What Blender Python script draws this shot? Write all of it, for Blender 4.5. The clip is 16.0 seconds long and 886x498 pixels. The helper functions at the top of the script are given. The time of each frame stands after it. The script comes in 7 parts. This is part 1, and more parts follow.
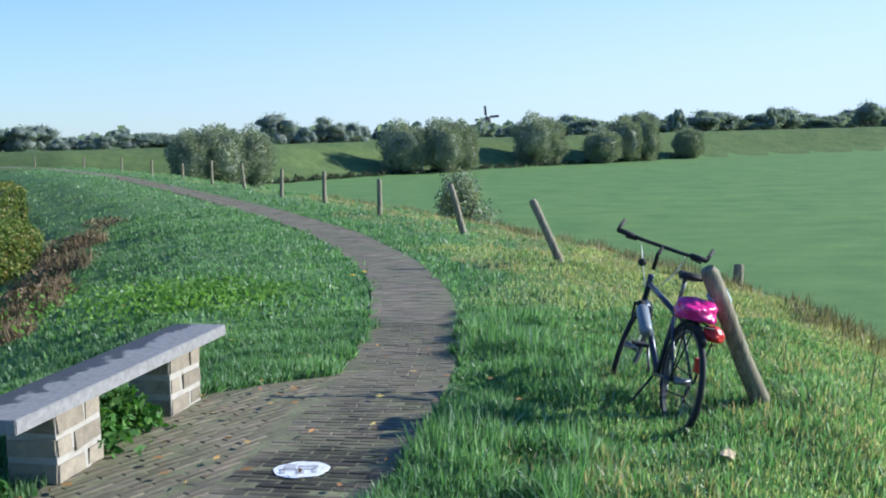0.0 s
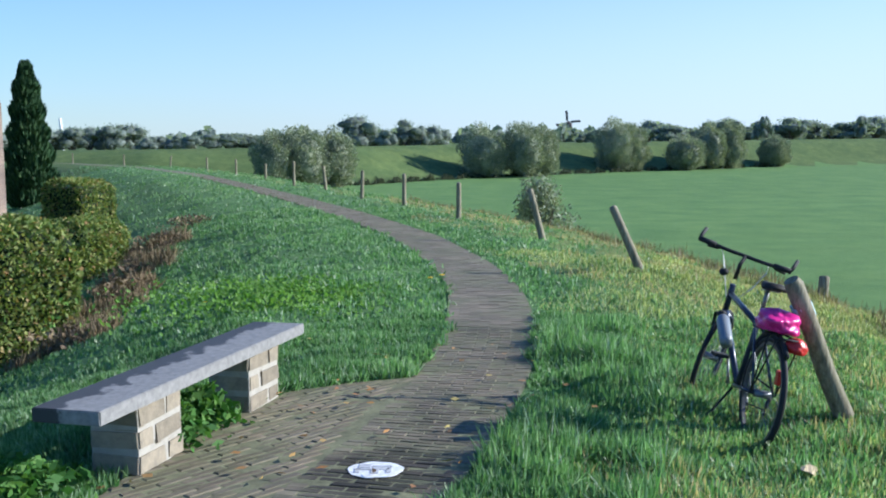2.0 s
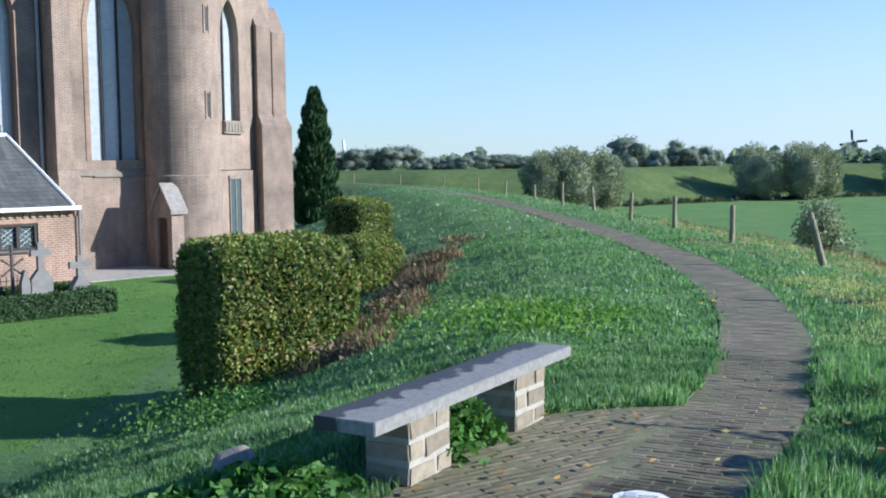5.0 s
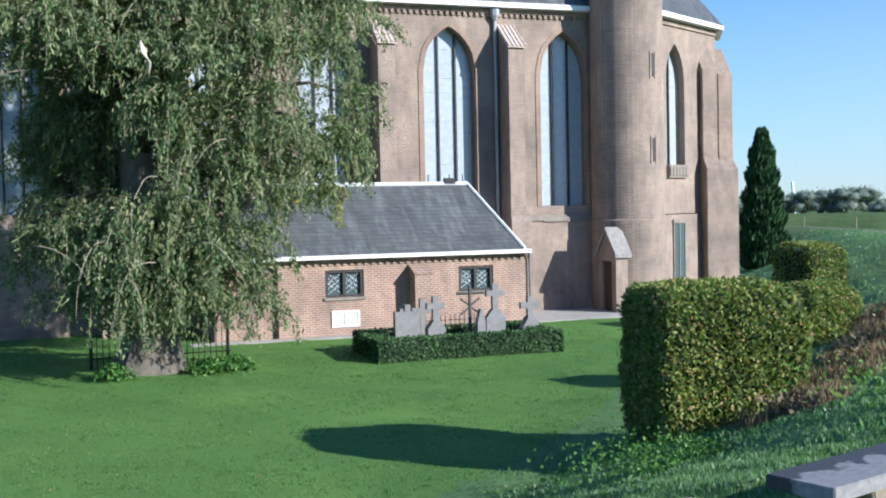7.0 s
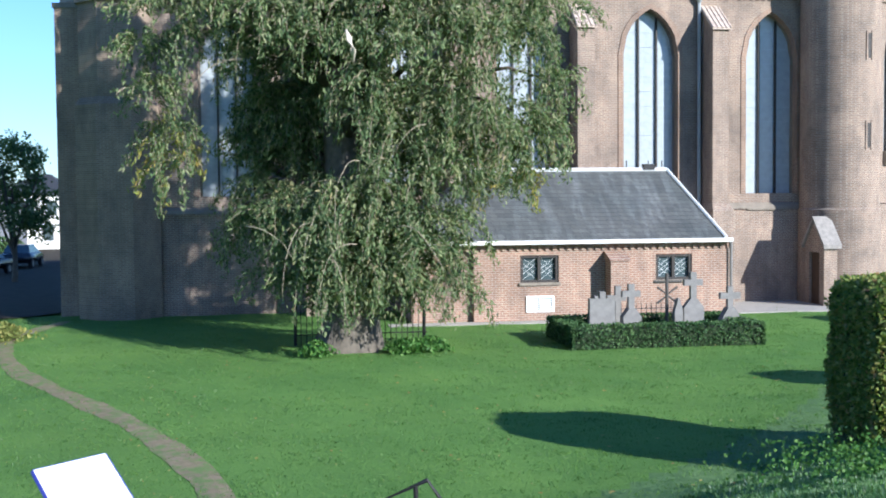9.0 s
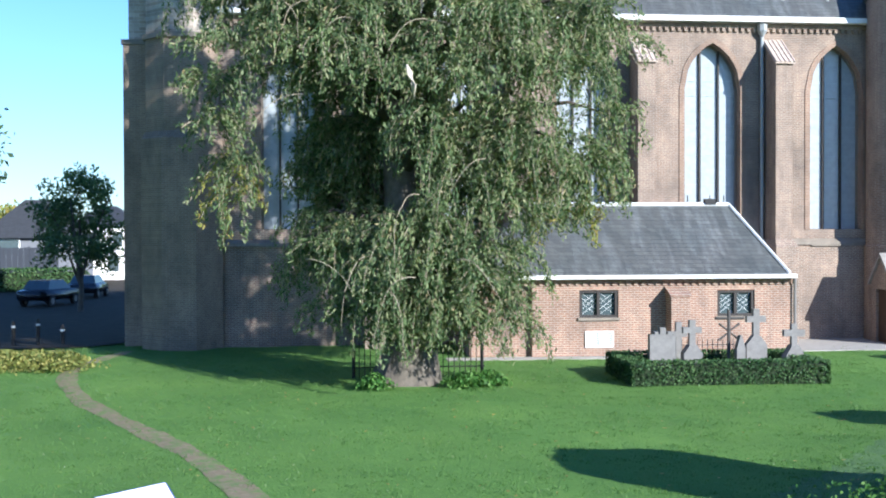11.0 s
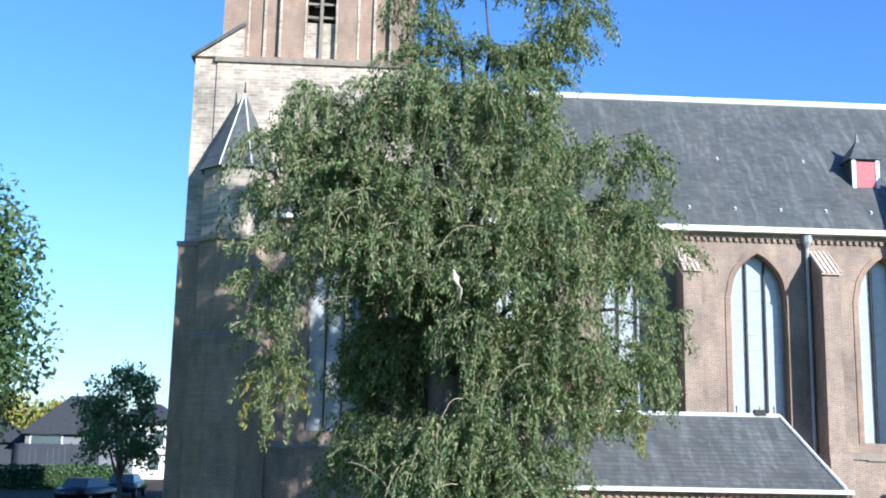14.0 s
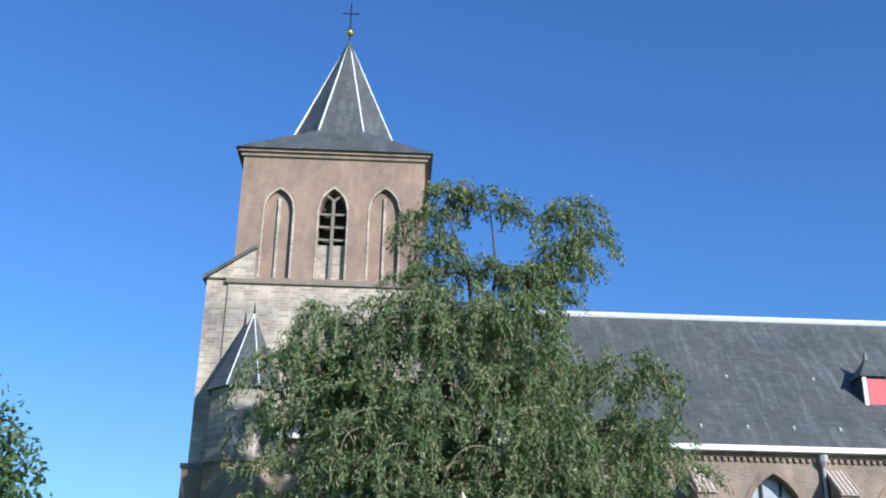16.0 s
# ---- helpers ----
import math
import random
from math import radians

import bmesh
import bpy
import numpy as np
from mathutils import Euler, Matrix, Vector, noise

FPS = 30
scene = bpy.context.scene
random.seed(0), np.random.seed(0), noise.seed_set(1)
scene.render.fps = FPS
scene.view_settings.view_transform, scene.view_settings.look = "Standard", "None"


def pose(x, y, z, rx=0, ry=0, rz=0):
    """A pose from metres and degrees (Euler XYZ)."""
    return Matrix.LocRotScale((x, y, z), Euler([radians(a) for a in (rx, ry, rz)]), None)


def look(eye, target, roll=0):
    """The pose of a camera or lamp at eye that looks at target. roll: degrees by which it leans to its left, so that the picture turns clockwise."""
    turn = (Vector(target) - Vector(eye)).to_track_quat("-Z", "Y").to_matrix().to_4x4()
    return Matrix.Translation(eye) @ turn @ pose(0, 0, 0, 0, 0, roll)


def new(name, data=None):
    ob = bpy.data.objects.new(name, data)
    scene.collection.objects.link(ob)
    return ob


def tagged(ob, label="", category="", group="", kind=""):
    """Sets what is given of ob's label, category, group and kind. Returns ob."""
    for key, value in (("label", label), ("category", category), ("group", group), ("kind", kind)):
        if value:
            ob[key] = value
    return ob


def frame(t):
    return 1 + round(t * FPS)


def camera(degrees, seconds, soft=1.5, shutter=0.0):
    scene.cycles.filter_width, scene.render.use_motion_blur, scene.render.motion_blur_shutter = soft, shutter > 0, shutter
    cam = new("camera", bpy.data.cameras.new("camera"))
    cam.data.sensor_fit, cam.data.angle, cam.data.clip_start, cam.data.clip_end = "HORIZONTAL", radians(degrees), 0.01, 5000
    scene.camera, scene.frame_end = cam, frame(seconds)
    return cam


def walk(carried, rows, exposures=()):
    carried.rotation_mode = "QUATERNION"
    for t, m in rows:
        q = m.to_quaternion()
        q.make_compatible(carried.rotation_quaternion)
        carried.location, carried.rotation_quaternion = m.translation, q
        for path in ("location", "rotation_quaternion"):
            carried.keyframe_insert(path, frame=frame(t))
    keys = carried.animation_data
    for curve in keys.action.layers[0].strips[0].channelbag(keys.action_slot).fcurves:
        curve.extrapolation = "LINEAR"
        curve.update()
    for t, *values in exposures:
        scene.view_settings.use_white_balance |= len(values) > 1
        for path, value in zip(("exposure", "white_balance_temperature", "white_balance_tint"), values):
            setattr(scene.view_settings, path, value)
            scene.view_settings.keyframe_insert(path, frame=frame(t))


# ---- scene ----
cam = camera(45.0, 16.0, soft=2.0, shutter=0.0)
walk(cam, [
    (0.0, pose(0, 0, 1.7, 83.76, 1.40, -1.18)),
    (0.5, pose(0, 0, 1.7, 83.58, 1.43, -0.14)),
    (1.0, pose(0, 0, 1.7, 83.59, 1.02, 0.90)),
    (1.5, pose(0, 0, 1.7, 83.79, 0.68, 1.40)),
    (2.0, pose(0, 0, 1.7, 84.04, 0.61, 3.11)),
    (2.5, pose(0, 0, 1.7, 84.39, 0.26, 5.07)),
    (3.0, pose(0, 0, 1.7, 84.70, 0.20, 7.40)),
    (5.5, pose(-0.03, 0.01, 1.715, 85.82, 1.13, 22.05)),
    (6.0, pose(-0.05, 0.02, 1.72, 86.73, 1.66, 28.01)),
    (6.5, pose(-0.07, 0.02, 1.73, 87.86, 1.50, 34.03)),
    (7.0, pose(-0.07, 0.02, 1.73, 88.00, 1.18, 40.75)),
    (7.5, pose(-0.07, 0.02, 1.73, 87.61, 1.19, 45.38)),
    (8.0, pose(-0.07, 0.02, 1.73, 87.57, 0.69, 48.96)),
    (8.5, pose(-0.07, 0.02, 1.73, 87.27, 0.54, 49.70)),
    (9.0, pose(-0.07, 0.02, 1.73, 87.37, 0.50, 51.23)),
    (11.5, pose(-0.07, 0.02, 1.73, 90.05, 0.24, 54.95)),
    (12.0, pose(-0.07, 0.02, 1.73, 91.41, 0.47, 55.41)),
    (12.5, pose(-0.07, 0.02, 1.73, 93.43, 0.18, 55.46)),
    (13.0, pose(-0.07, 0.02, 1.73, 95.71, -0.83, 55.93)),
    (13.5, pose(-0.07, 0.02, 1.73, 97.55, -1.34, 56.41)),
    (14.0, pose(-0.07, 0.02, 1.73, 100.07, -1.16, 56.67)),
    (14.5, pose(-0.07, 0.02, 1.73, 102.96, -1.26, 57.07)),
    (15.0, pose(-0.07, 0.02, 1.73, 106.88, -1.11, 57.56)),
    (15.5, pose(-0.07, 0.02, 1.73, 109.35, -1.20, 57.28)),
    (16.0, pose(-0.07, 0.02, 1.73, 111.75, -1.00, 57.14)),
], exposures=((0.0, 0.85, 5700, 9), (6.0, 0.83, 5700, 9), (9.0, 1.0, 5700, 9), (12.5, 1.16, 5700, 9), (14.0, 1.1, 5700, 9), (15.0, 0.93, 5700, 9), (16.0, 0.56, 5700, 9)))

# ---- light ----
SUN_AZ, SUN_EL = radians(-81), radians(23.5)  # bearing counted to the left of +y
to_sun = Vector((-math.sin(SUN_AZ) * math.cos(SUN_EL), math.cos(SUN_AZ) * math.cos(SUN_EL), math.sin(SUN_EL)))
world = bpy.data.worlds.new("world")
scene.world = world
world.use_nodes = True
wn = world.node_tree.nodes
sky = wn.new("ShaderNodeTexSky")
sky.sky_type, sky.sun_disc = "NISHITA", False
sky.sun_elevation, sky.sun_rotation = SUN_EL, math.atan2(to_sun.x, to_sun.y)
sky.air_density, sky.dust_density, sky.ozone_density = 1.3, 0.0, 4.0
# clear sky, a little bluer, with pale haze all round the horizon
wl = world.node_tree.links
tint = wn.new("ShaderNodeMix")
tint.data_type, tint.blend_type = "RGBA", "MULTIPLY"
tint.inputs[0].default_value, tint.inputs[7].default_value = 1.0, (0.64, 0.89, 1.26, 1)
wl.new(sky.outputs[0], tint.inputs[6])
geo = wn.new("ShaderNodeTexCoord")
up = wn.new("ShaderNodeSeparateXYZ")
wl.new(geo.outputs["Generated"], up.inputs[0])
low = wn.new("ShaderNodeMapRange")
low.interpolation_type = "SMOOTHSTEP"
low.inputs["From Min"].default_value, low.inputs["From Max"].default_value = -0.02, 0.30
low.inputs["To Min"].default_value, low.inputs["To Max"].default_value = 0.9, 0.0
wl.new(up.outputs[2], low.inputs["Value"])
haze = wn.new("ShaderNodeMix")
haze.data_type = "RGBA"
haze.inputs[7].default_value = (5.2, 6.05, 6.9, 1)
# the haze is thicker and whiter towards the sun
glow = wn.new("ShaderNodeVectorMath")
glow.operation = "DOT_PRODUCT"
glow.inputs[1].default_value = to_sun
wl.new(geo.outputs["Generated"], glow.inputs[0])
near_sun = wn.new("ShaderNodeMapRange")
near_sun.inputs["From Min"].default_value, near_sun.inputs["From Max"].default_value = -0.35, 0.6
near_sun.inputs["To Min"].default_value, near_sun.inputs["To Max"].default_value = 0.28, 1.15
wl.new(glow.outputs["Value"], near_sun.inputs["Value"])
thick = wn.new("ShaderNodeMath")
thick.operation = "MULTIPLY"
thick.use_clamp = True
wl.new(low.outputs[0], thick.inputs[0])
wl.new(near_sun.outputs[0], thick.inputs[1])
wl.new(thick.outputs[0], haze.inputs[0])
wl.new(tint.outputs[2], haze.inputs[6])
wl.new(haze.outputs[2], wn["Background"].inputs[0])
wn["Background"].inputs[1].default_value = 0.085
sun_data = bpy.data.lights.new("sun", "SUN")
sun_data.energy, sun_data.angle, sun_data.color = 5.0, radians(0.6), (1.0, 0.93, 0.82)
sun = new("sun", sun_data)
sun.matrix_world = look(to_sun * 50, (0, 0, 0))

# ---- helpers of this scene ----
def link_mesh(name, me, material, parent=None, label=""):
    if material:
        me.materials.append(material)
    ob = new(name, me)
    if parent:
        ob.parent = parent
    return tagged(ob, label)


def part(name, bm, material, parent=None, label="", smooth=False):
    me = bpy.data.meshes.new(name)
    bm.to_mesh(me)
    bm.free()
    if smooth:
        me.shade_smooth()
    return link_mesh(name, me, material, parent, label)


def box(bm, x0, x1, y0, y1, z0, z1):
    vs = [bm.verts.new((x, y, z)) for z in (z0, z1) for y in (y0, y1) for x in (x0, x1)]
    for f in ((0, 2, 3, 1), (4, 5, 7, 6), (0, 1, 5, 4), (2, 6, 7, 3), (0, 4, 6, 2), (1, 3, 7, 5)):
        bm.faces.new([vs[i] for i in f])
    return vs


def solid(bm, base, top):
    """A closed solid between two rings of points of equal number."""
    a = [bm.verts.new(p) for p in base]
    b = [bm.verts.new(p) for p in top]
    n = len(a)
    bm.faces.new(a[::-1])
    bm.faces.new(b)
    for i in range(n):
        bm.faces.new((a[i], a[(i + 1) % n], b[(i + 1) % n], b[i]))
    return a, b


def tube(bm, pts, radii, sides=8):
    """A tapering tube along points."""
    rings = []
    for i, p in enumerate(pts):
        p = Vector(p)
        d = (Vector(pts[min(i + 1, len(pts) - 1)]) - Vector(pts[max(i - 1, 0)])).normalized()
        u = d.orthogonal().normalized() if abs(d.z) < 0.95 else (Vector((1, 0, 0)) - d * d.x).normalized()
        w = d.cross(u)
        r = radii[i] if hasattr(radii, "__len__") else radii
        rings.append([bm.verts.new(p + (u * math.cos(2 * math.pi * k / sides) + w * math.sin(2 * math.pi * k / sides)) * r) for k in range(sides)])
    for a, b in zip(rings, rings[1:]):
        for k in range(sides):
            bm.faces.new((a[k], a[(k + 1) % sides], b[(k + 1) % sides], b[k]))
    bm.faces.new(rings[0][::-1])
    bm.faces.new(rings[-1])
    return rings


def poly_mesh(name, verts, faces):
    me = bpy.data.meshes.new(name)
    me.from_pydata(verts, [], faces)
    me.update()
    return me


def soup(name, tris):
    """A mesh from an (n, k, 3) array of separate faces with k corners."""
    n, k = tris.shape[:2]
    me = bpy.data.meshes.new(name)
    me.vertices.add(n * k)
    me.vertices.foreach_set("co", tris.astype(np.float32).ravel())
    me.loops.add(n * k)
    me.loops.foreach_set("vertex_index", np.arange(n * k, dtype=np.int32))
    me.polygons.add(n)
    me.polygons.foreach_set("loop_start", np.arange(0, n * k, k, dtype=np.int32))
    me.polygons.foreach_set("loop_total", np.full(n, k, dtype=np.int32))
    me.update(calc_edges=True)
    return me


def thing(name, m=None, label="", category="", group="", kind=""):
    ob = new(name)
    ob.empty_display_size = 0.2
    if m is not None:
        ob.matrix_world = m
    return tagged(ob, label, category, group, kind)


# ---- materials ----
def material(name, build, rough=0.8, spec=0.3):
    m = bpy.data.materials.new(name)
    m.use_nodes = True
    nt = m.node_tree
    b = nt.nodes["Principled BSDF"]
    b.inputs["Roughness"].default_value = rough
    b.inputs["Specular IOR Level"].default_value = spec
    build(nt, b)
    return m


def node(nt, kind, **values):
    n = nt.nodes.new(kind)
    for k, v in values.items():
        if k in n.inputs:
            n.inputs[k].default_value = v
    return n


def coords(nt, kind="Object"):
    return nt.nodes.new("ShaderNodeTexCoord").outputs[kind]


def noise_tex(nt, vec, scale, detail=4, rough=0.55, stretch=None):
    if stretch:
        mp = nt.nodes.new("ShaderNodeMapping")
        mp.inputs["Scale"].default_value = stretch
        nt.links.new(vec, mp.inputs["Vector"])
        vec = mp.outputs["Vector"]
    n = node(nt, "ShaderNodeTexNoise", Scale=scale, Detail=detail, Roughness=rough)
    nt.links.new(vec, n.inputs["Vector"])
    return n.outputs["Fac"]


def ramp(nt, fac, stops):
    r = nt.nodes.new("ShaderNodeValToRGB")
    els = r.color_ramp.elements
    while len(els) < len(stops):
        els.new(0.5)
    for e, (p, c) in zip(els, stops):
        e.position, e.color = p, (*c, 1)
    nt.links.new(fac, r.inputs["Fac"])
    return r.outputs["Color"]


def mix(nt, fac, a, b, mode="MIX"):
    m = nt.nodes.new("ShaderNodeMix")
    m.data_type, m.blend_type = "RGBA", mode
    for sock, v in ((m.inputs[0], fac), (m.inputs[6], a), (m.inputs[7], b)):
        if hasattr(v, "is_output"):
            nt.links.new(v, sock)
        elif isinstance(v, (int, float)):
            sock.default_value = v
        else:
            sock.default_value = (*v, 1)
    return m.outputs[2]


def bump(nt, b, height, strength=0.4, distance=0.02):
    n = node(nt, "ShaderNodeBump", Strength=strength, Distance=distance)
    nt.links.new(height, n.inputs["Height"])
    nt.links.new(n.outputs[0], b.inputs["Normal"])


def plain(name, colour, rough=0.7, var=0.25, scale=6.0, metal=0.0, spec=0.4, bumps=0.15):
    """Colour broken up by two scales of noise, with a fine relief."""
    def build(nt, b):
        v = coords(nt)
        dark = [c * (1 - var) for c in colour]
        light = [min(1, c * (1 + var)) for c in colour]
        c1 = ramp(nt, noise_tex(nt, v, scale), [(0.3, dark), (0.7, light)])
        c2 = mix(nt, 0.35, c1, ramp(nt, noise_tex(nt, v, scale * 7), [(0.3, dark), (0.7, light)]))
        nt.links.new(c2, b.inputs["Base Color"])
        b.inputs["Metallic"].default_value = metal
        if bumps:
            bump(nt, b, noise_tex(nt, v, scale * 9), bumps, 0.01)
    return material(name, build, rough, spec)


def random_tint(nt, colour, amount, island=False):
    if island:
        r = nt.nodes.new("ShaderNodeNewGeometry").outputs["Random Per Island"]
    else:
        r = nt.nodes.new("ShaderNodeObjectInfo").outputs["Random"]
    hsv = nt.nodes.new("ShaderNodeHueSaturation")
    m = node(nt, "ShaderNodeMapRange")
    m.inputs["To Min"].default_value, m.inputs["To Max"].default_value = 1 - amount, 1 + amount
    nt.links.new(r, m.inputs["Value"])
    nt.links.new(m.outputs[0], hsv.inputs["Value"])
    if hasattr(colour, "is_output"):
        nt.links.new(colour, hsv.inputs["Color"])
    else:
        hsv.inputs["Color"].default_value = (*colour, 1)
    return hsv.outputs[0]


def brick_material(name, a, b2, mortar, w=0.22, h=0.065, stain=0.35, joint=0.012):
    """Brickwork too far off for single bricks; laid along x or y by the face's own direction."""
    def build(nt, b):
        v = coords(nt)
        sep = nt.nodes.new("ShaderNodeSeparateXYZ")
        nt.links.new(v, sep.inputs[0])
        add = nt.nodes.new("ShaderNodeMath")
        add.operation = "ADD"
        nt.links.new(sep.outputs[0], add.inputs[0])
        nt.links.new(sep.outputs[1], add.inputs[1])
        comb = nt.nodes.new("ShaderNodeCombineXYZ")
        nt.links.new(add.outputs[0], comb.inputs[0])
        nt.links.new(sep.outputs[2], comb.inputs[1])
        br = node(nt, "ShaderNodeTexBrick", Scale=1.0)
        br.inputs["Brick Width"].default_value, br.inputs["Row Height"].default_value = w, h
        br.inputs["Mortar Size"].default_value, br.inputs["Bias"].default_value = joint, 0.0
        br.inputs["Color1"].default_value, br.inputs["Color2"].default_value = (*a, 1), (*b2, 1)
        br.inputs["Mortar"].default_value = (*mortar, 1)
        nt.links.new(comb.outputs[0], br.inputs["Vector"])
        big = ramp(nt, noise_tex(nt, v, 0.5, 6, 0.65), [(0.3, (1 - stain,) * 3), (0.7, (1.15, 1.1, 1.05))])
        mid = ramp(nt, noise_tex(nt, v, 3.0, 5, 0.6, (1, 1, 0.35)), [(0.25, (0.75, 0.75, 0.78)), (0.75, (1.2, 1.18, 1.15))])
        c = mix(nt, 1.0, mix(nt, 1.0, br.outputs["Color"], big, "MULTIPLY"), mid, "MULTIPLY")
        nt.links.new(c, b.inputs["Base Color"])
        bump(nt, b, br.outputs["Fac"], -0.35, 0.01)
    return material(name, build, 0.9, 0.2)



# ---- ground ----
PATH = np.array([(-5.2, -8), (-3.6, -4), (-2.4, -0.5), (-1.346, 2.602), (-0.568, 5.206), (-0.221, 7.203), (-0.091, 8.902), (-0.151, 11.602), (-0.477, 14.006), (-1.556, 18.517),
                 (-3.376, 23.733), (-6.234, 31.055), (-9.972, 40.083), (-15.089, 52.121), (-22.586, 66.143), (-32.67, 80.135), (-45.848, 92.076), (-74.926, 108.052), (-130.267, 124.722)], float)
HALF = 0.39  # half the width of the brick path


def path_side(x, y):
    """Signed distance to the middle of the path (right of it positive) and the length along it."""
    x, y = np.asarray(x, float), np.asarray(y, float)
    best, out, along = np.full(x.shape, 1e18), np.zeros(x.shape), np.zeros(x.shape)
    start = 0.0
    for (ax, ay), (bx, by) in zip(PATH, PATH[1:]):
        dx, dy = bx - ax, by - ay
        ln = math.hypot(dx, dy)
        k = np.clip(((x - ax) * dx + (y - ay) * dy) / ln ** 2, 0, 1)
        ex, ey = x - ax - k * dx, y - ay - k * dy
        d2 = ex ** 2 + ey ** 2
        side = np.where(dx * ey - dy * ex < 0, 1.0, -1.0)
        m = d2 < best
        best = np.where(m, d2, best)
        out = np.where(m, side * np.sqrt(d2), out)
        along = np.where(m, start + k * ln, along)
        start += ln
    return out, along


def smooth(a, b, v):
    k = np.clip((v - a) / (b - a), 0, 1)
    return k * k * (3 - 2 * k)


LAWN, FIELD = -2.25, -3.0
FOOT_AZ = [-180, -90, -46.8, -23.25, -13.83, -6.71, 0.76, 7.45, 12.52, 18.63, 29.93, 60.37, 180]
FOOT_D = [700, 600, 300, 187, 159, 140, 124, 108, 102, 100, 112, 170, 400]


def far_foot(x, y):
    az = np.degrees(np.arctan2(-np.asarray(x, float), np.asarray(y, float)))
    return np.interp(az, FOOT_AZ, FOOT_D)


def ground_z(x, y):
    x, y = np.asarray(x, float), np.asarray(y, float)
    s, along = path_side(x, y)
    right = np.interp(s, [0, 1.4, 3.0, 4.6, 6.2, 9.5, 12, 14], [0, 0, -0.12, -0.5, -1.45, -2.75, -2.98, FIELD])
    left = np.interp(-s, [0, 1.1, 2.4, 4.2, 6.2, 8.4, 10.5], [0, 0, -0.10, -0.6, -1.36, -2.1, LAWN])
    z = np.where(s > 0, right, left)
    r, foot = np.hypot(x, y), far_foot(x, y)
    up = smooth(foot, foot + 15, r) * (1 - smooth(foot + 19, foot + 40, r))
    base = np.where(r > foot + 17, -1.8, z)
    z = base + (0.75 - base) * up
    rough = 0.05 * np.sin(x * 1.7 + 0.6 * y) * np.sin(y * 1.3 - 0.4 * x) + 0.03 * np.sin(x * 4.1 - y * 3.3)
    return z + rough * smooth(0.5, 2.0, np.abs(s)) * np.where((s < -9) | (s > 13), 0.25, 1.0)


def gz(x, y):
    return float(ground_z(np.array([x]), np.array([y]))[0])


def grass_material(name, a, b_, c_, fine_scale, rows_amount, rough=0.9):
    def build(nt, b):
        v = coords(nt)
        fine = ramp(nt, noise_tex(nt, v, fine_scale, 6, 0.7), [(0.3, a), (0.55, b_), (0.75, c_)])
        big = ramp(nt, noise_tex(nt, v, 0.35, 5, 0.6), [(0.3, (0.78, 0.85, 0.8)), (0.7, (1.2, 1.12, 1.0))])
        c = mix(nt, 1.0, fine, big, "MULTIPLY")
        rows = noise_tex(nt, v, 1.0, 4, 0.6, (0.03, 0.35, 1))
        c = mix(nt, rows_amount, c, mix(nt, 1.0, c, ramp(nt, rows, [(0.35, (0.7, 0.75, 0.7)), (0.65, (1.2, 1.2, 1.15))]), "MULTIPLY"))
        nt.links.new(c, b.inputs["Base Color"])
        bump(nt, b, noise_tex(nt, v, 25.0, 5, 0.7), 0.6, 0.05)
    return material(name, build, rough, 0.12)


M_GRASS = grass_material("rough dike grass", (0.075, 0.145, 0.06), (0.115, 0.205, 0.085), (0.165, 0.255, 0.115), 9.0, 0.1)
M_LAWN = grass_material("mown lawn", (0.085, 0.175, 0.045), (0.115, 0.225, 0.06), (0.155, 0.265, 0.078), 30.0, 0.3)
M_FIELD = grass_material("young crop field", (0.11, 0.20, 0.070), (0.13, 0.225, 0.078), (0.155, 0.25, 0.092), 6.0, 0.2)
M_SHOULDER = grass_material("thin dry grass of the sunny shoulder", (0.11, 0.155, 0.055), (0.165, 0.215, 0.08), (0.23, 0.265, 0.115), 9.0, 0.1)
M_BANK = grass_material("far dike bank", (0.075, 0.115, 0.045), (0.105, 0.15, 0.055), (0.14, 0.18, 0.07), 1.2, 0.3)



def build_ground():
    radii = np.concatenate([[0.0], 0.4 * 1.032 ** np.arange(0, 297)])
    az = np.radians(np.concatenate([np.arange(-40, 95, 0.5), np.arange(95, 320, 3.0)]))
    X = -np.outer(radii, np.sin(az))
    Y = np.outer(radii, np.cos(az))
    Z = ground_z(X.ravel(), Y.ravel()).reshape(X.shape)
    n, k = X.shape
    verts = np.stack([X, Y, Z], -1).reshape(-1, 3)
    i, j = np.meshgrid(np.arange(n - 1), np.arange(k), indexing="ij")
    quads = np.stack([i * k + j, i * k + (j + 1) % k, (i + 1) * k + (j + 1) % k, (i + 1) * k + j], -1).reshape(-1, 4)
    me = bpy.data.meshes.new("ground")
    me.from_pydata(verts.tolist(), [], quads[:, ::-1].tolist())
    me.shade_smooth()
    mid = verts[quads].mean(1)
    s, _ = path_side(mid[:, 0], mid[:, 1])
    r = np.hypot(mid[:, 0], mid[:, 1])
    foot = far_foot(mid[:, 0], mid[:, 1])
    zone = np.where(s < -9.6, 1, np.where(s > 11.5, 2, 0))
    zone = np.where(r > foot + 0.5, 3, np.where((r > 70) & (zone == 0), 3, zone))
    zone = np.where((zone == 0) & (s > 2.2 + 0.4 * np.sin(mid[:, 1] * 1.3) + 0.5 * np.sin(mid[:, 0] * 37 + mid[:, 1] * 23)), 4, zone)
    for m in (M_GRASS, M_LAWN, M_FIELD, M_BANK, M_SHOULDER):
        me.materials.append(m)
    me.polygons.foreach_set("material_index", zone.astype(np.int32))
    return tagged(link_mesh("ground", me, None), "uneven green grass of dike, lawn and wide field", "ground", kind="structure")


ground = build_ground()

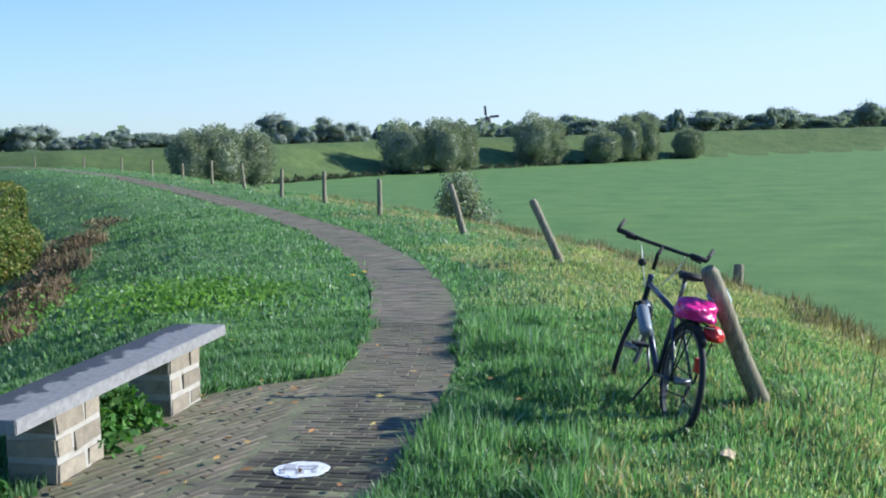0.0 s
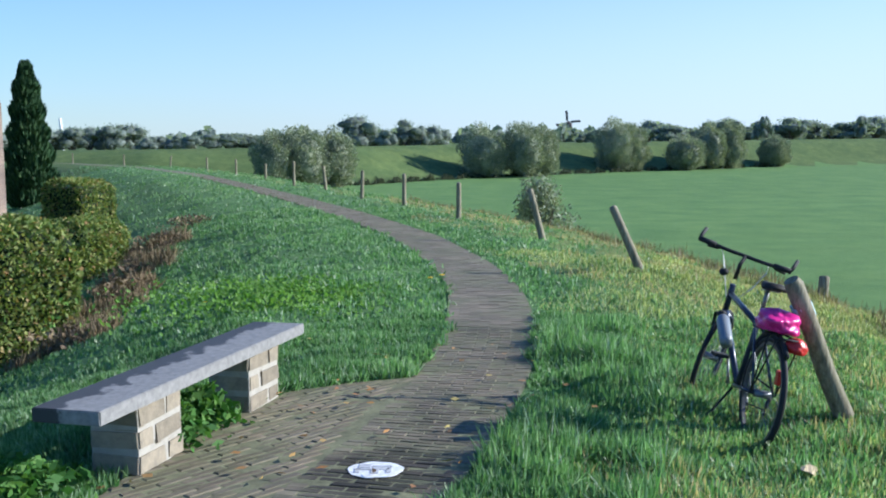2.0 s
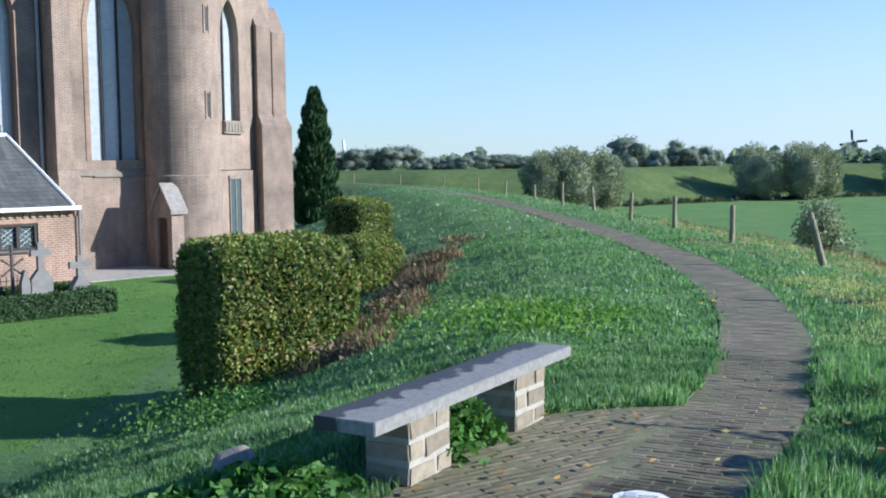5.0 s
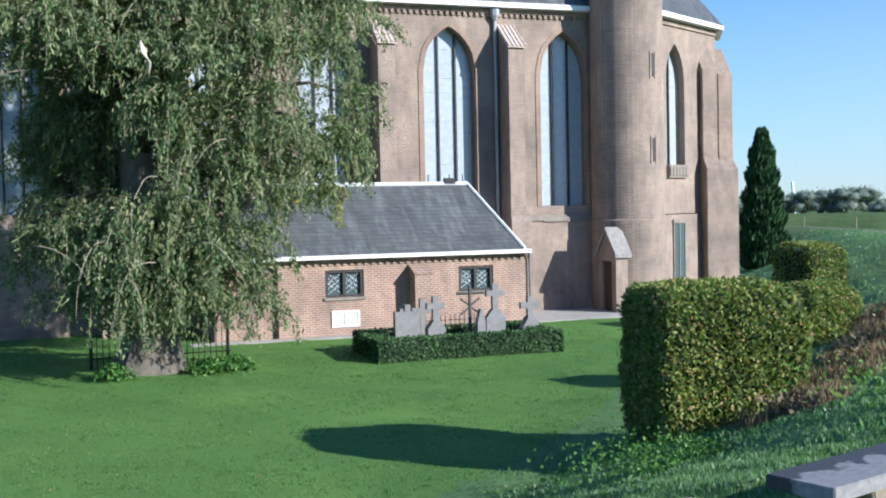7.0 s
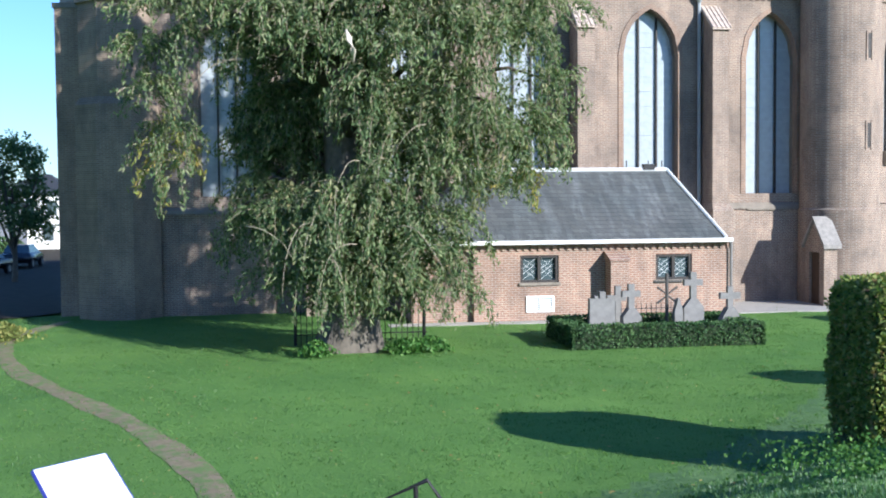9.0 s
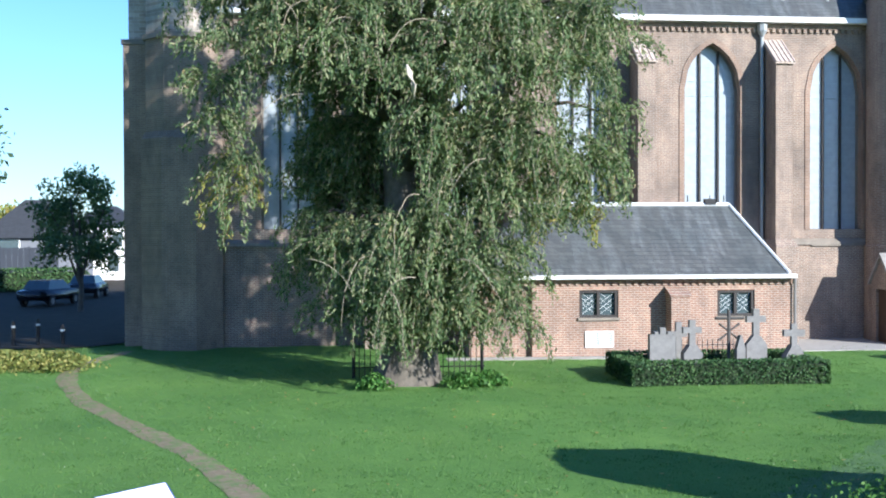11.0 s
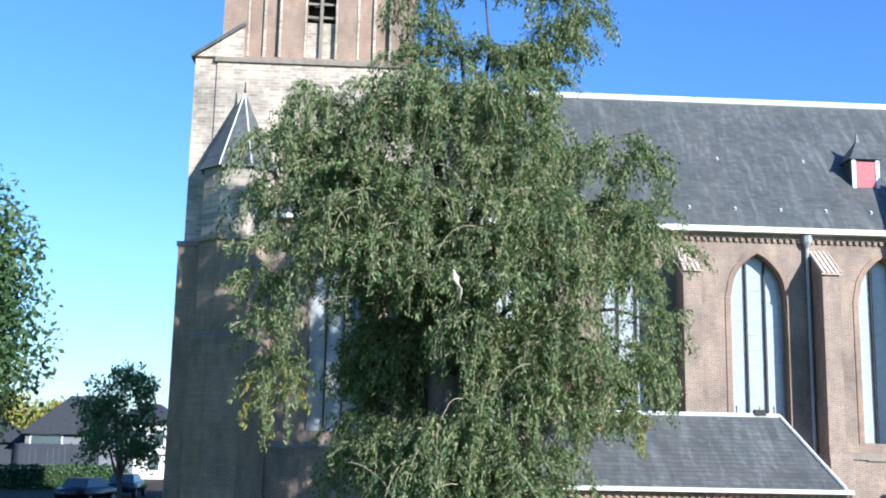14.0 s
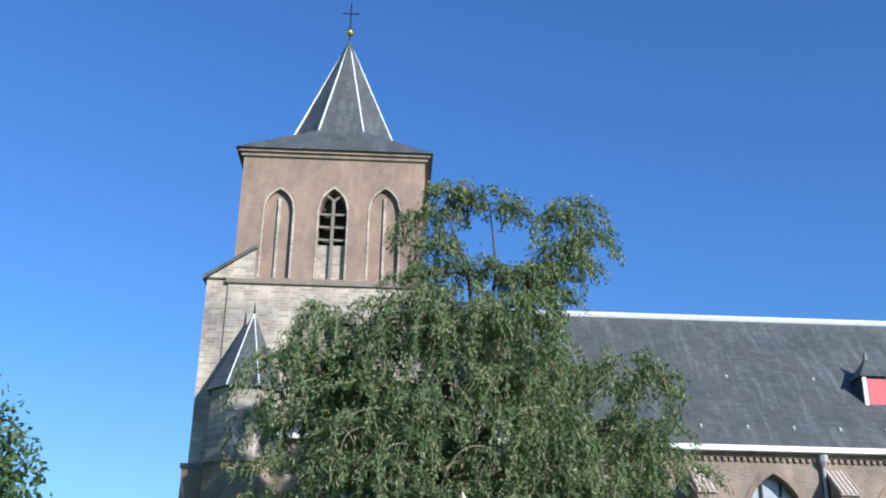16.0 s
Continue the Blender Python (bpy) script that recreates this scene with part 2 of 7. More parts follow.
# ---- church: x along its long wall, y away from the dike, z from the lawn ----
M_BRICK = brick_material("church brick", (0.278, 0.200, 0.156), (0.205, 0.155, 0.130), (0.36, 0.32, 0.275))
M_BRICK_RED = brick_material("annex brick", (0.335, 0.200, 0.150), (0.262, 0.165, 0.130), (0.414, 0.360, 0.306), 0.22, 0.075)
M_BRICK_ORANGE = brick_material("belfry brick", (0.295, 0.193, 0.143), (0.246, 0.164, 0.127), (0.344, 0.295, 0.246))
M_BRICK_GREY = brick_material("grey brown brick", (0.30, 0.225, 0.165), (0.235, 0.175, 0.135), (0.33, 0.28, 0.225))
M_TUFF = brick_material("pale tuff and lime wash", (0.552, 0.506, 0.432), (0.368, 0.313, 0.258), (0.534, 0.497, 0.442), 0.40, 0.12, 0.55)
M_STONE = plain("weathered sandstone", (0.215, 0.185, 0.152), 0.85, 0.25, 3)
M_LEAD = plain("pale lead flashing", (0.62, 0.63, 0.64), 0.5, 0.12, 3, 0.0, 0.5)
M_WHITE = plain("white painted gutter", (0.80, 0.80, 0.79), 0.5, 0.06, 4)
M_DARKWOOD = plain("dark painted wood", (0.035, 0.03, 0.028), 0.6, 0.3, 5)
M_IRON = plain("black iron", (0.02, 0.02, 0.022), 0.5, 0.3, 8, 0.3)
M_RED = plain("red painted shutter", (0.52, 0.09, 0.10), 0.6, 0.15, 6)
M_GOLD = plain("gilded copper", (0.9, 0.6, 0.2), 0.25, 0.1, 8, 1.0)
M_TILE = plain("pale ribbed cap tiles", (0.46, 0.37, 0.31), 0.85, 0.3, 7)


def slate_material():
    def build(nt, b):
        v = coords(nt)
        sep = nt.nodes.new("ShaderNodeSeparateXYZ")
        nt.links.new(v, sep.inputs[0])
        comb = nt.nodes.new("ShaderNodeCombineXYZ")
        add = nt.nodes.new("ShaderNodeMath")
        nt.links.new(sep.outputs[0], add.inputs[0])
        nt.links.new(sep.outputs[1], add.inputs[1])
        nt.links.new(add.outputs[0], comb.inputs[0])
        nt.links.new(sep.outputs[2], comb.inputs[1])
        br = node(nt, "ShaderNodeTexBrick", Scale=1.0)
        br.inputs["Brick Width"].default_value, br.inputs["Row Height"].default_value = 0.26, 0.13
        br.inputs["Mortar Size"].default_value = 0.006
        br.inputs["Color1"].default_value, br.inputs["Color2"].default_value = (0.090, 0.095, 0.098, 1), (0.064, 0.068, 0.072, 1)
        br.inputs["Mortar"].default_value = (0.03, 0.032, 0.036, 1)
        nt.links.new(comb.outputs[0], br.inputs["Vector"])
        streak = ramp(nt, noise_tex(nt, v, 2.2, 6, 0.65, (1.6, 0.25, 0.18)), [(0.48, (1, 1, 1)), (0.75, (1.75, 1.78, 1.85))])
        lich = ramp(nt, noise_tex(nt, v, 0.6, 5, 0.7), [(0.3, (0.85, 0.9, 0.85)), (0.7, (1.25, 1.2, 1.1))])
        c = mix(nt, 1.0, mix(nt, 1.0, br.outputs["Color"], streak, "MULTIPLY"), lich, "MULTIPLY")
        nt.links.new(c, b.inputs["Base Color"])
        bump(nt, b, br.outputs["Fac"], -0.3, 0.01)
    return material("slate", build, 0.5, 0.45)


M_SLATE = slate_material()


def glass_material(name, tint):
    def build(nt, b):
        v = coords(nt)
        c = ramp(nt, noise_tex(nt, v, 5.0, 3, 0.5), [(0.3, [t * 0.85 for t in tint]), (0.7, tint)])
        nt.links.new(c, b.inputs["Base Color"])
        bump(nt, b, noise_tex(nt, v, 6.0, 2), 0.03, 0.02)
    return material(name, build, 0.12, 0.8)


# the pale tint stands in for sky mirrored in the church panes
M_PANE = glass_material("leaded church glass, sky reflection in tint", (0.40, 0.44, 0.47))
M_PANE_DARK = glass_material("dark leaded glass", (0.08, 0.11, 0.12))

CH = pose(0, 0, LAWN, 0, 0, 60)
church = thing("church", CH, "brick village church with grey slate roofs and square tower", "church")


def arch_top(x, cx, hw, zs, rise):
    """Height of a pointed arch over x."""
    r = (hw * hw + rise * rise) / (2 * hw)
    d = max(0.0, hw - abs(x - cx))
    return zs + math.sqrt(max(0.0, r * r - (r - d) ** 2))


def arch_outline(cx, hw, zb, zs, rise, n=8):
    xs = [cx - hw + 2 * hw * i / (2 * n) for i in range(2 * n + 1)]
    return [(cx - hw, zb), *[(x, arch_top(x, cx, hw, zs, rise)) for x in xs], (cx + hw, zb)]


def weld(bm):
    bmesh.ops.remove_doubles(bm, verts=bm.verts[:], dist=0.0005)


def arch_wall(bm, x0, x1, y0, y1, z0, z1, openings, n=8):
    """A wall from y0 (front) to y1 with pointed openings (cx, hw, bottom, springing, rise) through it."""
    x = x0
    for cx, hw, zb, zs, rise in sorted(openings):
        box(bm, x, cx - hw, y0, y1, z0, z1)
        box(bm, cx - hw, cx + hw, y0, y1, z0, zb)
        xs = [cx - hw + 2 * hw * i / (2 * n) for i in range(2 * n + 1)]
        for a, b in zip(xs, xs[1:]):
            za, zb2 = arch_top(a, cx, hw, zs, rise), arch_top(b, cx, hw, zs, rise)
            solid(bm, [(a, y0, za), (b, y0, zb2), (b, y1, zb2), (a, y1, za)], [(a, y0, z1), (b, y0, z1), (b, y1, z1), (a, y1, z1)])
        x = cx + hw
    box(bm, x, x1, y0, y1, z0, z1)
    weld(bm)


def arch_frame(bm, cx, hw, zb, zs, rise, y0, y1, t):
    """A band of width t round a pointed opening."""
    inner = arch_outline(cx, hw, zb, zs, rise)
    outer = arch_outline(cx, hw + t, zb, zs, rise + t)
    for (a, b), (c, d) in zip(zip(inner, inner[1:]), zip(outer, outer[1:])):
        base = [(a[0], y0, a[1]), (b[0], y0, b[1]), (d[0], y0, d[1]), (c[0], y0, c[1])]
        solid(bm, base, [(p[0], y1, p[2]) for p in base])


def church_window(cx, hw, zb, zs, rise, y, pane=M_PANE, mullions=2, turn=None, bar_step=0.55, owner=None):
    """Glass with mullions and saddle bars, set back in its opening."""
    outline = arch_outline(cx, hw, zb, zs, rise)
    bm = bmesh.new()
    solid(bm, [(x, y + 0.03, z) for x, z in outline], [(x, y, z) for x, z in outline])
    win = part("window", bm, pane, owner or church, "tall pointed leaded glass window")
    bmesh_ops_fix(win)
    for i in range(mullions):
        x = cx - hw + 2 * hw * (i + 1) / (mullions + 1)
        bm = bmesh.new()
        box(bm, x - 0.032, x + 0.032, y - 0.10, y, zb, arch_top(x, cx, hw, zs, rise) - 0.02)
        part("mullion", bm, M_DARKWOOD, win)
    bm = bmesh.new()
    z = zb + bar_step
    while z < zs + rise * 0.8:
        w = hw if z < zs else max(0.1, hw * (1 - ((z - zs) / rise) ** 1.6))
        box(bm, cx - w, cx + w, y - 0.016, y - 0.003, z - 0.009, z + 0.009)
        z += bar_step
    tagged(part("bar_grid", bm, M_GREYBAR, win), kind="stuff")
    bm = bmesh.new()
    arch_frame(bm, cx, hw - 0.05, zb, zs, rise - 0.05, y - 0.1, y - 0.004, 0.05)
    part("window_frame", bm, M_STONE, win)
    return win


def bmesh_ops_fix(ob):
    bm = bmesh.new()
    bm.from_mesh(ob.data)
    bmesh.ops.recalc_face_normals(bm, faces=bm.faces)
    bm.to_mesh(ob.data)
    bm.free()


M_GREYBAR = plain("grey saddle bars", (0.36, 0.41, 0.45), 0.6, 0.1, 5)

EAVE, WALL_Y = 11.72, 38.5
WINDOWS = [(-1.75, 0.95, 4.15, 8.9, 1.6), (4.1, 1.0, 4.15, 9.3, 1.65), (8.95, 1.02, 4.15, 9.3, 1.65), (13.78, 1.06, 4.15, 9.3, 1.7), (18.55, 1.02, 4.12, 9.25, 1.72)]

# nave wall
bm = bmesh.new()
arch_wall(bm, -5.3, 22.6, WALL_Y, WALL_Y + 0.8, 3.7, EAVE, WINDOWS)
part("nave_wall", bm, M_BRICK, church)
bm = bmesh.new()
box(bm, -5.36, 22.9, WALL_Y - 0.12, WALL_Y + 0.8, -0.3, 3.55)
part("plinth_wall", bm, M_BRICK, church, "plinth of paler brickwork")
for a, b in zip([-5.36, 6.7, 11.35, 16.43], [5.95, 10.6, 15.7, 20.0]):
    bm = bmesh.new()
    solid(bm, [(a, WALL_Y - 0.2, 3.55), (b, WALL_Y - 0.2, 3.55), (b, WALL_Y + 0.02, 3.55), (a, WALL_Y + 0.02, 3.55)],
          [(a, WALL_Y - 0.16, 3.66), (b, WALL_Y - 0.16, 3.66), (b, WALL_Y + 0.02, 3.8), (a, WALL_Y + 0.02, 3.8)])
    part("string_course", bm, M_STONE, church)
for w in WINDOWS:
    church_window(*w, WALL_Y + 0.45)
    bm = bmesh.new()
    cx, hw, zb = w[:3]
    solid(bm, [(cx - hw, WALL_Y - 0.2, zb - 0.62), (cx + hw, WALL_Y - 0.2, zb - 0.62), (cx + hw, WALL_Y + 0.44, zb - 0.62), (cx - hw, WALL_Y + 0.44, zb - 0.62)],
          [(cx - hw, WALL_Y - 0.17, zb - 0.5), (cx + hw, WALL_Y - 0.17, zb - 0.5), (cx + hw, WALL_Y + 0.44, zb + 0.02), (cx - hw, WALL_Y + 0.44, zb + 0.02)])
    part("window_sill", bm, M_STONE, church)
    bm = bmesh.new()
    arch_frame(bm, cx, hw + 0.001, zb, w[3], w[4], WALL_Y - 0.03, WALL_Y + 0.02, 0.2)
    part("arch_moulding", bm, M_BRICK_ORANGE, church)

# body behind the wall, back wall and gables
bm = bmesh.new()
box(bm, -5.3, 22.6, 47.8, 48.6, -0.3, EAVE)
part("back_wall", bm, M_BRICK, church)
bm = bmesh.new()
box(bm, -5.3, -4.6, WALL_Y + 0.8, 47.8, -0.3, EAVE)
part("end_wall", bm, M_BRICK, church)

# corbel table and gutter
bm = bmesh.new()
box(bm, -4.7, 22.2, WALL_Y - 0.1, WALL_Y + 0.3, 11.55, 11.72)
for i in range(112):
    x = -4.6 + i * 0.24
    box(bm, x, x + 0.12, WALL_Y - 0.09, WALL_Y, 11.42, 11.549)
part("corbel_table", bm, M_BRICK, church)
bm = bmesh.new()
box(bm, -4.72, 22.5, WALL_Y - 0.42, WALL_Y - 0.02, 11.74, 11.93)
part("gutter", bm, M_WHITE, church, "white painted box gutter")

# buttresses with tiled caps
def buttress(x0, x1, y0=37.4, top=11.05, front=10.15, wall_y=WALL_Y):
    bm = bmesh.new()
    box(bm, x0, x1, y0, wall_y + 0.02, 3.7, front)
    solid(bm, [(x0, y0, front), (x1, y0, front), (x1, wall_y, front), (x0, wall_y, front)],
          [(x0, y0, front + 0.01), (x1, y0, front + 0.01), (x1, wall_y, top), (x0, wall_y, top)])
    b = part("buttress", bm, M_BRICK, church)
    bm = bmesh.new()
    box(bm, x0 - 0.1, x1 + 0.1, y0 - 0.3, wall_y + 0.02, -0.3, 3.5)
    solid(bm, [(x0 - 0.1, y0 - 0.3, 3.5), (x1 + 0.1, y0 - 0.3, 3.5), (x1 + 0.1, wall_y, 3.5), (x0 - 0.1, wall_y, 3.5)],
          [(x0, y0, 3.78), (x1, y0, 3.78), (x1, wall_y, 3.78), (x0, wall_y, 3.78)])
    part("buttress_foot", bm, M_BRICK, b)
    bm = bmesh.new()
    solid(bm, [(x0 - 0.06, y0 - 0.1, front - 0.06), (x1 + 0.06, y0 - 0.1, front - 0.06), (x1 + 0.06, wall_y, top), (x0 - 0.06, wall_y, top)],
          [(x0 - 0.06, y0 - 0.1, front + 0.02), (x1 + 0.06, y0 - 0.1, front + 0.02), (x1 + 0.06, wall_y, top + 0.1), (x0 - 0.06, wall_y, top + 0.1)])
    for i in range(5):
        x = x0 - 0.02 + (x1 - x0 + 0.04) * i / 4
        tube(bm, [(x, y0 - 0.12, front + 0.0), (x, wall_y, top + 0.09)], 0.042, 6)
    weld(bm)
    tagged(part("cap", bm, M_TILE, b, "sloping cap of ribbed tiles"), kind="stuff")


for x0, x1 in ((1.0, 1.7), (6.0, 6.65), (10.66, 11.3), (15.75, 16.38)):
    buttress(x0, x1)

# rain pipe
bm = bmesh.new()
tube(bm, [(15.62, WALL_Y - 0.12, 3.6), (15.62, WALL_Y - 0.12, 11.3)], 0.07)
tube(bm, [(15.62, WALL_Y - 0.14, 11.25), (15.62, WALL_Y - 0.14, 11.45), (15.62, WALL_Y - 0.14, 11.7)], [0.08, 0.18, 0.2])
part("rain_pipe", bm, plain("zinc", (0.35, 0.37, 0.38), 0.5, 0.15, 4, 0.3), church, "zinc rain pipe with a hopper head")

# nave roof with ridge, vents and dormer
RIDGE = 18.45


def roof_y(z):
    return WALL_Y - 0.35 + (z - 11.9) / (RIDGE - 11.9) * (43.5 - WALL_Y + 0.35)


bm = bmesh.new()
y0, y1 = WALL_Y - 0.35, 48.85
ends = (-4.7, 22.6)
solid(bm, [(ends[0], y0, 11.9), (ends[1], y0, 11.9), (ends[1], y1, 11.9), (ends[0], y1, 11.9)],
      [(1.0, 43.45, RIDGE), (ends[1], 43.45, RIDGE), (ends[1], 43.55, RIDGE), (1.0, 43.55, RIDGE)])
roof = part("roof", bm, M_SLATE, church, "steep slate roof with pale streaks")
bm = bmesh.new()
tube(bm, [(1.2, 43.5, RIDGE + 0.05), (23.5, 43.5, RIDGE + 0.05)], 0.16, 8)
part("ridge", bm, M_LEAD, roof, "pale lead ridge")
for i in range(7):
    x = 9.6 + i * 1.75
    for z in (12.75, 15.2):
        if z > 14 and i % 2:
            continue
        bm = bmesh.new()
        y = roof_y(z)
        solid(bm, [(x - 0.06, y - 0.02, z - 0.1), (x + 0.06, y - 0.02, z - 0.1), (x + 0.05, y + 0.06, z + 0.06), (x - 0.05, y + 0.06, z + 0.06)],
              [(x - 0.03, y - 0.1, z), (x + 0.03, y - 0.1, z), (x + 0.03, y, z + 0.09), (x - 0.03, y, z + 0.09)])
        part("roof_hook", bm, M_LEAD, roof)

bm = bmesh.new()
box(bm, 18.6, 19.65, 39.9, 41.6, 13.9, 15.35)
dormer = part("dormer", bm, M_SLATE, church, "small slate dormer with red shutter")
bm = bmesh.new()
box(bm, 18.72, 19.53, 39.86, 39.9, 14.0, 15.25)
part("shutter", bm, M_RED, dormer)
bm = bmesh.new()
for a in (18.58, 19.53):
    box(bm, a, a + 0.14, 39.83, 39.92, 13.95, 15.35)
box(bm, 18.5, 19.75, 39.75, 39.95, 13.86, 13.97)
part("trim", bm, M_WHITE, dormer)
bm = bmesh.new()
ring = lambda k, z: [(19.12 - 0.66 * k, 40.5 - 0.75 * k, z), (19.12 + 0.66 * k, 40.5 - 0.75 * k, z), (19.12 + 0.66 * k, 40.5 + 0.75 * k, z), (19.12 - 0.66 * k, 40.5 + 0.75 * k, z)]
solid(bm, ring(1.0, 15.35), ring(0.55, 15.75))
solid(bm, ring(0.55, 15.75), ring(0.12, 16.2))
solid(bm, ring(0.12, 16.2), ring(0.02, 16.6))
part("dormer_roof", bm, M_SLATE, dormer)
bm = bmesh.new()
solid(bm, [(18.4, 39.4, 13.55), (19.85, 39.4, 13.55), (19.85, 39.86, 14.0), (18.4, 39.86, 14.0)],
      [(18.4, 39.36, 13.58), (19.85, 39.36, 13.58), (19.85, 39.84, 14.05), (18.4, 39.84, 14.05)])
part("apron", bm, M_LEAD, dormer, "pale lead apron")
dormer.location = (-0.42, 0, -0.22)

# apse beyond the stair turret: three faces of a polygon
APSE = [(22.6, 38.5), (27.2, 41.1), (28.6, 43.5), (27.2, 45.9), (22.6, 48.5)]
for i, ((ax, ay), (bx, by)) in enumerate(zip(APSE, APSE[1:])):
    L, ang = math.hypot(bx - ax, by - ay), math.degrees(math.atan2(by - ay, bx - ax))
    bm = bmesh.new()
    op = [(1.75, 0.78, 5.75, 9.3, 1.5)] if i == 0 else []
    arch_wall(bm, 0, L + 0.05, 0, 0.7, 3.7, EAVE, op)
    wall = part("apse_wall", bm, M_BRICK, church)
    wall.matrix_local = pose(ax, ay, 0, 0, 0, ang)
    bm = bmesh.new()
    box(bm, 0, L + 0.05, -0.1, 0.7, -0.3, 3.66)
    part("plinth", bm, M_BRICK, wall)
    bm = bmesh.new()
    box(bm, 0, L, -0.09, 0.3, 11.5, EAVE - 0.01)
    part("cornice", bm, M_BRICK, wall)
    bm = bmesh.new()
    box(bm, -0.1, L + 0.15, -0.4, 0, 11.74, 11.93)
    part("gutter", bm, M_WHITE, wall)
    if i == 0:
        church_window(1.75, 0.78, 5.75, 9.3, 1.5, 0.4, mullions=1, owner=wall)
        bm = bmesh.new()
        box(bm, 0.95, 2.55, -0.14, 0.0, 5.2, 5.74)
        for k in range(6):
            box(bm, 0.97 + k * 0.26, 1.17 + k * 0.26, -0.19, -0.14, 5.3, 5.66)
        part("carved_sill", bm, M_STONE, wall, "carved stone sill below the window")
        bm = bmesh.new()
        box(bm, 1.2, 2.2, -0.13, -0.1, 1.0, 3.3)
        low = part("low_window", bm, M_PANE_DARK, wall, "low square leaded window")
        bm = bmesh.new()
        for k in range(3):
            box(bm, 1.2 + k * 0.47, 1.26 + k * 0.47, -0.17, -0.13, 1.0, 3.3)
        box(bm, 1.15, 2.25, -0.2, -0.13, 3.3, 3.45)
        part("window_frame", bm, M_STONE, low)
for (x, y), turn in (((26.34, 40.9), -5), ((28.27, 42.6), -5)):
    bm = bmesh.new()
    box(bm, -0.38, 0.38, -1.25, 0.9, -0.3, 5.6)
    solid(bm, [(-0.38, -1.25, 5.6), (0.38, -1.25, 5.6), (0.38, 0.9, 5.6), (-0.38, 0.9, 5.6)], [(-0.34, -0.85, 6.1), (0.34, -0.85, 6.1), (0.34, 0.9, 6.1), (-0.34, 0.9, 6.1)])
    box(bm, -0.34, 0.34, -0.85, 0.9, 6.1, 9.9)
    solid(bm, [(-0.34, -0.85, 9.9), (0.34, -0.85, 9.9), (0.34, 0.9, 9.9), (-0.34, 0.9, 9.9)], [(-0.34, -0.75, 10.0), (0.34, -0.75, 10.0), (0.34, 0.1, 11.2), (-0.34, 0.1, 11.2)])
    part("buttress", bm, M_BRICK, church).matrix_local = pose(x, y, 0, 0, 0, turn)
bm = bmesh.new()
tops = [Vector((23.6, 43.5, RIDGE))]
ring_v = [bm.verts.new((x + 0.25 * (x > 23), y - 0.35 * (y < 43) + 0.35 * (y > 44), 11.92)) for x, y in APSE]
tip = bm.verts.new((22.6, 43.5, RIDGE))
for a, b in zip(ring_v, ring_v[1:]):
    bm.faces.new((a, b, tip))
bm.faces.new(ring_v[::-1])
bm.faces.new((ring_v[0], tip, ring_v[-1]))
part("apse_roof", bm, M_SLATE, church)

# round stair turret with slits
bm = bmesh.new()
TX, TY, TR = 20.93, 37.75, 1.43
tube(bm, [(TX, TY, -0.3), (TX, TY, 3.5), (TX, TY, 3.55), (TX, TY, 12.6)], [TR + 0.05, TR + 0.05, TR, TR], 40)
turret = part("stair_turret", bm, M_BRICK, church, "round brick stair turret")
turret.data.shade_smooth()
turret.data.set_sharp_from_angle(angle=0.6)
bm = bmesh.new()
tube(bm, [(TX, TY, 12.6), (TX, TY, 12.75), (TX, TY, 12.76), (TX, TY, 15.6)], [TR + 0.08, TR + 0.14, TR + 0.1, 0.03], 32)
part("turret_roof", bm, M_SLATE, turret)
for z in (2.95, 6.2, 9.45):
    a = radians(-75)
    bm = bmesh.new()
    box(bm, -0.09, 0.09, -0.01, 0.05, -0.45, 0.45)
    slit = part("slit_window", bm, M_DARKWOOD, turret)
    slit.matrix_local = pose(TX + (TR) * math.cos(a), TY + (TR) * math.sin(a), z, 0, 0, 90 + math.degrees(a))
    bm = bmesh.new()
    box(bm, -0.16, -0.09, -0.03, 0.06, -0.52, 0.52)
    box(bm, 0.09, 0.16, -0.03, 0.06, -0.52, 0.52)
    part("slit_frame", bm, M_BRICK, slit)

# small gabled porch at the turret's foot, its door in the gable end
PX0, PX1, PY0, PY1 = 19.4, 19.9, 36.0, 37.45
bm = bmesh.new()
box(bm, PX0, PX1, PY0, PY0 + 0.25, -0.2, 2.2)
box(bm, PX0, PX0 + 0.2, PY0 + 0.25, PY0 + 0.35, -0.2, 2.2)
box(bm, PX0, PX0 + 0.2, PY1 - 0.35, PY1, -0.2, 2.2)
box(bm, PX0, PX0 + 0.2, PY0 + 0.35, PY1 - 0.35, 1.95, 2.2)
solid(bm, [(PX0, PY0, 2.2), (PX0 + 0.2, PY0, 2.2), (PX0 + 0.2, PY1, 2.2), (PX0, PY1, 2.2)], [(PX0, 36.72, 3.05), (PX0 + 0.2, 36.72, 3.05), (PX0 + 0.2, 36.74, 3.05), (PX0, 36.74, 3.05)])
weld(bm)
porch = part("porch", bm, M_BRICK, church, "small gabled brick porch")
bm = bmesh.new()
for ye in (PY0 - 0.12, PY1 + 0.12):
    solid(bm, [(PX0 - 0.08, ye, 2.1), (PX1 + 0.12, ye, 2.1), (PX1 + 0.12, 36.73, 3.1), (PX0 - 0.08, 36.73, 3.1)], [(PX0 - 0.08, ye, 2.24), (PX1 + 0.12, ye, 2.24), (PX1 + 0.12, 36.73, 3.26), (PX0 - 0.08, 36.73, 3.26)])
part("porch_roof", bm, plain("weathered porch slabs", (0.26, 0.24, 0.22), 0.85, 0.3, 7), porch, "pale stone slab roof")
bm = bmesh.new()
box(bm, PX0 + 0.1, PX0 + 0.16, PY0 + 0.35, PY1 - 0.35, 0, 1.95)
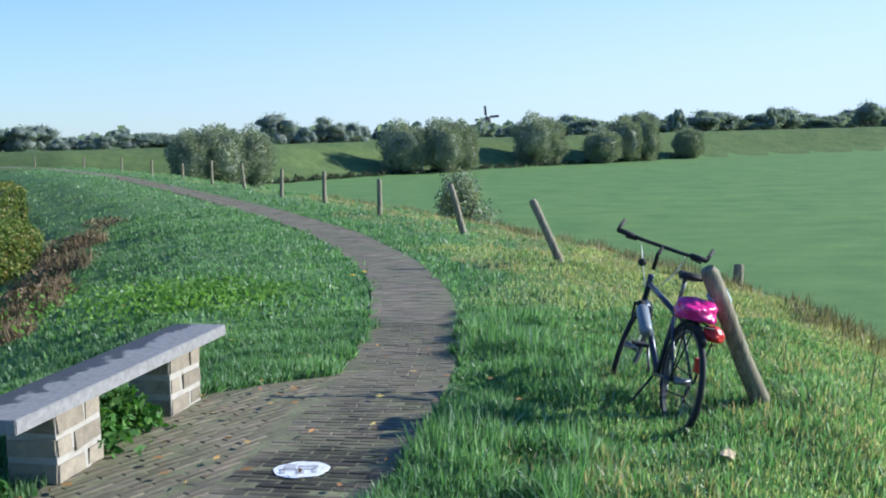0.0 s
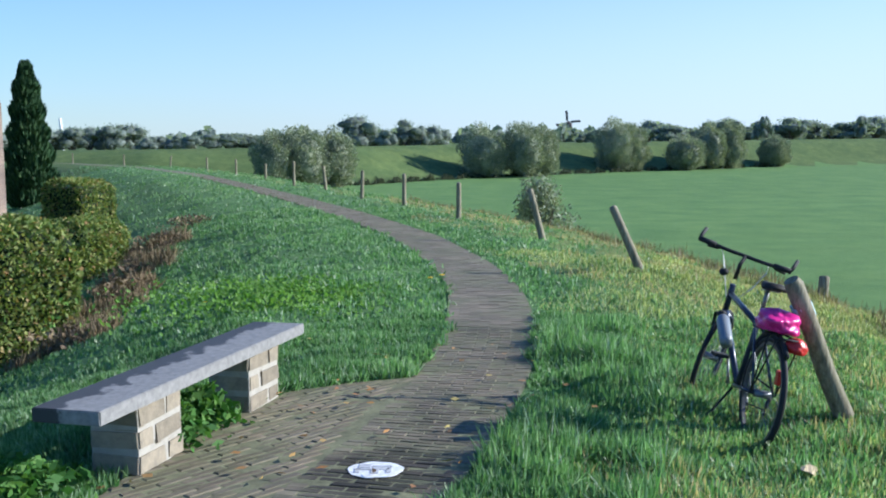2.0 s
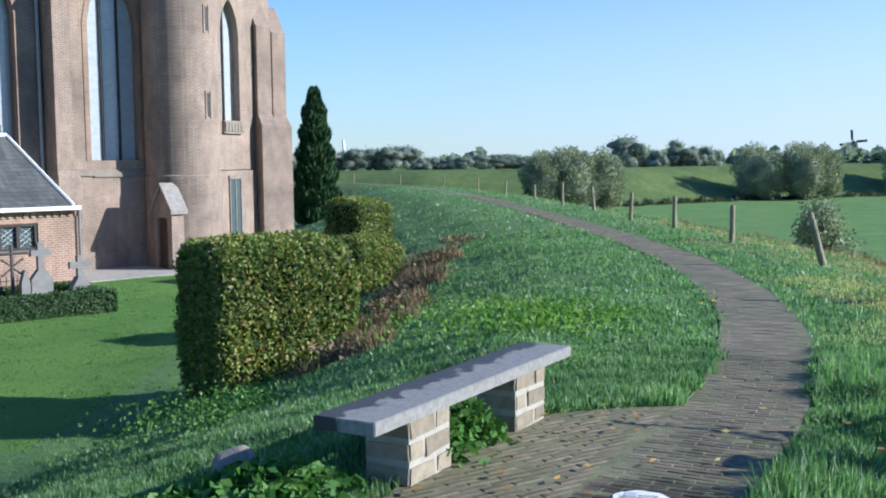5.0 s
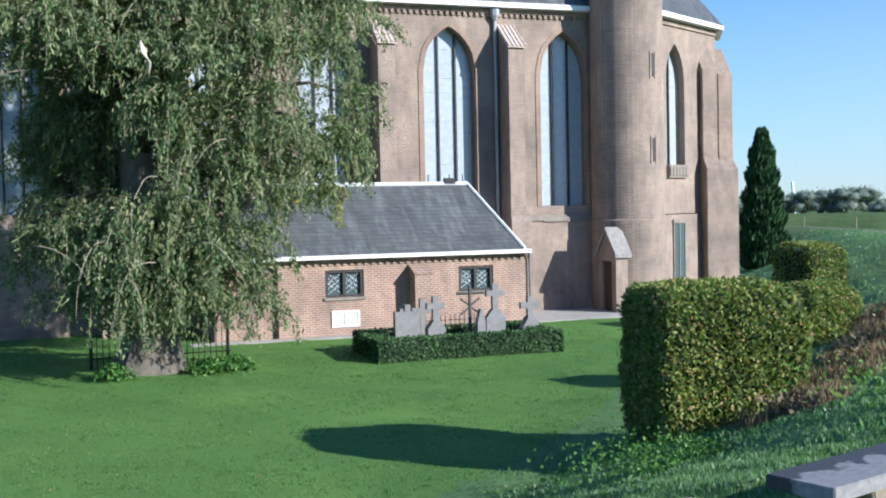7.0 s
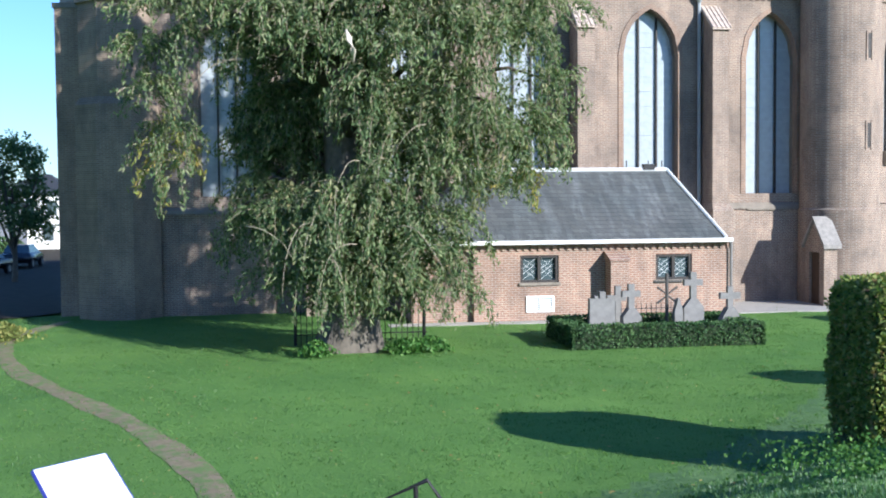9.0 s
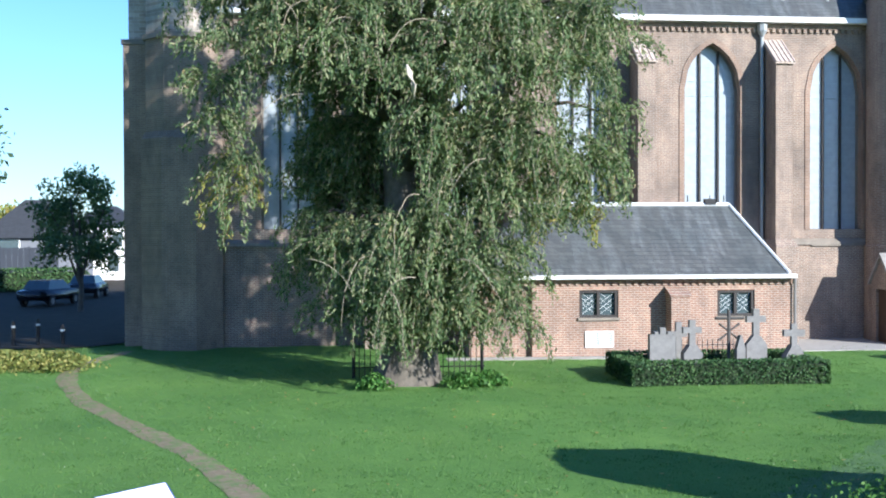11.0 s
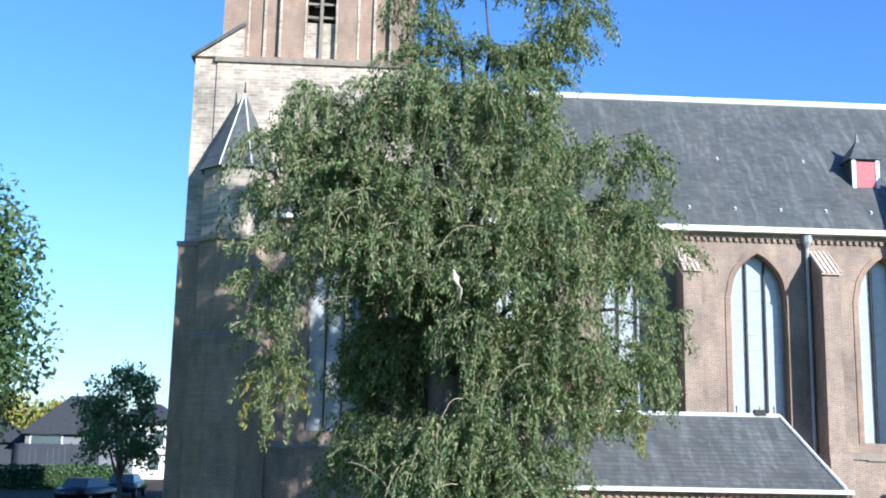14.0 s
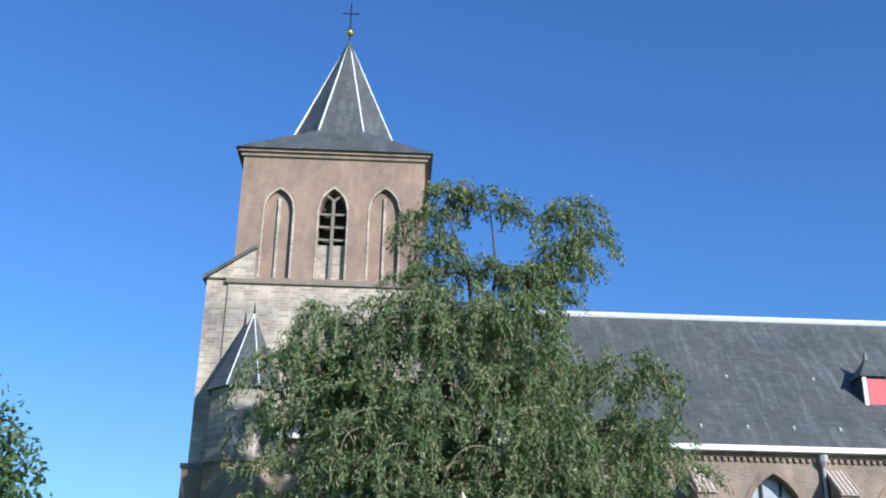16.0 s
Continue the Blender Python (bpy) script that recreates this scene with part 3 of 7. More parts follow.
part("door", bm, plain("dark brown door", (0.06, 0.035, 0.022), 0.6, 0.3, 5), porch, "dark brown wooden door")

# annex
AX0, AX1, AY = 4.2, 14.88, 34.0
bm = bmesh.new()
AW = [(7.74, 9.03, 1.26, 2.15), (12.34, 13.6, 1.27, 2.12)]
x = 6.2
for a, b, c, d in AW:
    box(bm, x, a, AY, AY + 0.3, -0.3, 2.42)
    box(bm, a, b, AY, AY + 0.3, -0.3, c)
    box(bm, a, b, AY, AY + 0.3, d, 2.42)
    x = b
box(bm, x, AX1, AY, AY + 0.3, -0.3, 2.42)
box(bm, AX1 - 0.3, AX1, AY + 0.3, WALL_Y, -0.3, 2.42)
weld(bm)
annex = part("annex", bm, M_BRICK_RED, church, "low red brick annex with hipped slate roof")
bm = bmesh.new()
box(bm, AX0, 6.2, AY + 0.22, AY + 0.5, -0.3, 2.42)
box(bm, AX0, AX0 + 0.3, AY + 0.5, WALL_Y, -0.3, 2.42)
part("annex_side_bay", bm, M_BRICK_RED, annex)
bm = bmesh.new()
box(bm, AX0 - 0.1, AX1 + 0.05, AY - 0.07, AY + 0.4, 2.42, 2.5)
for i in range(45):
    xx = AX0 + 0.05 + i * 0.24
    box(bm, xx, xx + 0.12, AY - 0.06, AY, 2.3, 2.419)
part("corbel_table", bm, M_BRICK_RED, annex)
bm = bmesh.new()
box(bm, AX0 - 0.3, AX1 - 0.2, AY - 0.36, AY - 0.02, 2.52, 2.64)
box(bm, AX1 - 0.2, AX1 + 0.02, AY - 0.36, WALL_Y - 0.3, 2.52, 2.64)
part("gutter", bm, M_WHITE, annex, "white painted gutter")
RY = 36.3
bm = bmesh.new()
solid(bm, [(AX0 - 0.25, AY - 0.3, 2.62), (AX1 - 0.18, AY - 0.3, 2.62), (AX1 - 0.18, 38.45, 2.62), (AX0 - 0.25, 38.45, 2.62)],
      [(6.4, RY, 4.95), (13.58, RY, 4.95), (13.58, RY + 0.05, 4.95), (6.4, RY + 0.05, 4.95)])
aroof = part("annex_roof", bm, M_SLATE, annex, "slate roof with white weather streaks")
bm = bmesh.new()
tube(bm, [(6.4, RY, 4.98), (13.58, RY, 4.98)], 0.075, 6)
tube(bm, [(13.58, RY, 4.98), (AX1 - 0.2, AY - 0.28, 2.67)], 0.06, 6)
tube(bm, [(13.58, RY, 4.98), (AX1 - 0.2, 38.4, 2.67)], 0.06, 6)
part("ridge", bm, M_LEAD, aroof, "pale lead ridge and hips")
for x in (12.1, 12.9, 13.4):
    bm = bmesh.new()
    tube(bm, [(x, RY, 4.98), (x, RY, 5.3)], 0.02, 5)
    if x == 12.9:
        box(bm, x - 0.2, x + 0.2, RY - 0.1, RY + 0.1, 4.98, 5.18)
    part("roof_vent", bm, M_IRON, aroof)
for a, b, c, d in AW:
    bm = bmesh.new()
    box(bm, a + 0.02, b - 0.02, AY + 0.16, AY + 0.2, c, d)
    w = part("window", bm, M_PANE_DARK, annex, "small two-leaf window with leaded tracery")
    bm = bmesh.new()
    mid = (a + b) / 2
    for u, v in ((a, a + 0.1), (b - 0.1, b), (mid - 0.05, mid + 0.05)):
        box(bm, u, v, AY + 0.04, AY + 0.159, c, d)
    box(bm, a + 0.1, b - 0.1, AY + 0.05, AY + 0.158, d - 0.09, d)
    box(bm, a + 0.1, b - 0.1, AY + 0.05, AY + 0.158, c, c + 0.08)
    part("window_frame", bm, M_DARKWOOD, w)
    bm = bmesh.new()
    for m0, m1 in ((a + 0.12, mid - 0.07), (mid + 0.07, b - 0.12)):
        cz, cxm = (c + d) / 2, (m0 + m1) / 2
        h2, w2 = (d - c) / 2 - 0.1, (m1 - m0) / 2
        for k in (-0.5, 0.0, 0.5):
            for sgn in (-1, 1):
                tube(bm, [(cxm - w2, AY + 0.15, cz + h2 * (k - 0.5 * sgn)), (cxm + w2, AY + 0.15, cz + h2 * (k + 0.5 * sgn))], 0.007, 4)
    part("tracery", bm, M_LEAD, w, "pale lead tracery")
    bm = bmesh.new()
    box(bm, a - 0.05, b + 0.05, AY - 0.07, AY + 0.16, c - 0.09, c)
    part("window_sill", bm, M_STONE, w)
bm = bmesh.new()
box(bm, 10.60, 11.22, AY - 0.62, AY + 0.02, -0.3, 1.95)
solid(bm, [(10.56, AY - 0.66, 1.95), (11.26, AY - 0.66, 1.95), (11.26, AY, 1.95), (10.56, AY, 1.95)], [(10.56, AY - 0.66, 2.0), (11.26, AY - 0.66, 2.0), (11.26, AY, 2.26), (10.56, AY, 2.26)])
part("buttress", bm, M_BRICK_RED, annex)
bm = bmesh.new()
for u, v, p, q in ((7.93, 8.86, 0.76, 0.82), (7.93, 8.86, 0.29, 0.35), (7.93, 7.99, 0.35, 0.76), (8.80, 8.86, 0.35, 0.76), (8.37, 8.42, 0.35, 0.76)):
    box(bm, u, v, AY - 0.05, AY + 0.01, p, q)
vent = part("vent_grille", bm, M_WHITE, annex, "white framed louvred vent")
bm = bmesh.new()
box(bm, 7.99, 8.80, AY - 0.004, AY + 0.01, 0.35, 0.76)
part("vent_back", bm, M_GREYBAR, vent)
for k in range(5):
    bm = bmesh.new()
    box(bm, 7.99, 8.80, AY - 0.03, AY - 0.005, 0.385 + k * 0.075, 0.412 + k * 0.075)
    part("louvre", bm, M_WHITE, vent)

bm = bmesh.new()
tube(bm, [(AX1 + 0.06, AY - 0.08, 0.0), (AX1 + 0.06, AY - 0.08, 2.5)], 0.05, 8)
part("rain_pipe", bm, plain("dull zinc", (0.20, 0.19, 0.18), 0.6, 0.2, 4, 0.2), annex, "dull zinc rain pipe at the corner")

# tower
TW0, TW1, TY0, TY1 = -6.46, 0.87, 39.3, 46.7
TC = ((TW0 + TW1) / 2, (TY0 + TY1) / 2)
ARCHES = [(-4.89, 0.56, 18.2, 21.1, 0.88), (-2.74, 0.55, 18.2, 21.1, 0.98), (-0.69, 0.58, 18.2, 21.2, 0.95)]
bm = bmesh.new()
arch_wall(bm, TW0, TW1, TY0, TY0 + 0.8, 18.08, 23.4, ARCHES)
box(bm, TW0, TW0 + 0.8, TY0 + 0.8, TY1, 18.08, 23.4)
box(bm, TW1 - 0.8, TW1, TY0 + 0.8, TY1, 18.08, 23.4)
box(bm, TW0 + 0.8, TW1 - 0.8, TY1 - 0.8, TY1, 18.08, 23.4)
weld(bm)
tower = part("tower", bm, M_BRICK_ORANGE, church, "square brick bell tower above pale lower stage")
bm = bmesh.new()
box(bm, TW0 - 0.12, TW1 + 0.12, TY0 - 0.12, TY1 + 0.12, -0.3, 17.88)
part("lower_stage", bm, M_TUFF, tower, "pale lime-washed tuff stage")
bm = bmesh.new()
box(bm, TW0 - 0.2, TW1 + 0.2, TY0 - 0.22, TY1 + 0.2, 17.88, 18.06)
part("string_course", bm, M_STONE, tower)
bm = bmesh.new()
box(bm, TW0 - 0.1, TW1 + 0.1, TY0 - 0.1, TY1 + 0.1, 23.4, 23.55)
box(bm, TW0 - 0.2, TW1 + 0.2, TY0 - 0.2, TY1 + 0.2, 23.55, 23.68)
part("cornice", bm, M_BRICK, tower)
for i, (cx, hw, zb, zs, rise) in enumerate(ARCHES):
    bm = bmesh.new()
    arch_frame(bm, cx, hw, zb, zs, rise, TY0 - 0.03, TY0 + 0.02, 0.08)
    part("arch_moulding", bm, M_TUFF, tower)
    if i == 1:
        bm = bmesh.new()
        box(bm, cx - hw, cx + hw, TY0 + 0.7, TY0 + 0.75, zb, zs + rise)
        lou = part("belfry_opening", bm, M_DARKWOOD, tower, "dark louvred belfry opening")
        for z in (19.85, 20.4, 20.95):
            bm = bmesh.new()
            solid(bm, [(cx - hw, TY0 + 0.1, z), (cx + hw, TY0 + 0.1, z), (cx + hw, TY0 + 0.5, z + 0.2), (cx - hw, TY0 + 0.5, z + 0.2)],
                  [(cx - hw, TY0 + 0.1, z + 0.07), (cx + hw, TY0 + 0.1, z + 0.07), (cx + hw, TY0 + 0.5, z + 0.27), (cx - hw, TY0 + 0.5, z + 0.27)])
            part("louvre", bm, M_STONE, lou)
        bm = bmesh.new()
        box(bm, cx - 0.06, cx + 0.06, TY0 + 0.05, TY0 + 0.2, zb, zs + rise * 0.55)
        for sgn in (-1, 1):
            tube(bm, [(cx, TY0 + 0.12, zs + rise * 0.5), (cx + sgn * 0.28, TY0 + 0.12, zs + rise * 0.72)], 0.06, 6)
        part("mullion", bm, M_STONE, lou)
        bm = bmesh.new()
        box(bm, cx - hw, cx + hw, TY0 + 0.2, TY0 + 0.4, zb, 19.7)
        part("infill", bm, M_TUFF, lou, "weathered board infill")
    else:
        bm = bmesh.new()
        box(bm, cx - hw, cx + hw, TY0 + 0.17, TY0 + 0.4, zb, zs + rise)
        blind = part("blind_arch", bm, M_BRICK_ORANGE, tower, "blind pointed arch")
        bm = bmesh.new()
        box(bm, cx - 0.05, cx + 0.05, TY0 + 0.08, TY0 + 0.17, zb, zs + rise * 0.6)
        part("rib", bm, M_TUFF, blind)

# buttress strip on the tower's west side, with sloping shoulder
bm = bmesh.new()
box(bm, -7.55, -6.5, 39.15, 41.2, -0.3, 10.8)
box(bm, -7.42, -6.5, 39.25, 41.2, 10.8, 18.0)
solid(bm, [(-7.46, 39.2, 18.1), (-5.65, 39.2, 18.1), (-5.65, 41.2, 18.0), (-7.46, 41.2, 18.0)], [(-7.36, 39.2, 18.1), (-5.65, 39.2, 19.3), (-5.65, 41.2, 19.3), (-7.36, 41.2, 18.0)])
part("tower_buttress", bm, M_TUFF, tower)
bm = bmesh.new()
box(bm, -7.59, -6.3, 39.1, 41.25, -0.3, 10.74)
part("buttress_casing", bm, M_BRICK_GREY, tower, "brown brick lower buttress")
bm = bmesh.new()
solid(bm, [(-7.57, 39.1, 18.0), (-5.6, 39.1, 19.35), (-5.6, 41.3, 19.35), (-7.57, 41.3, 18.0)], [(-7.57, 39.1, 18.14), (-5.6, 39.1, 19.51), (-5.6, 41.3, 19.51), (-7.57, 41.3, 18.14)])
part("shoulder_slope", bm, M_SLATE, tower)
bm = bmesh.new()
box(bm, -7.65, -6.4, 39.05, 41.3, 10.75, 10.92)
part("string_course", bm, M_STONE, tower)

# octagonal corner turret with pyramid roof
def octagon(cx, cy, r, z, turn=22.5):
    return [(cx + r * math.cos(radians(turn + 45 * i)), cy + r * math.sin(radians(turn + 45 * i)), z) for i in range(8)]


OX, OY = -5.42, 38.7
bm = bmesh.new()
solid(bm, octagon(OX, OY, 1.5, -0.3), octagon(OX, OY, 1.5, 7.3))
solid(bm, octagon(OX, OY, 1.5, 7.3), octagon(OX, OY, 1.34, 7.55))
solid(bm, octagon(OX, OY, 1.34, 7.55), octagon(OX, OY, 1.34, 10.75))
weld(bm)
oct_t = part("corner_turret", bm, M_BRICK_GREY, church, "octagonal corner turret of brick and tuff")
bm = bmesh.new()
solid(bm, octagon(OX, OY, 1.32, 10.9), octagon(OX, OY, 1.32, 13.4))
part("upper_stage", bm, M_TUFF, oct_t)
bm = bmesh.new()
solid(bm, octagon(OX, OY, 1.44, 10.75), octagon(OX, OY, 1.44, 10.92))
part("string_course", bm, M_STONE, oct_t)
bm = bmesh.new()
solid(bm, octagon(OX, OY, 1.5, 13.4), octagon(OX, OY, 0.03, 16.5))
tr_roof = part("turret_roof", bm, M_SLATE, oct_t)
for p in octagon(OX, OY, 1.5, 13.42)[5:7]:
    bm = bmesh.new()
    tube(bm, [p, (OX, OY, 16.53)], 0.028, 5)
    part("hip_flashing", bm, M_LEAD, tr_roof)
bm = bmesh.new()
tube(bm, [(OX, OY, 16.4), (OX, OY, 16.95)], [0.05, 0.02], 6)
part("finial", bm, M_IRON, tr_roof)

# broach spire
SX, SY = TC[0] + 0.08, TC[1]
bm = bmesh.new()
q = 0.32
base = [(TW0 - q, TY0 - q, 23.68), (TW1 + q, TY0 - q, 23.68), (TW1 + q, TY1 + q, 23.68), (TW0 - q, TY1 + q, 23.68)]
o = octagon(SX, SY, 2.5, 25.45)
vb = [bm.verts.new(p) for p in base]
vo = [bm.verts.new(p) for p in o]
for corner, (i0, i1) in zip((2, 3, 0, 1), ((0, 1), (2, 3), (4, 5), (6, 7))):
    bm.faces.new((vb[corner], vo[i1], vo[i0]))
for c0, c1, i0, i1 in ((2, 3, 1, 2), (3, 0, 3, 4), (0, 1, 5, 6), (1, 2, 7, 0)):
    bm.faces.new((vb[c0], vb[c1], vo[i1], vo[i0]))
bm.faces.new(vb[::-1])
bm.faces.new(vo)
bmesh.ops.recalc_face_normals(bm, faces=bm.faces)
spire = part("spire", bm, M_SLATE, tower, "octagonal slate spire on a flared skirt")
bm = bmesh.new()
solid(bm, octagon(SX, SY, 2.45, 25.43), octagon(SX, SY, 0.07, 31.3))
part("needle", bm, M_SLATE, spire)
for p in octagon(SX, SY, 2.48, 25.45)[4:]:
    bm = bmesh.new()
    tube(bm, [p, (SX, SY, 31.32)], 0.05, 5)
    part("hip_flashing", bm, M_LEAD, spire, "pale lead hip")
bm = bmesh.new()
bmesh.ops.create_uvsphere(bm, u_segments=12, v_segments=8, radius=0.2, matrix=Matrix.Translation((SX, SY, 31.85)))
part("ball", bm, M_GOLD, spire)
bm = bmesh.new()
tube(bm, [(SX, SY, 31.2), (SX, SY, 33.5)], 0.035, 6)
tube(bm, [(SX - 0.4, SY, 32.9), (SX + 0.4, SY, 32.9)], 0.03, 6)
part("cross", bm, M_IRON, spire)

# stone strip round the foot of the church
bm = bmesh.new()
box(bm, 15.0, 23.0, 34.6, 38.4, -0.3, 0.03)
box(bm, 3.4, 15.0, 33.3, 34.0, -0.3, 0.02)
tagged(part("church_pavement", bm, plain("grey paving", (0.36, 0.34, 0.31), 0.85, 0.2, 4)), "grey stone paving at the church's foot", "pavement", kind="structure").matrix_world = CH

# ---- brick path ----
rng = np.random.default_rng(7)
P_CUM = np.concatenate([[0], np.cumsum(np.hypot(*np.diff(PATH, axis=0).T))])


def smooth_path():
    """The path's middle line, rounded, every few centimetres."""
    n = 2600
    d = np.linspace(0, P_CUM[-1], n)
    x, y = np.interp(d, P_CUM, PATH[:, 0]), np.interp(d, P_CUM, PATH[:, 1])
    for _ in range(2):
        k = np.ones(25) / 25
        x = np.convolve(np.pad(x, 12, mode="edge"), k, "valid")
        y = np.convolve(np.pad(y, 12, mode="edge"), k, "valid")
    return x, y


CX, CY = smooth_path()
C_D = np.concatenate([[0], np.cumsum(np.hypot(np.diff(CX), np.diff(CY)))])


def on_path(d):
    """Place and heading at d metres along the path."""
    x, y = np.interp(d, C_D, CX), np.interp(d, C_D, CY)
    a, b = np.interp(d + 0.05, C_D, CX) - np.interp(d - 0.05, C_D, CX), np.interp(d + 0.05, C_D, CY) - np.interp(d - 0.05, C_D, CY)
    return x, y, math.atan2(b, a)


def dark_patch(nt, c):
    """A darker, uneven patch on the bricks round the painted mark."""
    w = nt.nodes.new("ShaderNodeNewGeometry").outputs["Position"]
    off = nt.nodes.new("ShaderNodeVectorMath")
    off.operation = "SUBTRACT"
    off.inputs[1].default_value = (-0.60, 5.22, 0.02)
    nt.links.new(w, off.inputs[0])
    ln = nt.nodes.new("ShaderNodeVectorMath")
    ln.operation = "LENGTH"
    nt.links.new(off.outputs[0], ln.inputs[0])
    wob = nt.nodes.new("ShaderNodeMath")
    wob.operation = "MULTIPLY_ADD"
    nt.links.new(noise_tex(nt, w, 5.0, 5, 0.6), wob.inputs[0])
    wob.inputs[1].default_value = 0.35
    nt.links.new(ln.outputs["Value"], wob.inputs[2])
    return mix(nt, 1.0, c, ramp(nt, wob.outputs[0], [(0.5, (0.36, 0.36, 0.39)), (0.66, (1, 1, 1))]), "MULTIPLY")


def paver_material():
    def build(nt, b):
        v = coords(nt, "Object")
        base = ramp(nt, nt.nodes.new("ShaderNodeObjectInfo").outputs["Random"],
                    [(0.0, (0.155, 0.128, 0.088)), (0.4, (0.19, 0.156, 0.108)), (0.7, (0.225, 0.188, 0.134)), (1.0, (0.18, 0.158, 0.116))])
        c = mix(nt, 1.0, base, ramp(nt, noise_tex(nt, v, 18, 5, 0.7), [(0.3, (0.7, 0.7, 0.7)), (0.7, (1.2, 1.2, 1.15))]), "MULTIPLY")
        w = nt.nodes.new("ShaderNodeNewGeometry").outputs["Position"]
        moss = ramp(nt, noise_tex(nt, w, 2.4, 7, 0.75), [(0.42, (0, 0, 0)), (0.66, (0.7, 0.7, 0.7))])
        c = mix(nt, moss, c, (0.105, 0.12, 0.055))
        dirt = ramp(nt, noise_tex(nt, w, 0.9, 6, 0.7), [(0.35, (0.62, 0.62, 0.64)), (0.65, (1.15, 1.12, 1.08))])
        c = dark_patch(nt, mix(nt, 1.0, c, dirt, "MULTIPLY"))
        nt.links.new(c, b.inputs["Base Color"])
        bump(nt, b, noise_tex(nt, v, 60, 4), 0.4, 0.006)
    return material("worn clinker paver", build, 0.8, 0.3)


def paver_far_material():
    def build(nt, b):
        v = coords(nt, "Object")
        base = random_tint(nt, (0.19, 0.158, 0.112), 0.22, True)
        c = mix(nt, 1.0, base, ramp(nt, noise_tex(nt, v, 2.0, 5, 0.7), [(0.3, (0.75, 0.75, 0.75)), (0.7, (1.2, 1.2, 1.15))]), "MULTIPLY")
        moss = ramp(nt, noise_tex(nt, v, 1.7, 6, 0.7), [(0.42, (0, 0, 0)), (0.7, (0.6, 0.6, 0.6))])
        c = dark_patch(nt, mix(nt, moss, c, (0.115, 0.135, 0.06)))
        nt.links.new(c, b.inputs["Base Color"])
    return material("worn clinker pavers", build, 0.82, 0.3)


M_PAVER, M_PAVER_FAR = paver_material(), paver_far_material()
M_SAND = plain("mossy sand in the joints", (0.15, 0.15, 0.08), 0.95, 0.5, 5, bumps=0.4)


def brick_mesh(l, w, h, seed):
    r = random.Random(seed)
    bm = bmesh.new()
    j = lambda: r.uniform(-0.003, 0.003)
    ring = lambda a, b, z: [bm.verts.new((sx * a + j(), sy * b + j(), z + j() * 0.6)) for sx, sy in ((-1, -1), (1, -1), (1, 1), (-1, 1))]
    rings = [ring(l / 2, w / 2, -h), ring(l / 2, w / 2, -0.008), ring(l / 2 - 0.008, w / 2 - 0.008, 0)]
    for p, q in zip(rings, rings[1:]):
        for k in range(4):
            bm.faces.new((p[k], p[(k + 1) % 4], q[(k + 1) % 4], q[k]))
    bm.faces.new(rings[-1])
    me = bpy.data.meshes.new("brick")
    bm.to_mesh(me)
    bm.free()
    me.materials.append(M_PAVER)
    return me


BRICKS = [brick_mesh(0.195, 0.058, 0.05, i) for i in range(5)]
ROW = 0.0615
xs, ys, hs = zip(*[on_path(d) for d in np.arange(0.5, C_D[-1] - 1, 0.35)])
edge = []
for x, y, h in zip(xs, ys, hs):
    nx, ny = math.sin(h), -math.cos(h)
    for k in (-1, 0, 1):
        edge.append((x + nx * (HALF + 0.02) * k, y + ny * (HALF + 0.02) * k, 0.0145 + gz(x, y)))
faces = []
for i in range(len(xs) - 1):
    for k in (0, 1):
        a = i * 3 + k
        faces.append((a, a + 1, a + 4, a + 3))
path_ob = tagged(link_mesh("path", poly_mesh("path", edge, faces), M_SAND), "narrow winding dike path of worn brown clinker", "path", kind="structure")

near_from = float(np.interp(4.3, CY, C_D))
rows_near, far_boxes, laid = 0, [], 0
d = near_from - 2.5
i = 0
while d < near_from + 48:
    x, y, h = on_path(d)
    nx, ny = math.sin(h), -math.cos(h)
    offs = [-0.29, -0.095, 0.10, 0.295] if i % 2 else [-0.345, -0.19, 0.005, 0.20, 0.345]
    for o in offs:
        px_, py_ = x + nx * o, y + ny * o
        half = 0.048 if abs(o) > 0.34 else 0.096
        z = 0.0185 + rng.normal(0, 0.0013) - 0.004 * (o / HALF) ** 2
        if near_from <= d and laid < 296 and half > 0.05:
            ob = new("brick", BRICKS[laid % 5])
            ob.parent = path_ob
            ob.matrix_world = pose(px_, py_, z, rng.normal(0, 0.6), rng.normal(0, 0.6), math.degrees(h) + 90 + rng.normal(0, 1.0))
            laid += 1
        else:
            far_boxes.append((px_, py_, z, h + math.pi / 2 + rng.normal(0, 0.015), half))
    d += ROW * (1 + 0.02 * rng.normal())
    i += 1


def brick_soup(name, boxes, w=0.0285):
    tops = []
    for x, y, z, a, half in boxes:
        c, s = math.cos(a), math.sin(a)
        p = lambda u, v, zz: (x + c * u - s * v, y + s * u + c * v, zz)
        t = [p(-half, -w, z), p(half, -w, z), p(half, w, z), p(-half, w, z)]
        b = [p(-half - 0.004, -w - 0.004, z - 0.03), p(half + 0.004, -w - 0.004, z - 0.03), p(half + 0.004, w + 0.004, z - 0.03), p(-half - 0.004, w + 0.004, z - 0.03)]
        tops.append((t, b))
    verts, faces = [], []
    for t, b in tops:
        k = len(verts)
        verts += t + b
        faces.append((k, k + 1, k + 2, k + 3))
        for q in range(4):
            r = (q + 1) % 4
            faces.append((k + 4 + q, k + 4 + r, k + r, k + q))
    return poly_mesh(name, verts, faces)


tagged(link_mesh("distant_bricks", brick_soup("distant_bricks", far_boxes), M_PAVER_FAR, path_ob), kind="stuff")

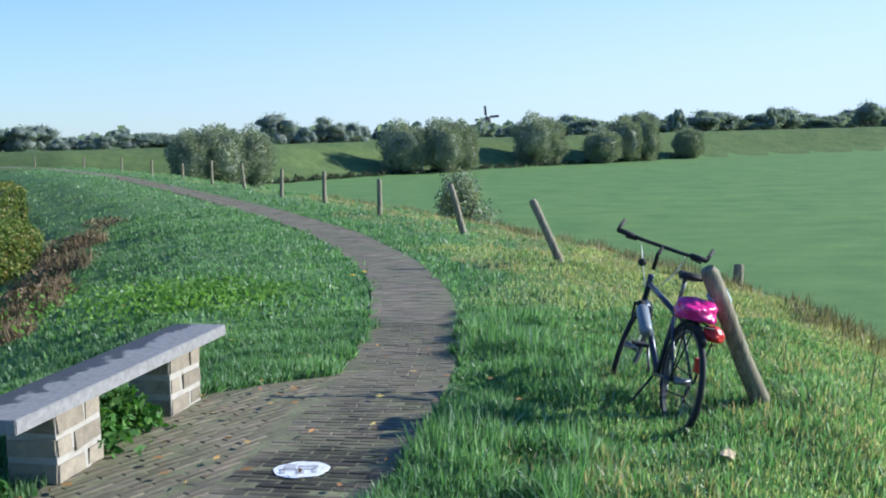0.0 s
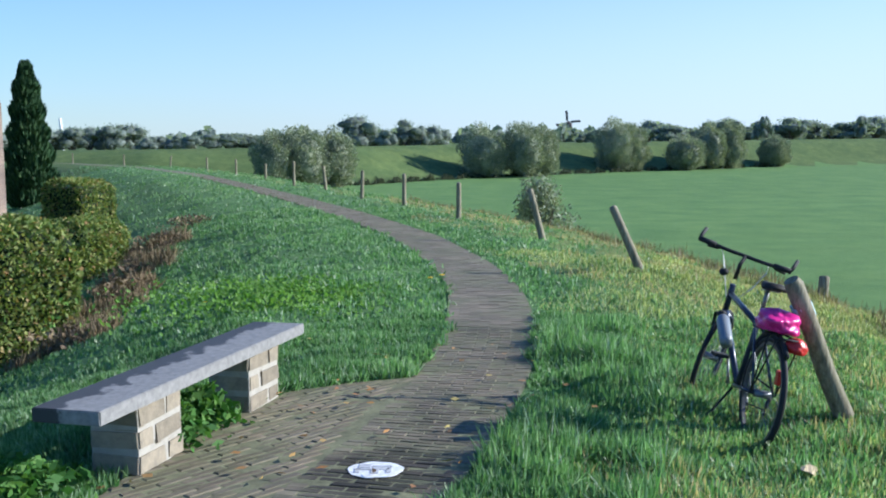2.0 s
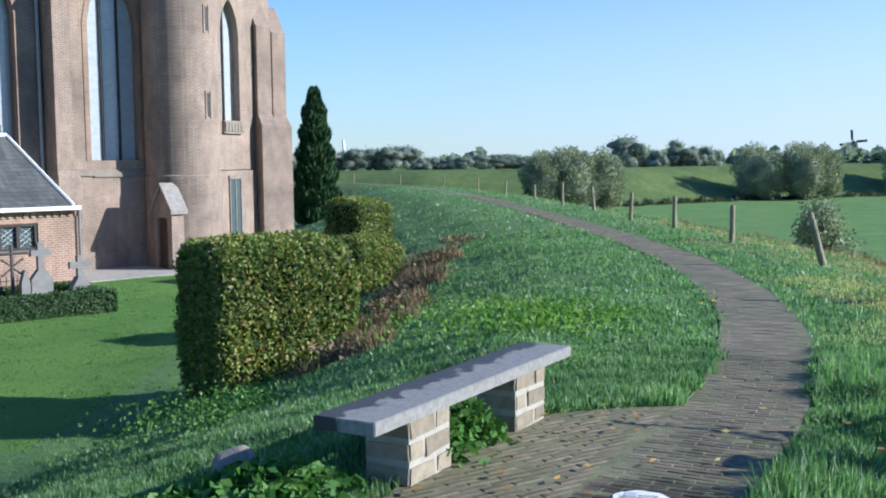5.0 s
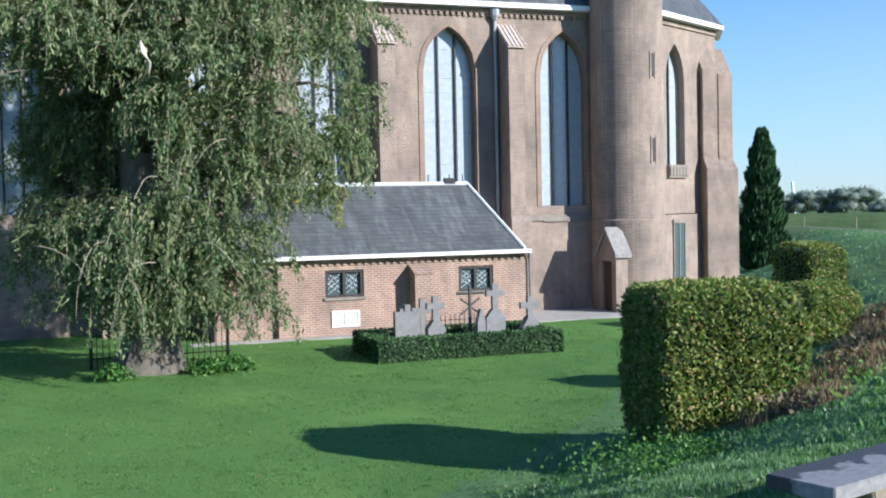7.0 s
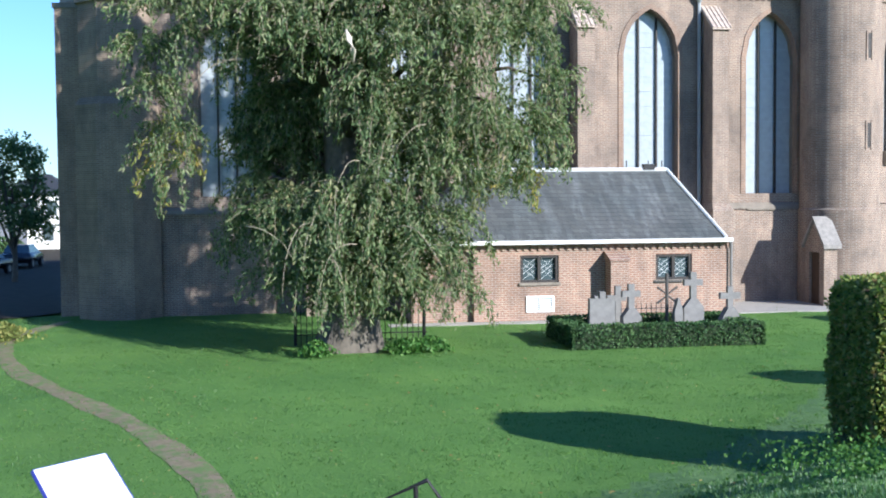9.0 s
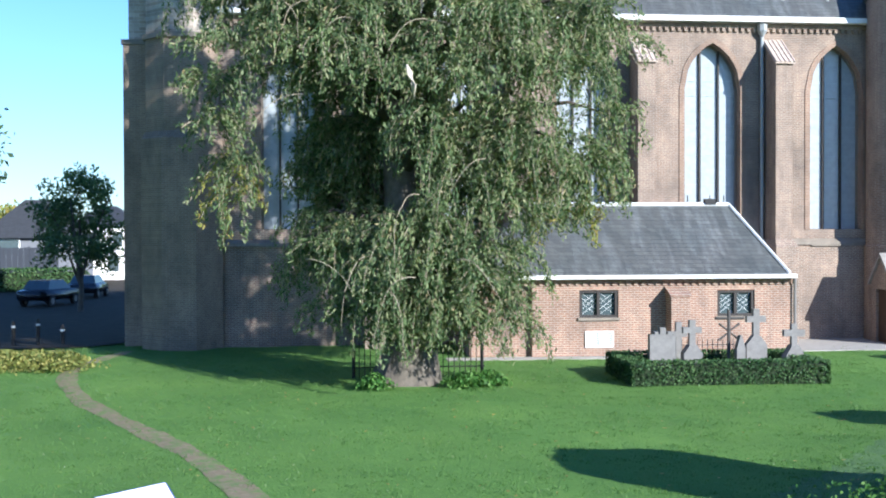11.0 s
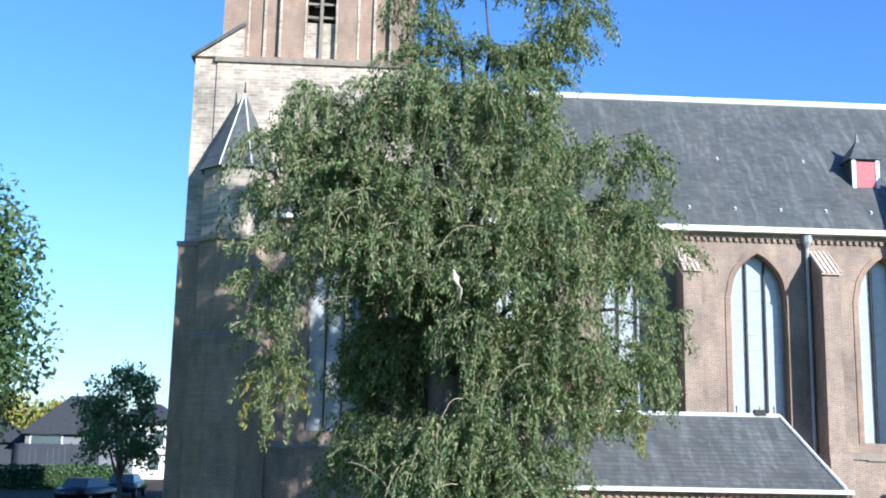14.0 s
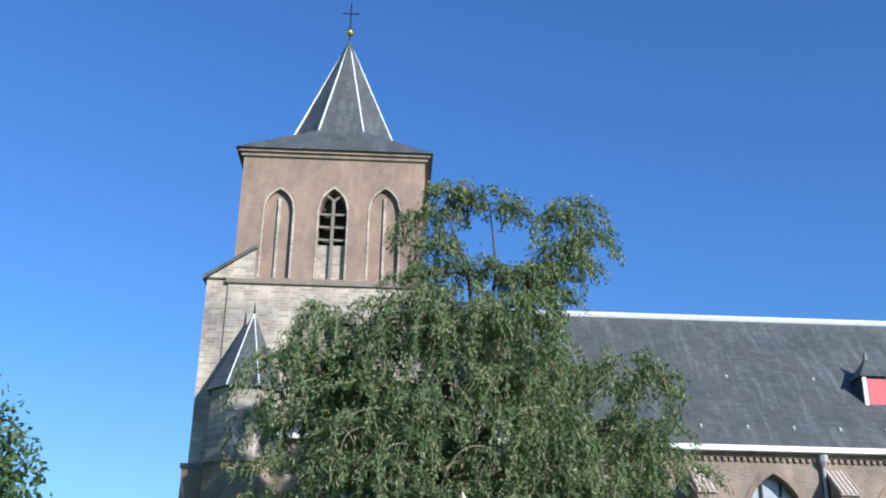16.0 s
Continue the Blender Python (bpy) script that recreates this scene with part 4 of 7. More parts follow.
# forecourt between bench and path, laid askew
court = [(-1.181, 3.307), (-1.97, 4.205), (-1.903, 5.11), (-1.628, 6.363), (-1.441, 6.963), (-1.052, 7.23), (-0.541, 7.456), (-0.51, 6.606), (-0.665, 5.607), (-0.985, 4.208)]
cc = np.array(court)


def inside(x, y, poly):
    hit = False
    for (ax, ay), (bx, by) in zip(poly, poly[1:] + poly[:1]):
        if (ay > y) != (by > y) and x < (bx - ax) * (y - ay) / (by - ay) + ax:
            hit = not hit
    return hit


bm = bmesh.new()
bm.faces.new([bm.verts.new((x, y, 0.0142)) for x, y in court])
bmesh.ops.recalc_face_normals(bm, faces=bm.faces)
for f in bm.faces:
    if f.normal.z < 0:
        f.normal_flip()
forecourt = tagged(part("forecourt", bm, M_SAND), "mossy clinker forecourt before the bench", "pavement", kind="structure")
ca = radians(50)
laid, extra = 0, []
for r in range(-55, 80):
    for k in range(-14, 30):
        u, v = (k + 0.5 * (r % 2)) * 0.2, r * 0.062
        x, y = -1.3 + math.cos(ca) * u - math.sin(ca) * v, 5.2 + math.sin(ca) * u + math.cos(ca) * v
        if not inside(x, y, court):
            continue
        s_, _ = path_side(np.array([x]), np.array([y]))
        if abs(float(s_[0])) < HALF + 0.06:
            continue
        z = 0.0165 + rng.normal(0, 0.0018)
        if laid < 298 and y > 4.2:
            ob = new("brick", BRICKS[laid % 5])
            ob.parent = forecourt
            ob.matrix_world = pose(x, y, z, rng.normal(0, 0.4), rng.normal(0, 0.4), 50 + rng.normal(0, 1.5))
            laid += 1
        else:
            extra.append((x, y, z, ca, 0.096))
if extra:
    tagged(link_mesh("distant_bricks", brick_soup("distant_bricks", extra), M_PAVER_FAR, forecourt), kind="stuff")

# painted mark on the path: worn white roundel with faint bars
M_PAINT = plain("worn white road paint", (0.72, 0.72, 0.70), 0.7, 0.4, 22)
M_PAINT_GREY = plain("grey worn paint", (0.42, 0.42, 0.42), 0.8, 0.3, 20)
bm = bmesh.new()
ring = [(0.142 * math.cos(a) * (1 + 0.035 * math.sin(5 * a)), 0.13 * math.sin(a) * (1 + 0.04 * math.cos(7 * a)), 0) for a in np.linspace(0, 2 * math.pi, 48, endpoint=False)]
solid(bm, [(x, y, 0) for x, y, _ in ring], [(x, y, 0.003) for x, y, _ in ring])
mark = tagged(part("painted_mark", bm, M_PAINT), "worn white painted roundel on the brick path", "road marking")
mark.matrix_world = pose(-0.648, 5.267, 0.021, 0, 0, 0)
for x, y, w, h in ((-0.02, 0.0, 0.09, 0.012), (0.03, 0.045, 0.05, 0.012), (-0.06, 0.05, 0.03, 0.03), (0.0, -0.04, 0.02, 0.03), (0.07, -0.02, 0.012, 0.04), (-0.09, -0.03, 0.012, 0.03)):
    bm = bmesh.new()
    box(bm, x - w, x + w, y - h, y + h, 0.004, 0.006)
    part("bar", bm, M_PAINT_GREY, mark)

# ---- bench ----
def slab_material():
    def build(nt, b):
        v = coords(nt)
        sep = nt.nodes.new("ShaderNodeSeparateXYZ")
        nt.links.new(v, sep.inputs[0])
        n = noise_tex(nt, v, 7.0, 5, 0.6)
        add = nt.nodes.new("ShaderNodeMath")
        add.operation = "MULTIPLY_ADD"
        nt.links.new(n, add.inputs[0])
        add.inputs[1].default_value = 0.42
        nt.links.new(sep.outputs[0], add.inputs[2])
        wet = ramp(nt, add.outputs[0], [(0.155, (1, 1, 1)), (0.185, (0, 0, 0))])
        dry = ramp(nt, noise_tex(nt, v, 30, 5), [(0.3, (0.18, 0.178, 0.172)), (0.7, (0.27, 0.265, 0.255))])
        nt.links.new(mix(nt, wet, dry, (0.058, 0.058, 0.058)), b.inputs["Base Color"])
        nt.links.new(ramp(nt, wet, [(0, (0.6,) * 3), (1, (0.5,) * 3)]), b.inputs["Roughness"])
        bump(nt, b, noise_tex(nt, v, 60, 4), 0.15, 0.004)
    return material("bluestone slab, partly damp", build, 0.7, 0.1)


M_BLOCK = None


def block_material():
    def build(nt, b):
        v = coords(nt)
        base = random_tint(nt, (0.255, 0.222, 0.172), 0.25)
        c = mix(nt, 1.0, base, ramp(nt, noise_tex(nt, v, 14, 6, 0.7), [(0.3, (0.72, 0.72, 0.72)), (0.7, (1.2, 1.18, 1.12))]), "MULTIPLY")
        nt.links.new(c, b.inputs["Base Color"])
        bump(nt, b, noise_tex(nt, v, 50, 5), 0.6, 0.008)
    return material("rough tan block", build, 0.92, 0.2)


M_BLOCK = block_material()
M_MORTAR = plain("pale mortar", (0.33, 0.31, 0.265), 0.95, 0.15, 20)
bench = thing("bench", pose(-2.038, 4.777, 0, 0, 0, -12.28), "long bluestone bench slab on two block piers", "bench")
bm = bmesh.new()
box(bm, -0.185, 0.185, 0.0, 2.42, 0.385, 0.455)
bmesh.ops.bevel(bm, geom=bm.edges[:], offset=0.006, segments=2, affect="EDGES")
part("slab", bm, slab_material(), bench, "grey bluestone slab with a dark damp stain")
for y0, y1 in ((0.42, 0.86), (1.69, 2.13)):
    bm = bmesh.new()
    box(bm, -0.155, 0.115, y0 + 0.006, y1 - 0.006, -0.25, 0.384)
    pier = part("pier", bm, M_MORTAR, bench, "pier of tan blocks with pale joints")
    for c in range(4):
        z0 = -0.115 + c * 0.125
        cut = y0 + (y1 - y0) * (0.62 if c % 2 else 0.36)
        for a, b in ((y0, cut - 0.006), (cut + 0.006, y1)):
            bm = bmesh.new()
            box(bm, -0.163, 0.123, a, b, z0, z0 + 0.112)
            for v in bm.verts:
                v.co += Vector((random.uniform(-1, 1), random.uniform(-1, 1), random.uniform(-1, 1))) * 0.007
            bmesh.ops.bevel(bm, geom=bm.edges[:], offset=0.012, segments=2, affect="EDGES")
            part("block", bm, M_BLOCK, pier)

# ---- standing stone beside the bench ----
bm = bmesh.new()
solid(bm, [(-0.2, -0.1, -0.15), (0.17, -0.12, -0.15), (0.2, 0.12, -0.15), (-0.18, 0.12, -0.15)], [(-0.11, -0.05, 0.42), (0.05, -0.07, 0.44), (0.08, 0.06, 0.40), (-0.12, 0.07, 0.34)])
bmesh.ops.subdivide_edges(bm, edges=bm.edges[:], cuts=3, use_grid_fill=True)
for v in bm.verts:
    v.co += noise.noise_vector(v.co * 6) * 0.03
stone = tagged(part("boundary_stone", bm, plain("lichened grey stone", (0.22, 0.205, 0.185), 0.9, 0.35, 9, bumps=0.5), smooth=True), "rough grey boundary stone standing in the grass", "stone")
stone.matrix_world = pose(-2.993, 5.454, gz(-2.993, 5.454) - 0.30, 0, 0, 30) @ Matrix.Diagonal((1.15, 1.15, 1.15, 1))

# ---- fence posts ----
M_POST = None


def post_material():
    def build(nt, b):
        v = coords(nt)
        c = ramp(nt, noise_tex(nt, v, 6, 6, 0.7, (6, 6, 0.5)), [(0.3, (0.11, 0.092, 0.065)), (0.55, (0.27, 0.235, 0.175)), (0.75, (0.45, 0.40, 0.31))])
        c = mix(nt, 1.0, c, ramp(nt, noise_tex(nt, v, 2.5, 4), [(0.3, (0.75, 0.8, 0.7)), (0.7, (1.1, 1.1, 1.1))]), "MULTIPLY")
        nt.links.new(c, b.inputs["Base Color"])
        bump(nt, b, noise_tex(nt, v, 9, 5, 0.6, (6, 6, 0.4)), 0.5, 0.01)
    return material("weathered fence post wood", build, 0.9, 0.2)


M_POST = post_material()


def post(base, top, r0=0.07, r1=0.065, label="weathered round wooden fence post in the grass"):
    a, b = Vector(base), Vector(top)
    a = a + (a - b).normalized() * 0.3
    pts = [a.lerp(b, k) + Vector((random.uniform(-1, 1), random.uniform(-1, 1), 0)) * 0.006 for k in (0, 0.25, 0.5, 0.75, 0.97)] + [b]
    bm = bmesh.new()
    tube(bm, pts, [r0, r0, (r0 + r1) / 2, r1, r1, r1 * 0.75], 10)
    o = part("fence_post", bm, M_POST, smooth=True)
    o.data.set_sharp_from_angle(angle=0.7)
    # seat the origin at the foot
    o.data.transform(Matrix.Translation(-Vector(base)))
    o.matrix_world = Matrix.Translation(base)
    return tagged(o, label, "fence post", "posts along the dike path")


FENCE = [(1.729, 13.439, -0.35, 0, 0.82), (0.666, 17.713, -0.2, 0, 0.84), (-0.915, 22.511, 0.02, 0, 0.78), (-2.469, 27.027, 0, 0, 0.79), (-3.988, 30.34, 0.04, 0, 0.8), (-5.88, 35.554, -0.07, 0, 0.8),
         (-7.691, 39.368, 0, 0, 0.84), (-10.311, 46.388, 0, 0, 0.75), (-13.17, 52.61, 0, 0, 0.8), (-16.721, 60.135, 0, 0, 0.8), (-21.212, 67.655, 0.1, 0, 0.8), (-27.067, 75.656, 0, 0, 0.8), (-33.659, 82.64, 0, 0, 0.8)]
for x, y, lx, ly, h in FENCE:
    z = gz(x, y)
    post((x, y, z), (x + lx, y + ly, z + h), 0.058, 0.052, "leaning weathered fence post" if abs(lx) > 0.1 else "weathered round wooden fence post in the grass")
bike_post = post((2.06, 6.404, gz(2.06, 6.404)), (1.645, 6.144, 0.87), 0.062, 0.056, "thick leaning fence post holding up the bicycle")
bm = bmesh.new()
q = Vector((2.06, 6.404, 0)).lerp(Vector((1.63, 6.144, 0.90)), 0.76)
axis = (Vector((1.63, 6.144, 0.90)) - Vector((2.06, 6.404, 0))).normalized()
tube(bm, [q - axis * 0.045, q + axis * 0.045], 0.0635, 12)
sleeve = part("route_sticker", bm, plain("faded blue sticker", (0.35, 0.48, 0.50), 0.5, 0.2, 12), None, "faded blue route sticker wrapped round the post")
sleeve.parent = bike_post
sleeve.matrix_parent_inverse = bike_post.matrix_world.inverted()
post((4.407, 14.929, gz(4.407, 14.929)), (4.448, 14.928, gz(4.407, 14.929) + 0.42), 0.085, 0.075, "short old post stump among dry grass")

# ---- bicycle: x forward, z up, rear wheel's foot at the origin ----
M_FRAME = plain("dark blue enamel", (0.02, 0.03, 0.055), 0.3, 0.2, 10, 0.2, 0.5, 0.02)
M_BLACK = plain("black rubber", (0.018, 0.018, 0.019), 0.75, 0.3, 20)
M_CHROME = plain("brushed aluminium", (0.20, 0.205, 0.21), 0.45, 0.2, 15, 0.7)
M_PINK = plain("magenta plastic rain cover", (0.62, 0.02, 0.22), 0.3, 0.3, 6, 0.0, 0.6, 0.3)
M_REDP = plain("red plastic", (0.48, 0.025, 0.02), 0.35, 0.15, 8)
M_BOTTLE = plain("milky grey bottle", (0.20, 0.22, 0.24), 0.35, 0.1, 8)
M_CABLE = plain("pale brake cable", (0.55, 0.56, 0.55), 0.5, 0.1, 8)
heading = math.degrees(math.atan2(1.08, -0.15))
BIKE = pose(1.43, 6.13, gz(1.43, 6.13) - 0.06, 0, 0, heading - 3) @ pose(0, 0, 0, 11, 0, 0)
bike = thing("bicycle", BIKE, "dark blue touring bicycle leaning on a post, pink cover on rack", "bicycle")


def tubes(name, runs, mat, parent, label="", sides=8):
    bm = bmesh.new()
    for pts, r in runs:
        tube(bm, pts, r, sides)
    return part(name, bm, mat, parent, label, True)


R = 0.34
BB, ST, HT, HB, RA, FA = (0.44, 0, 0.29), (0.30, 0, 0.76), (0.93, 0, 0.80), (0.965, 0, 0.68), (0.0, 0, R), (1.08, 0, R)
tubes("frame", [([BB, ST], 0.017), ([(0.32, 0, 0.70), HT], 0.018), ([BB, HB], 0.021), ([HB, HT, (0.915, 0, 0.86)], 0.021),
                ([(0.42, 0.03, 0.29), (0, 0.06, R)], 0.011), ([(0.42, -0.03, 0.29), (0, -0.06, R)], 0.011), ([(0.31, 0.02, 0.72), (0, 0.06, R)], 0.009), ([(0.31, -0.02, 0.72), (0, -0.06, R)], 0.009)], M_FRAME, bike)


def wheel(x, turn=0):
    pivot = Matrix.Translation((x, 0, R))
    bm = bmesh.new()
    for rr, w, name in ((R - 0.018, 0.018, "tyre"),):
        n, m = 40, 8
        ring = [[bm.verts.new(((rr + w * math.cos(b)) * math.cos(a), w * math.sin(b), (rr + w * math.cos(b)) * math.sin(a))) for b in np.linspace(0, 2 * math.pi, m, endpoint=False)] for a in np.linspace(0, 2 * math.pi, n, endpoint=False)]
        for i in range(n):
            for j in range(m):
                bm.faces.new((ring[i][j], ring[(i + 1) % n][j], ring[(i + 1) % n][(j + 1) % m], ring[i][(j + 1) % m]))
    w = part("wheel", bm, M_BLACK, bike, "thin black tyred wheel", True)
    w.matrix_local = pivot @ pose(0, 0, 0, 0, 0, turn)
    bm = bmesh.new()
    n = 40
    for i in range(n):
        a0, a1 = 2 * math.pi * i / n, 2 * math.pi * (i + 1) / n
        q = lambda r, a, y: (r * math.cos(a), y, r * math.sin(a))
        solid(bm, [q(R - 0.05, a0, -0.011), q(R - 0.05, a1, -0.011), q(R - 0.032, a1, -0.011), q(R - 0.032, a0, -0.011)],
              [q(R - 0.05, a0, 0.011), q(R - 0.05, a1, 0.011), q(R - 0.032, a1, 0.011), q(R - 0.032, a0, 0.011)])
    part("rim", bm, plain("dull grey rim", (0.12, 0.12, 0.125), 0.45, 0.2, 10, 0.6), w)
    tubes("hub", [([(0, -0.05, 0), (0, 0.05, 0)], 0.022)], M_CHROME, w)
    bm = bmesh.new()
    for i in range(28):
        a = 2 * math.pi * i / 28
        s = 0.03 if i % 2 else -0.03
        b = a + (0.5 if i % 4 < 2 else -0.5)
        tube(bm, [(0.02 * math.cos(b), s, 0.02 * math.sin(b)), ((R - 0.04) * math.cos(a), 0, (R - 0.04) * math.sin(a))], 0.0012, 3)
    tagged(part("spoke_net", bm, M_CHROME, w), kind="stuff")
    return w


wheel(0.0)
STEER = -32
fwheel = wheel(1.08)
# the fork, bars and front wheel turn about the head tube
steer_axis = (Vector(HT) - Vector(HB)).normalized()
turn_m = Matrix.Translation(HT) @ Matrix.Rotation(radians(STEER), 4, steer_axis) @ Matrix.Translation(-Vector(HT))
fwheel.matrix_local = turn_m @ Matrix.Translation((1.08, 0, R))
fork = tubes("fork", [([HB, (0.985, 0.055, 0.64), (1.08, 0.055, R)], [0.016, 0.013, 0.009]), ([HB, (0.985, -0.055, 0.64), (1.08, -0.055, R)], [0.016, 0.013, 0.009])], M_FRAME, bike)
bar = tubes("handlebar", [([(0.90, 0, 0.9), (0.88, 0, 1.0), (0.96, 0, 1.06)], 0.014), ([(0.90, 0.31, 1.07), (0.95, 0.12, 1.06), (0.96, 0, 1.06), (0.95, -0.12, 1.06), (0.90, -0.31, 1.07)], 0.0125)], M_BLACK, bike, "straight black handlebar")
for s in (1, -1):
    tubes("grip", [([(0.905, 0.2 * s, 1.068), (0.90, 0.315 * s, 1.07)], 0.018)], M_BLACK, bar)
for s in (1, -1):
    tubes("bar_end", [([(0.90, 0.31 * s, 1.07), (0.93, 0.315 * s, 1.10), (0.985, 0.315 * s, 1.145)], 0.013)], M_BLACK, bar)
    tubes("brake_lever", [([(0.95, 0.17 * s, 1.06), (0.995, 0.2 * s, 1.045), (0.985, 0.27 * s, 1.04)], 0.008)], M_BLACK, bar)
    tubes("cable", [([(0.96, 0.16 * s, 1.05), (1.03, 0.15 * s, 1.0), (1.05, 0.10 * s, 0.88), (0.99, 0.03 * s, 0.76)], 0.004)], M_CABLE, bar, "", 5)
for o in (fork, bar):
    o.matrix_local = turn_m
tubes("seat_post", [([ST, (0.262, 0, 0.91)], 0.0135)], M_CHROME, bike)
bm = bmesh.new()
sad = [(-0.02, 0.075), (0.05, 0.085), (0.12, 0.05), (0.20, 0.025), (0.26, 0.016)]
ra = [(0.12 + x, w, 0.93) for x, w in sad] + [(0.12 + x, -w, 0.93) for x, w in sad[::-1]]
solid(bm, ra, [(x, y * 0.75, 0.97 - 0.03 * (x - 0.1)) for x, y, z in ra])
bmesh.ops.bevel(bm, geom=bm.edges[:], offset=0.008, segments=2, affect="EDGES")
saddle = part("saddle", bm, M_BLACK, bike, "narrow black saddle", True)
tubes("saddle_rail", [([(0.14, 0.03, 0.925), (0.32, 0.02, 0.91)], 0.004), ([(0.14, -0.03, 0.925), (0.32, -0.02, 0.91)], 0.004)], M_CHROME, saddle)
rack = tubes("rack", [([(0.25, 0.05, 0.70), (-0.20, 0.06, 0.70)], 0.006), ([(0.25, -0.05, 0.70), (-0.20, -0.06, 0.70)], 0.006), ([(-0.2, 0.06, 0.70), (-0.2, -0.06, 0.70)], 0.006), ([(0.0, 0.06, 0.70), (0.0, -0.06, 0.70)], 0.005),
                ([(-0.06, 0.06, 0.70), (0, 0.075, R)], 0.005), ([(-0.06, -0.06, 0.70), (0, -0.075, R)], 0.005), ([(-0.2, 0.06, 0.70), (-0.16, 0.07, 0.60), (0, 0.075, R)], 0.005), ([(-0.2, -0.06, 0.70), (-0.16, -0.07, 0.60), (0, -0.075, R)], 0.005)], M_BLACK, bike, "black wire luggage rack")


def lump(name, centre, size, mat, parent, label, seed, amount=0.35):
    bm = bmesh.new()
    bmesh.ops.create_icosphere(bm, subdivisions=4, radius=1)
    for v in bm.verts:
        p = v.co.copy()
        k = 1 + amount * noise.noise(p * 1.6 + Vector((seed, 0, 0))) + 0.12 * noise.noise(p * 5 + Vector((0, seed, 0)))
        v.co = Vector((p.x * size[0] * k, p.y * size[1] * k, (p.z if p.z > -0.45 else -0.45) * size[2] * k)) + Vector(centre)
    return part(name, bm, mat, parent, label, True)


lump("rain_cover", (-0.01, 0.0, 0.755), (0.165, 0.115, 0.08), M_PINK, bike, "crumpled magenta rain cover on the rack", 3)
lump("red_bag", (-0.15, -0.07, 0.655), (0.075, 0.06, 0.06), M_REDP, bike, "small red bag hanging below the cover", 9, 0.2)
tubes("mudguard", [([(0.36 * math.cos(a), 0, R + 0.36 * math.sin(a)) for a in np.linspace(0.6, 2.3, 9)], 0.017)], M_BLACK, bike)
bm = bmesh.new()
box(bm, -0.205, -0.165, -0.012, 0.012, 0.44, 0.52)
part("rear_reflector", bm, M_REDP, bike)
bm = bmesh.new()
for i in range(24):
    a0, a1 = 2 * math.pi * i / 24, 2 * math.pi * (i + 1) / 24
    q = lambda r, a, y: (BB[0] + r * math.cos(a), y, BB[2] + r * math.sin(a))
    solid(bm, [q(0.075, a0, -0.05), q(0.075, a1, -0.05), q(0.095, a1, -0.05), q(0.095, a0, -0.05)], [q(0.075, a0, -0.044), q(0.075, a1, -0.044), q(0.095, a1, -0.044), q(0.095, a0, -0.044)])
for k in range(5):
    a = 2 * math.pi * k / 5
    tube(bm, [(BB[0], -0.047, BB[2]), (BB[0] + 0.08 * math.cos(a), -0.047, BB[2] + 0.08 * math.sin(a))], 0.006, 5)
part("chainring", bm, M_CHROME, bike)
tubes("chain", [([(BB[0], -0.047, BB[2] + 0.094), (0, -0.047, R + 0.04)], 0.005), ([(BB[0], -0.047, BB[2] - 0.094), (0.04, -0.047, R - 0.1), (0, -0.047, R - 0.04)], 0.005)], M_BLACK, bike, "", 5)
tubes("derailleur", [([(0, -0.05, R - 0.02), (0.03, -0.05, R - 0.06), (0.05, -0.05, R - 0.13)], 0.012)], M_BLACK, bike)
for s, a in ((1, 70), (-1, 250)):
    ex, ez = BB[0] + 0.17 * math.cos(radians(a)), BB[2] + 0.17 * math.sin(radians(a))
    crank = tubes("crank", [([(BB[0], 0.06 * s, BB[2]), (ex, 0.075 * s, ez)], 0.009)], M_CHROME, bike)
    bm = bmesh.new()
    box(bm, ex - 0.045, ex + 0.045, 0.08 * s - 0.0 if s > 0 else -0.17, 0.17 if s > 0 else -0.08, ez - 0.011, ez + 0.011)
    part("pedal", bm, M_BLACK, crank)
tubes("kickstand", [([(0.38, 0.05, 0.28), (0.33, 0.16, 0.13), (0.26, 0.32, 0.0)], 0.008)], M_BLACK, bike)
for off, r, mat in ((0.055, 0.042, M_BOTTLE),):
    base_p = Vector(BB).lerp(Vector(HB), 0.42) + Vector((-0.03, off, 0.05))
    ax = (Vector(HB) - Vector(BB)).normalized()
    b = tubes("bottle", [([base_p, base_p + ax * 0.03, base_p + ax * 0.22, base_p + ax * 0.24], [r * 0.9, r, r, r * 0.7])], mat, bike, "", 14)
    tubes("bottle_cap", [([base_p + ax * 0.24, base_p + ax * 0.27, base_p + ax * 0.29], [r * 0.75, r * 0.72, r * 0.35])], M_BLACK, b, "", 12)
tubes("front_lamp", [([(0.97, 0.05, 0.93), (1.02, 0.05, 0.925)], [0.022, 0.028])], M_BLACK, bike)

# ---- information panel and handrail on the slope ----
M_PANEL = plain("glossy white panel", (0.88, 0.88, 0.88), 0.22, 0.02, 3, 0.0, 0.7, 0.0)
M_BLUE = plain("blue enamel edge", (0.05, 0.06, 0.30), 0.4, 0.1, 8)
tl, trr, bl = Vector((-8.364, 2.635, -0.31)), Vector((-8.432, 3.225, -0.285)), Vector((-7.824, 2.642, -0.57))
ux, uy = (trr - tl), (bl - tl)
bm = bmesh.new()
nn = ux.cross(uy).normalized()
nn = nn if nn.z > 0 else -nn
for k0, k1, t0, t1 in ((0, 1, 0, 0.03),):
    ring = [tl, tl + uy, tl + uy + ux, trr]
    solid(bm, [p - nn * 0.035 for p in ring], [p for p in ring])
bmesh.ops.recalc_face_normals(bm, faces=bm.faces)
sign = thing("information_panel", Matrix.Translation((-8.0, 3.0, gz(-8.0, 3.0))), "blank white information panel on two posts, blue rim", "sign")


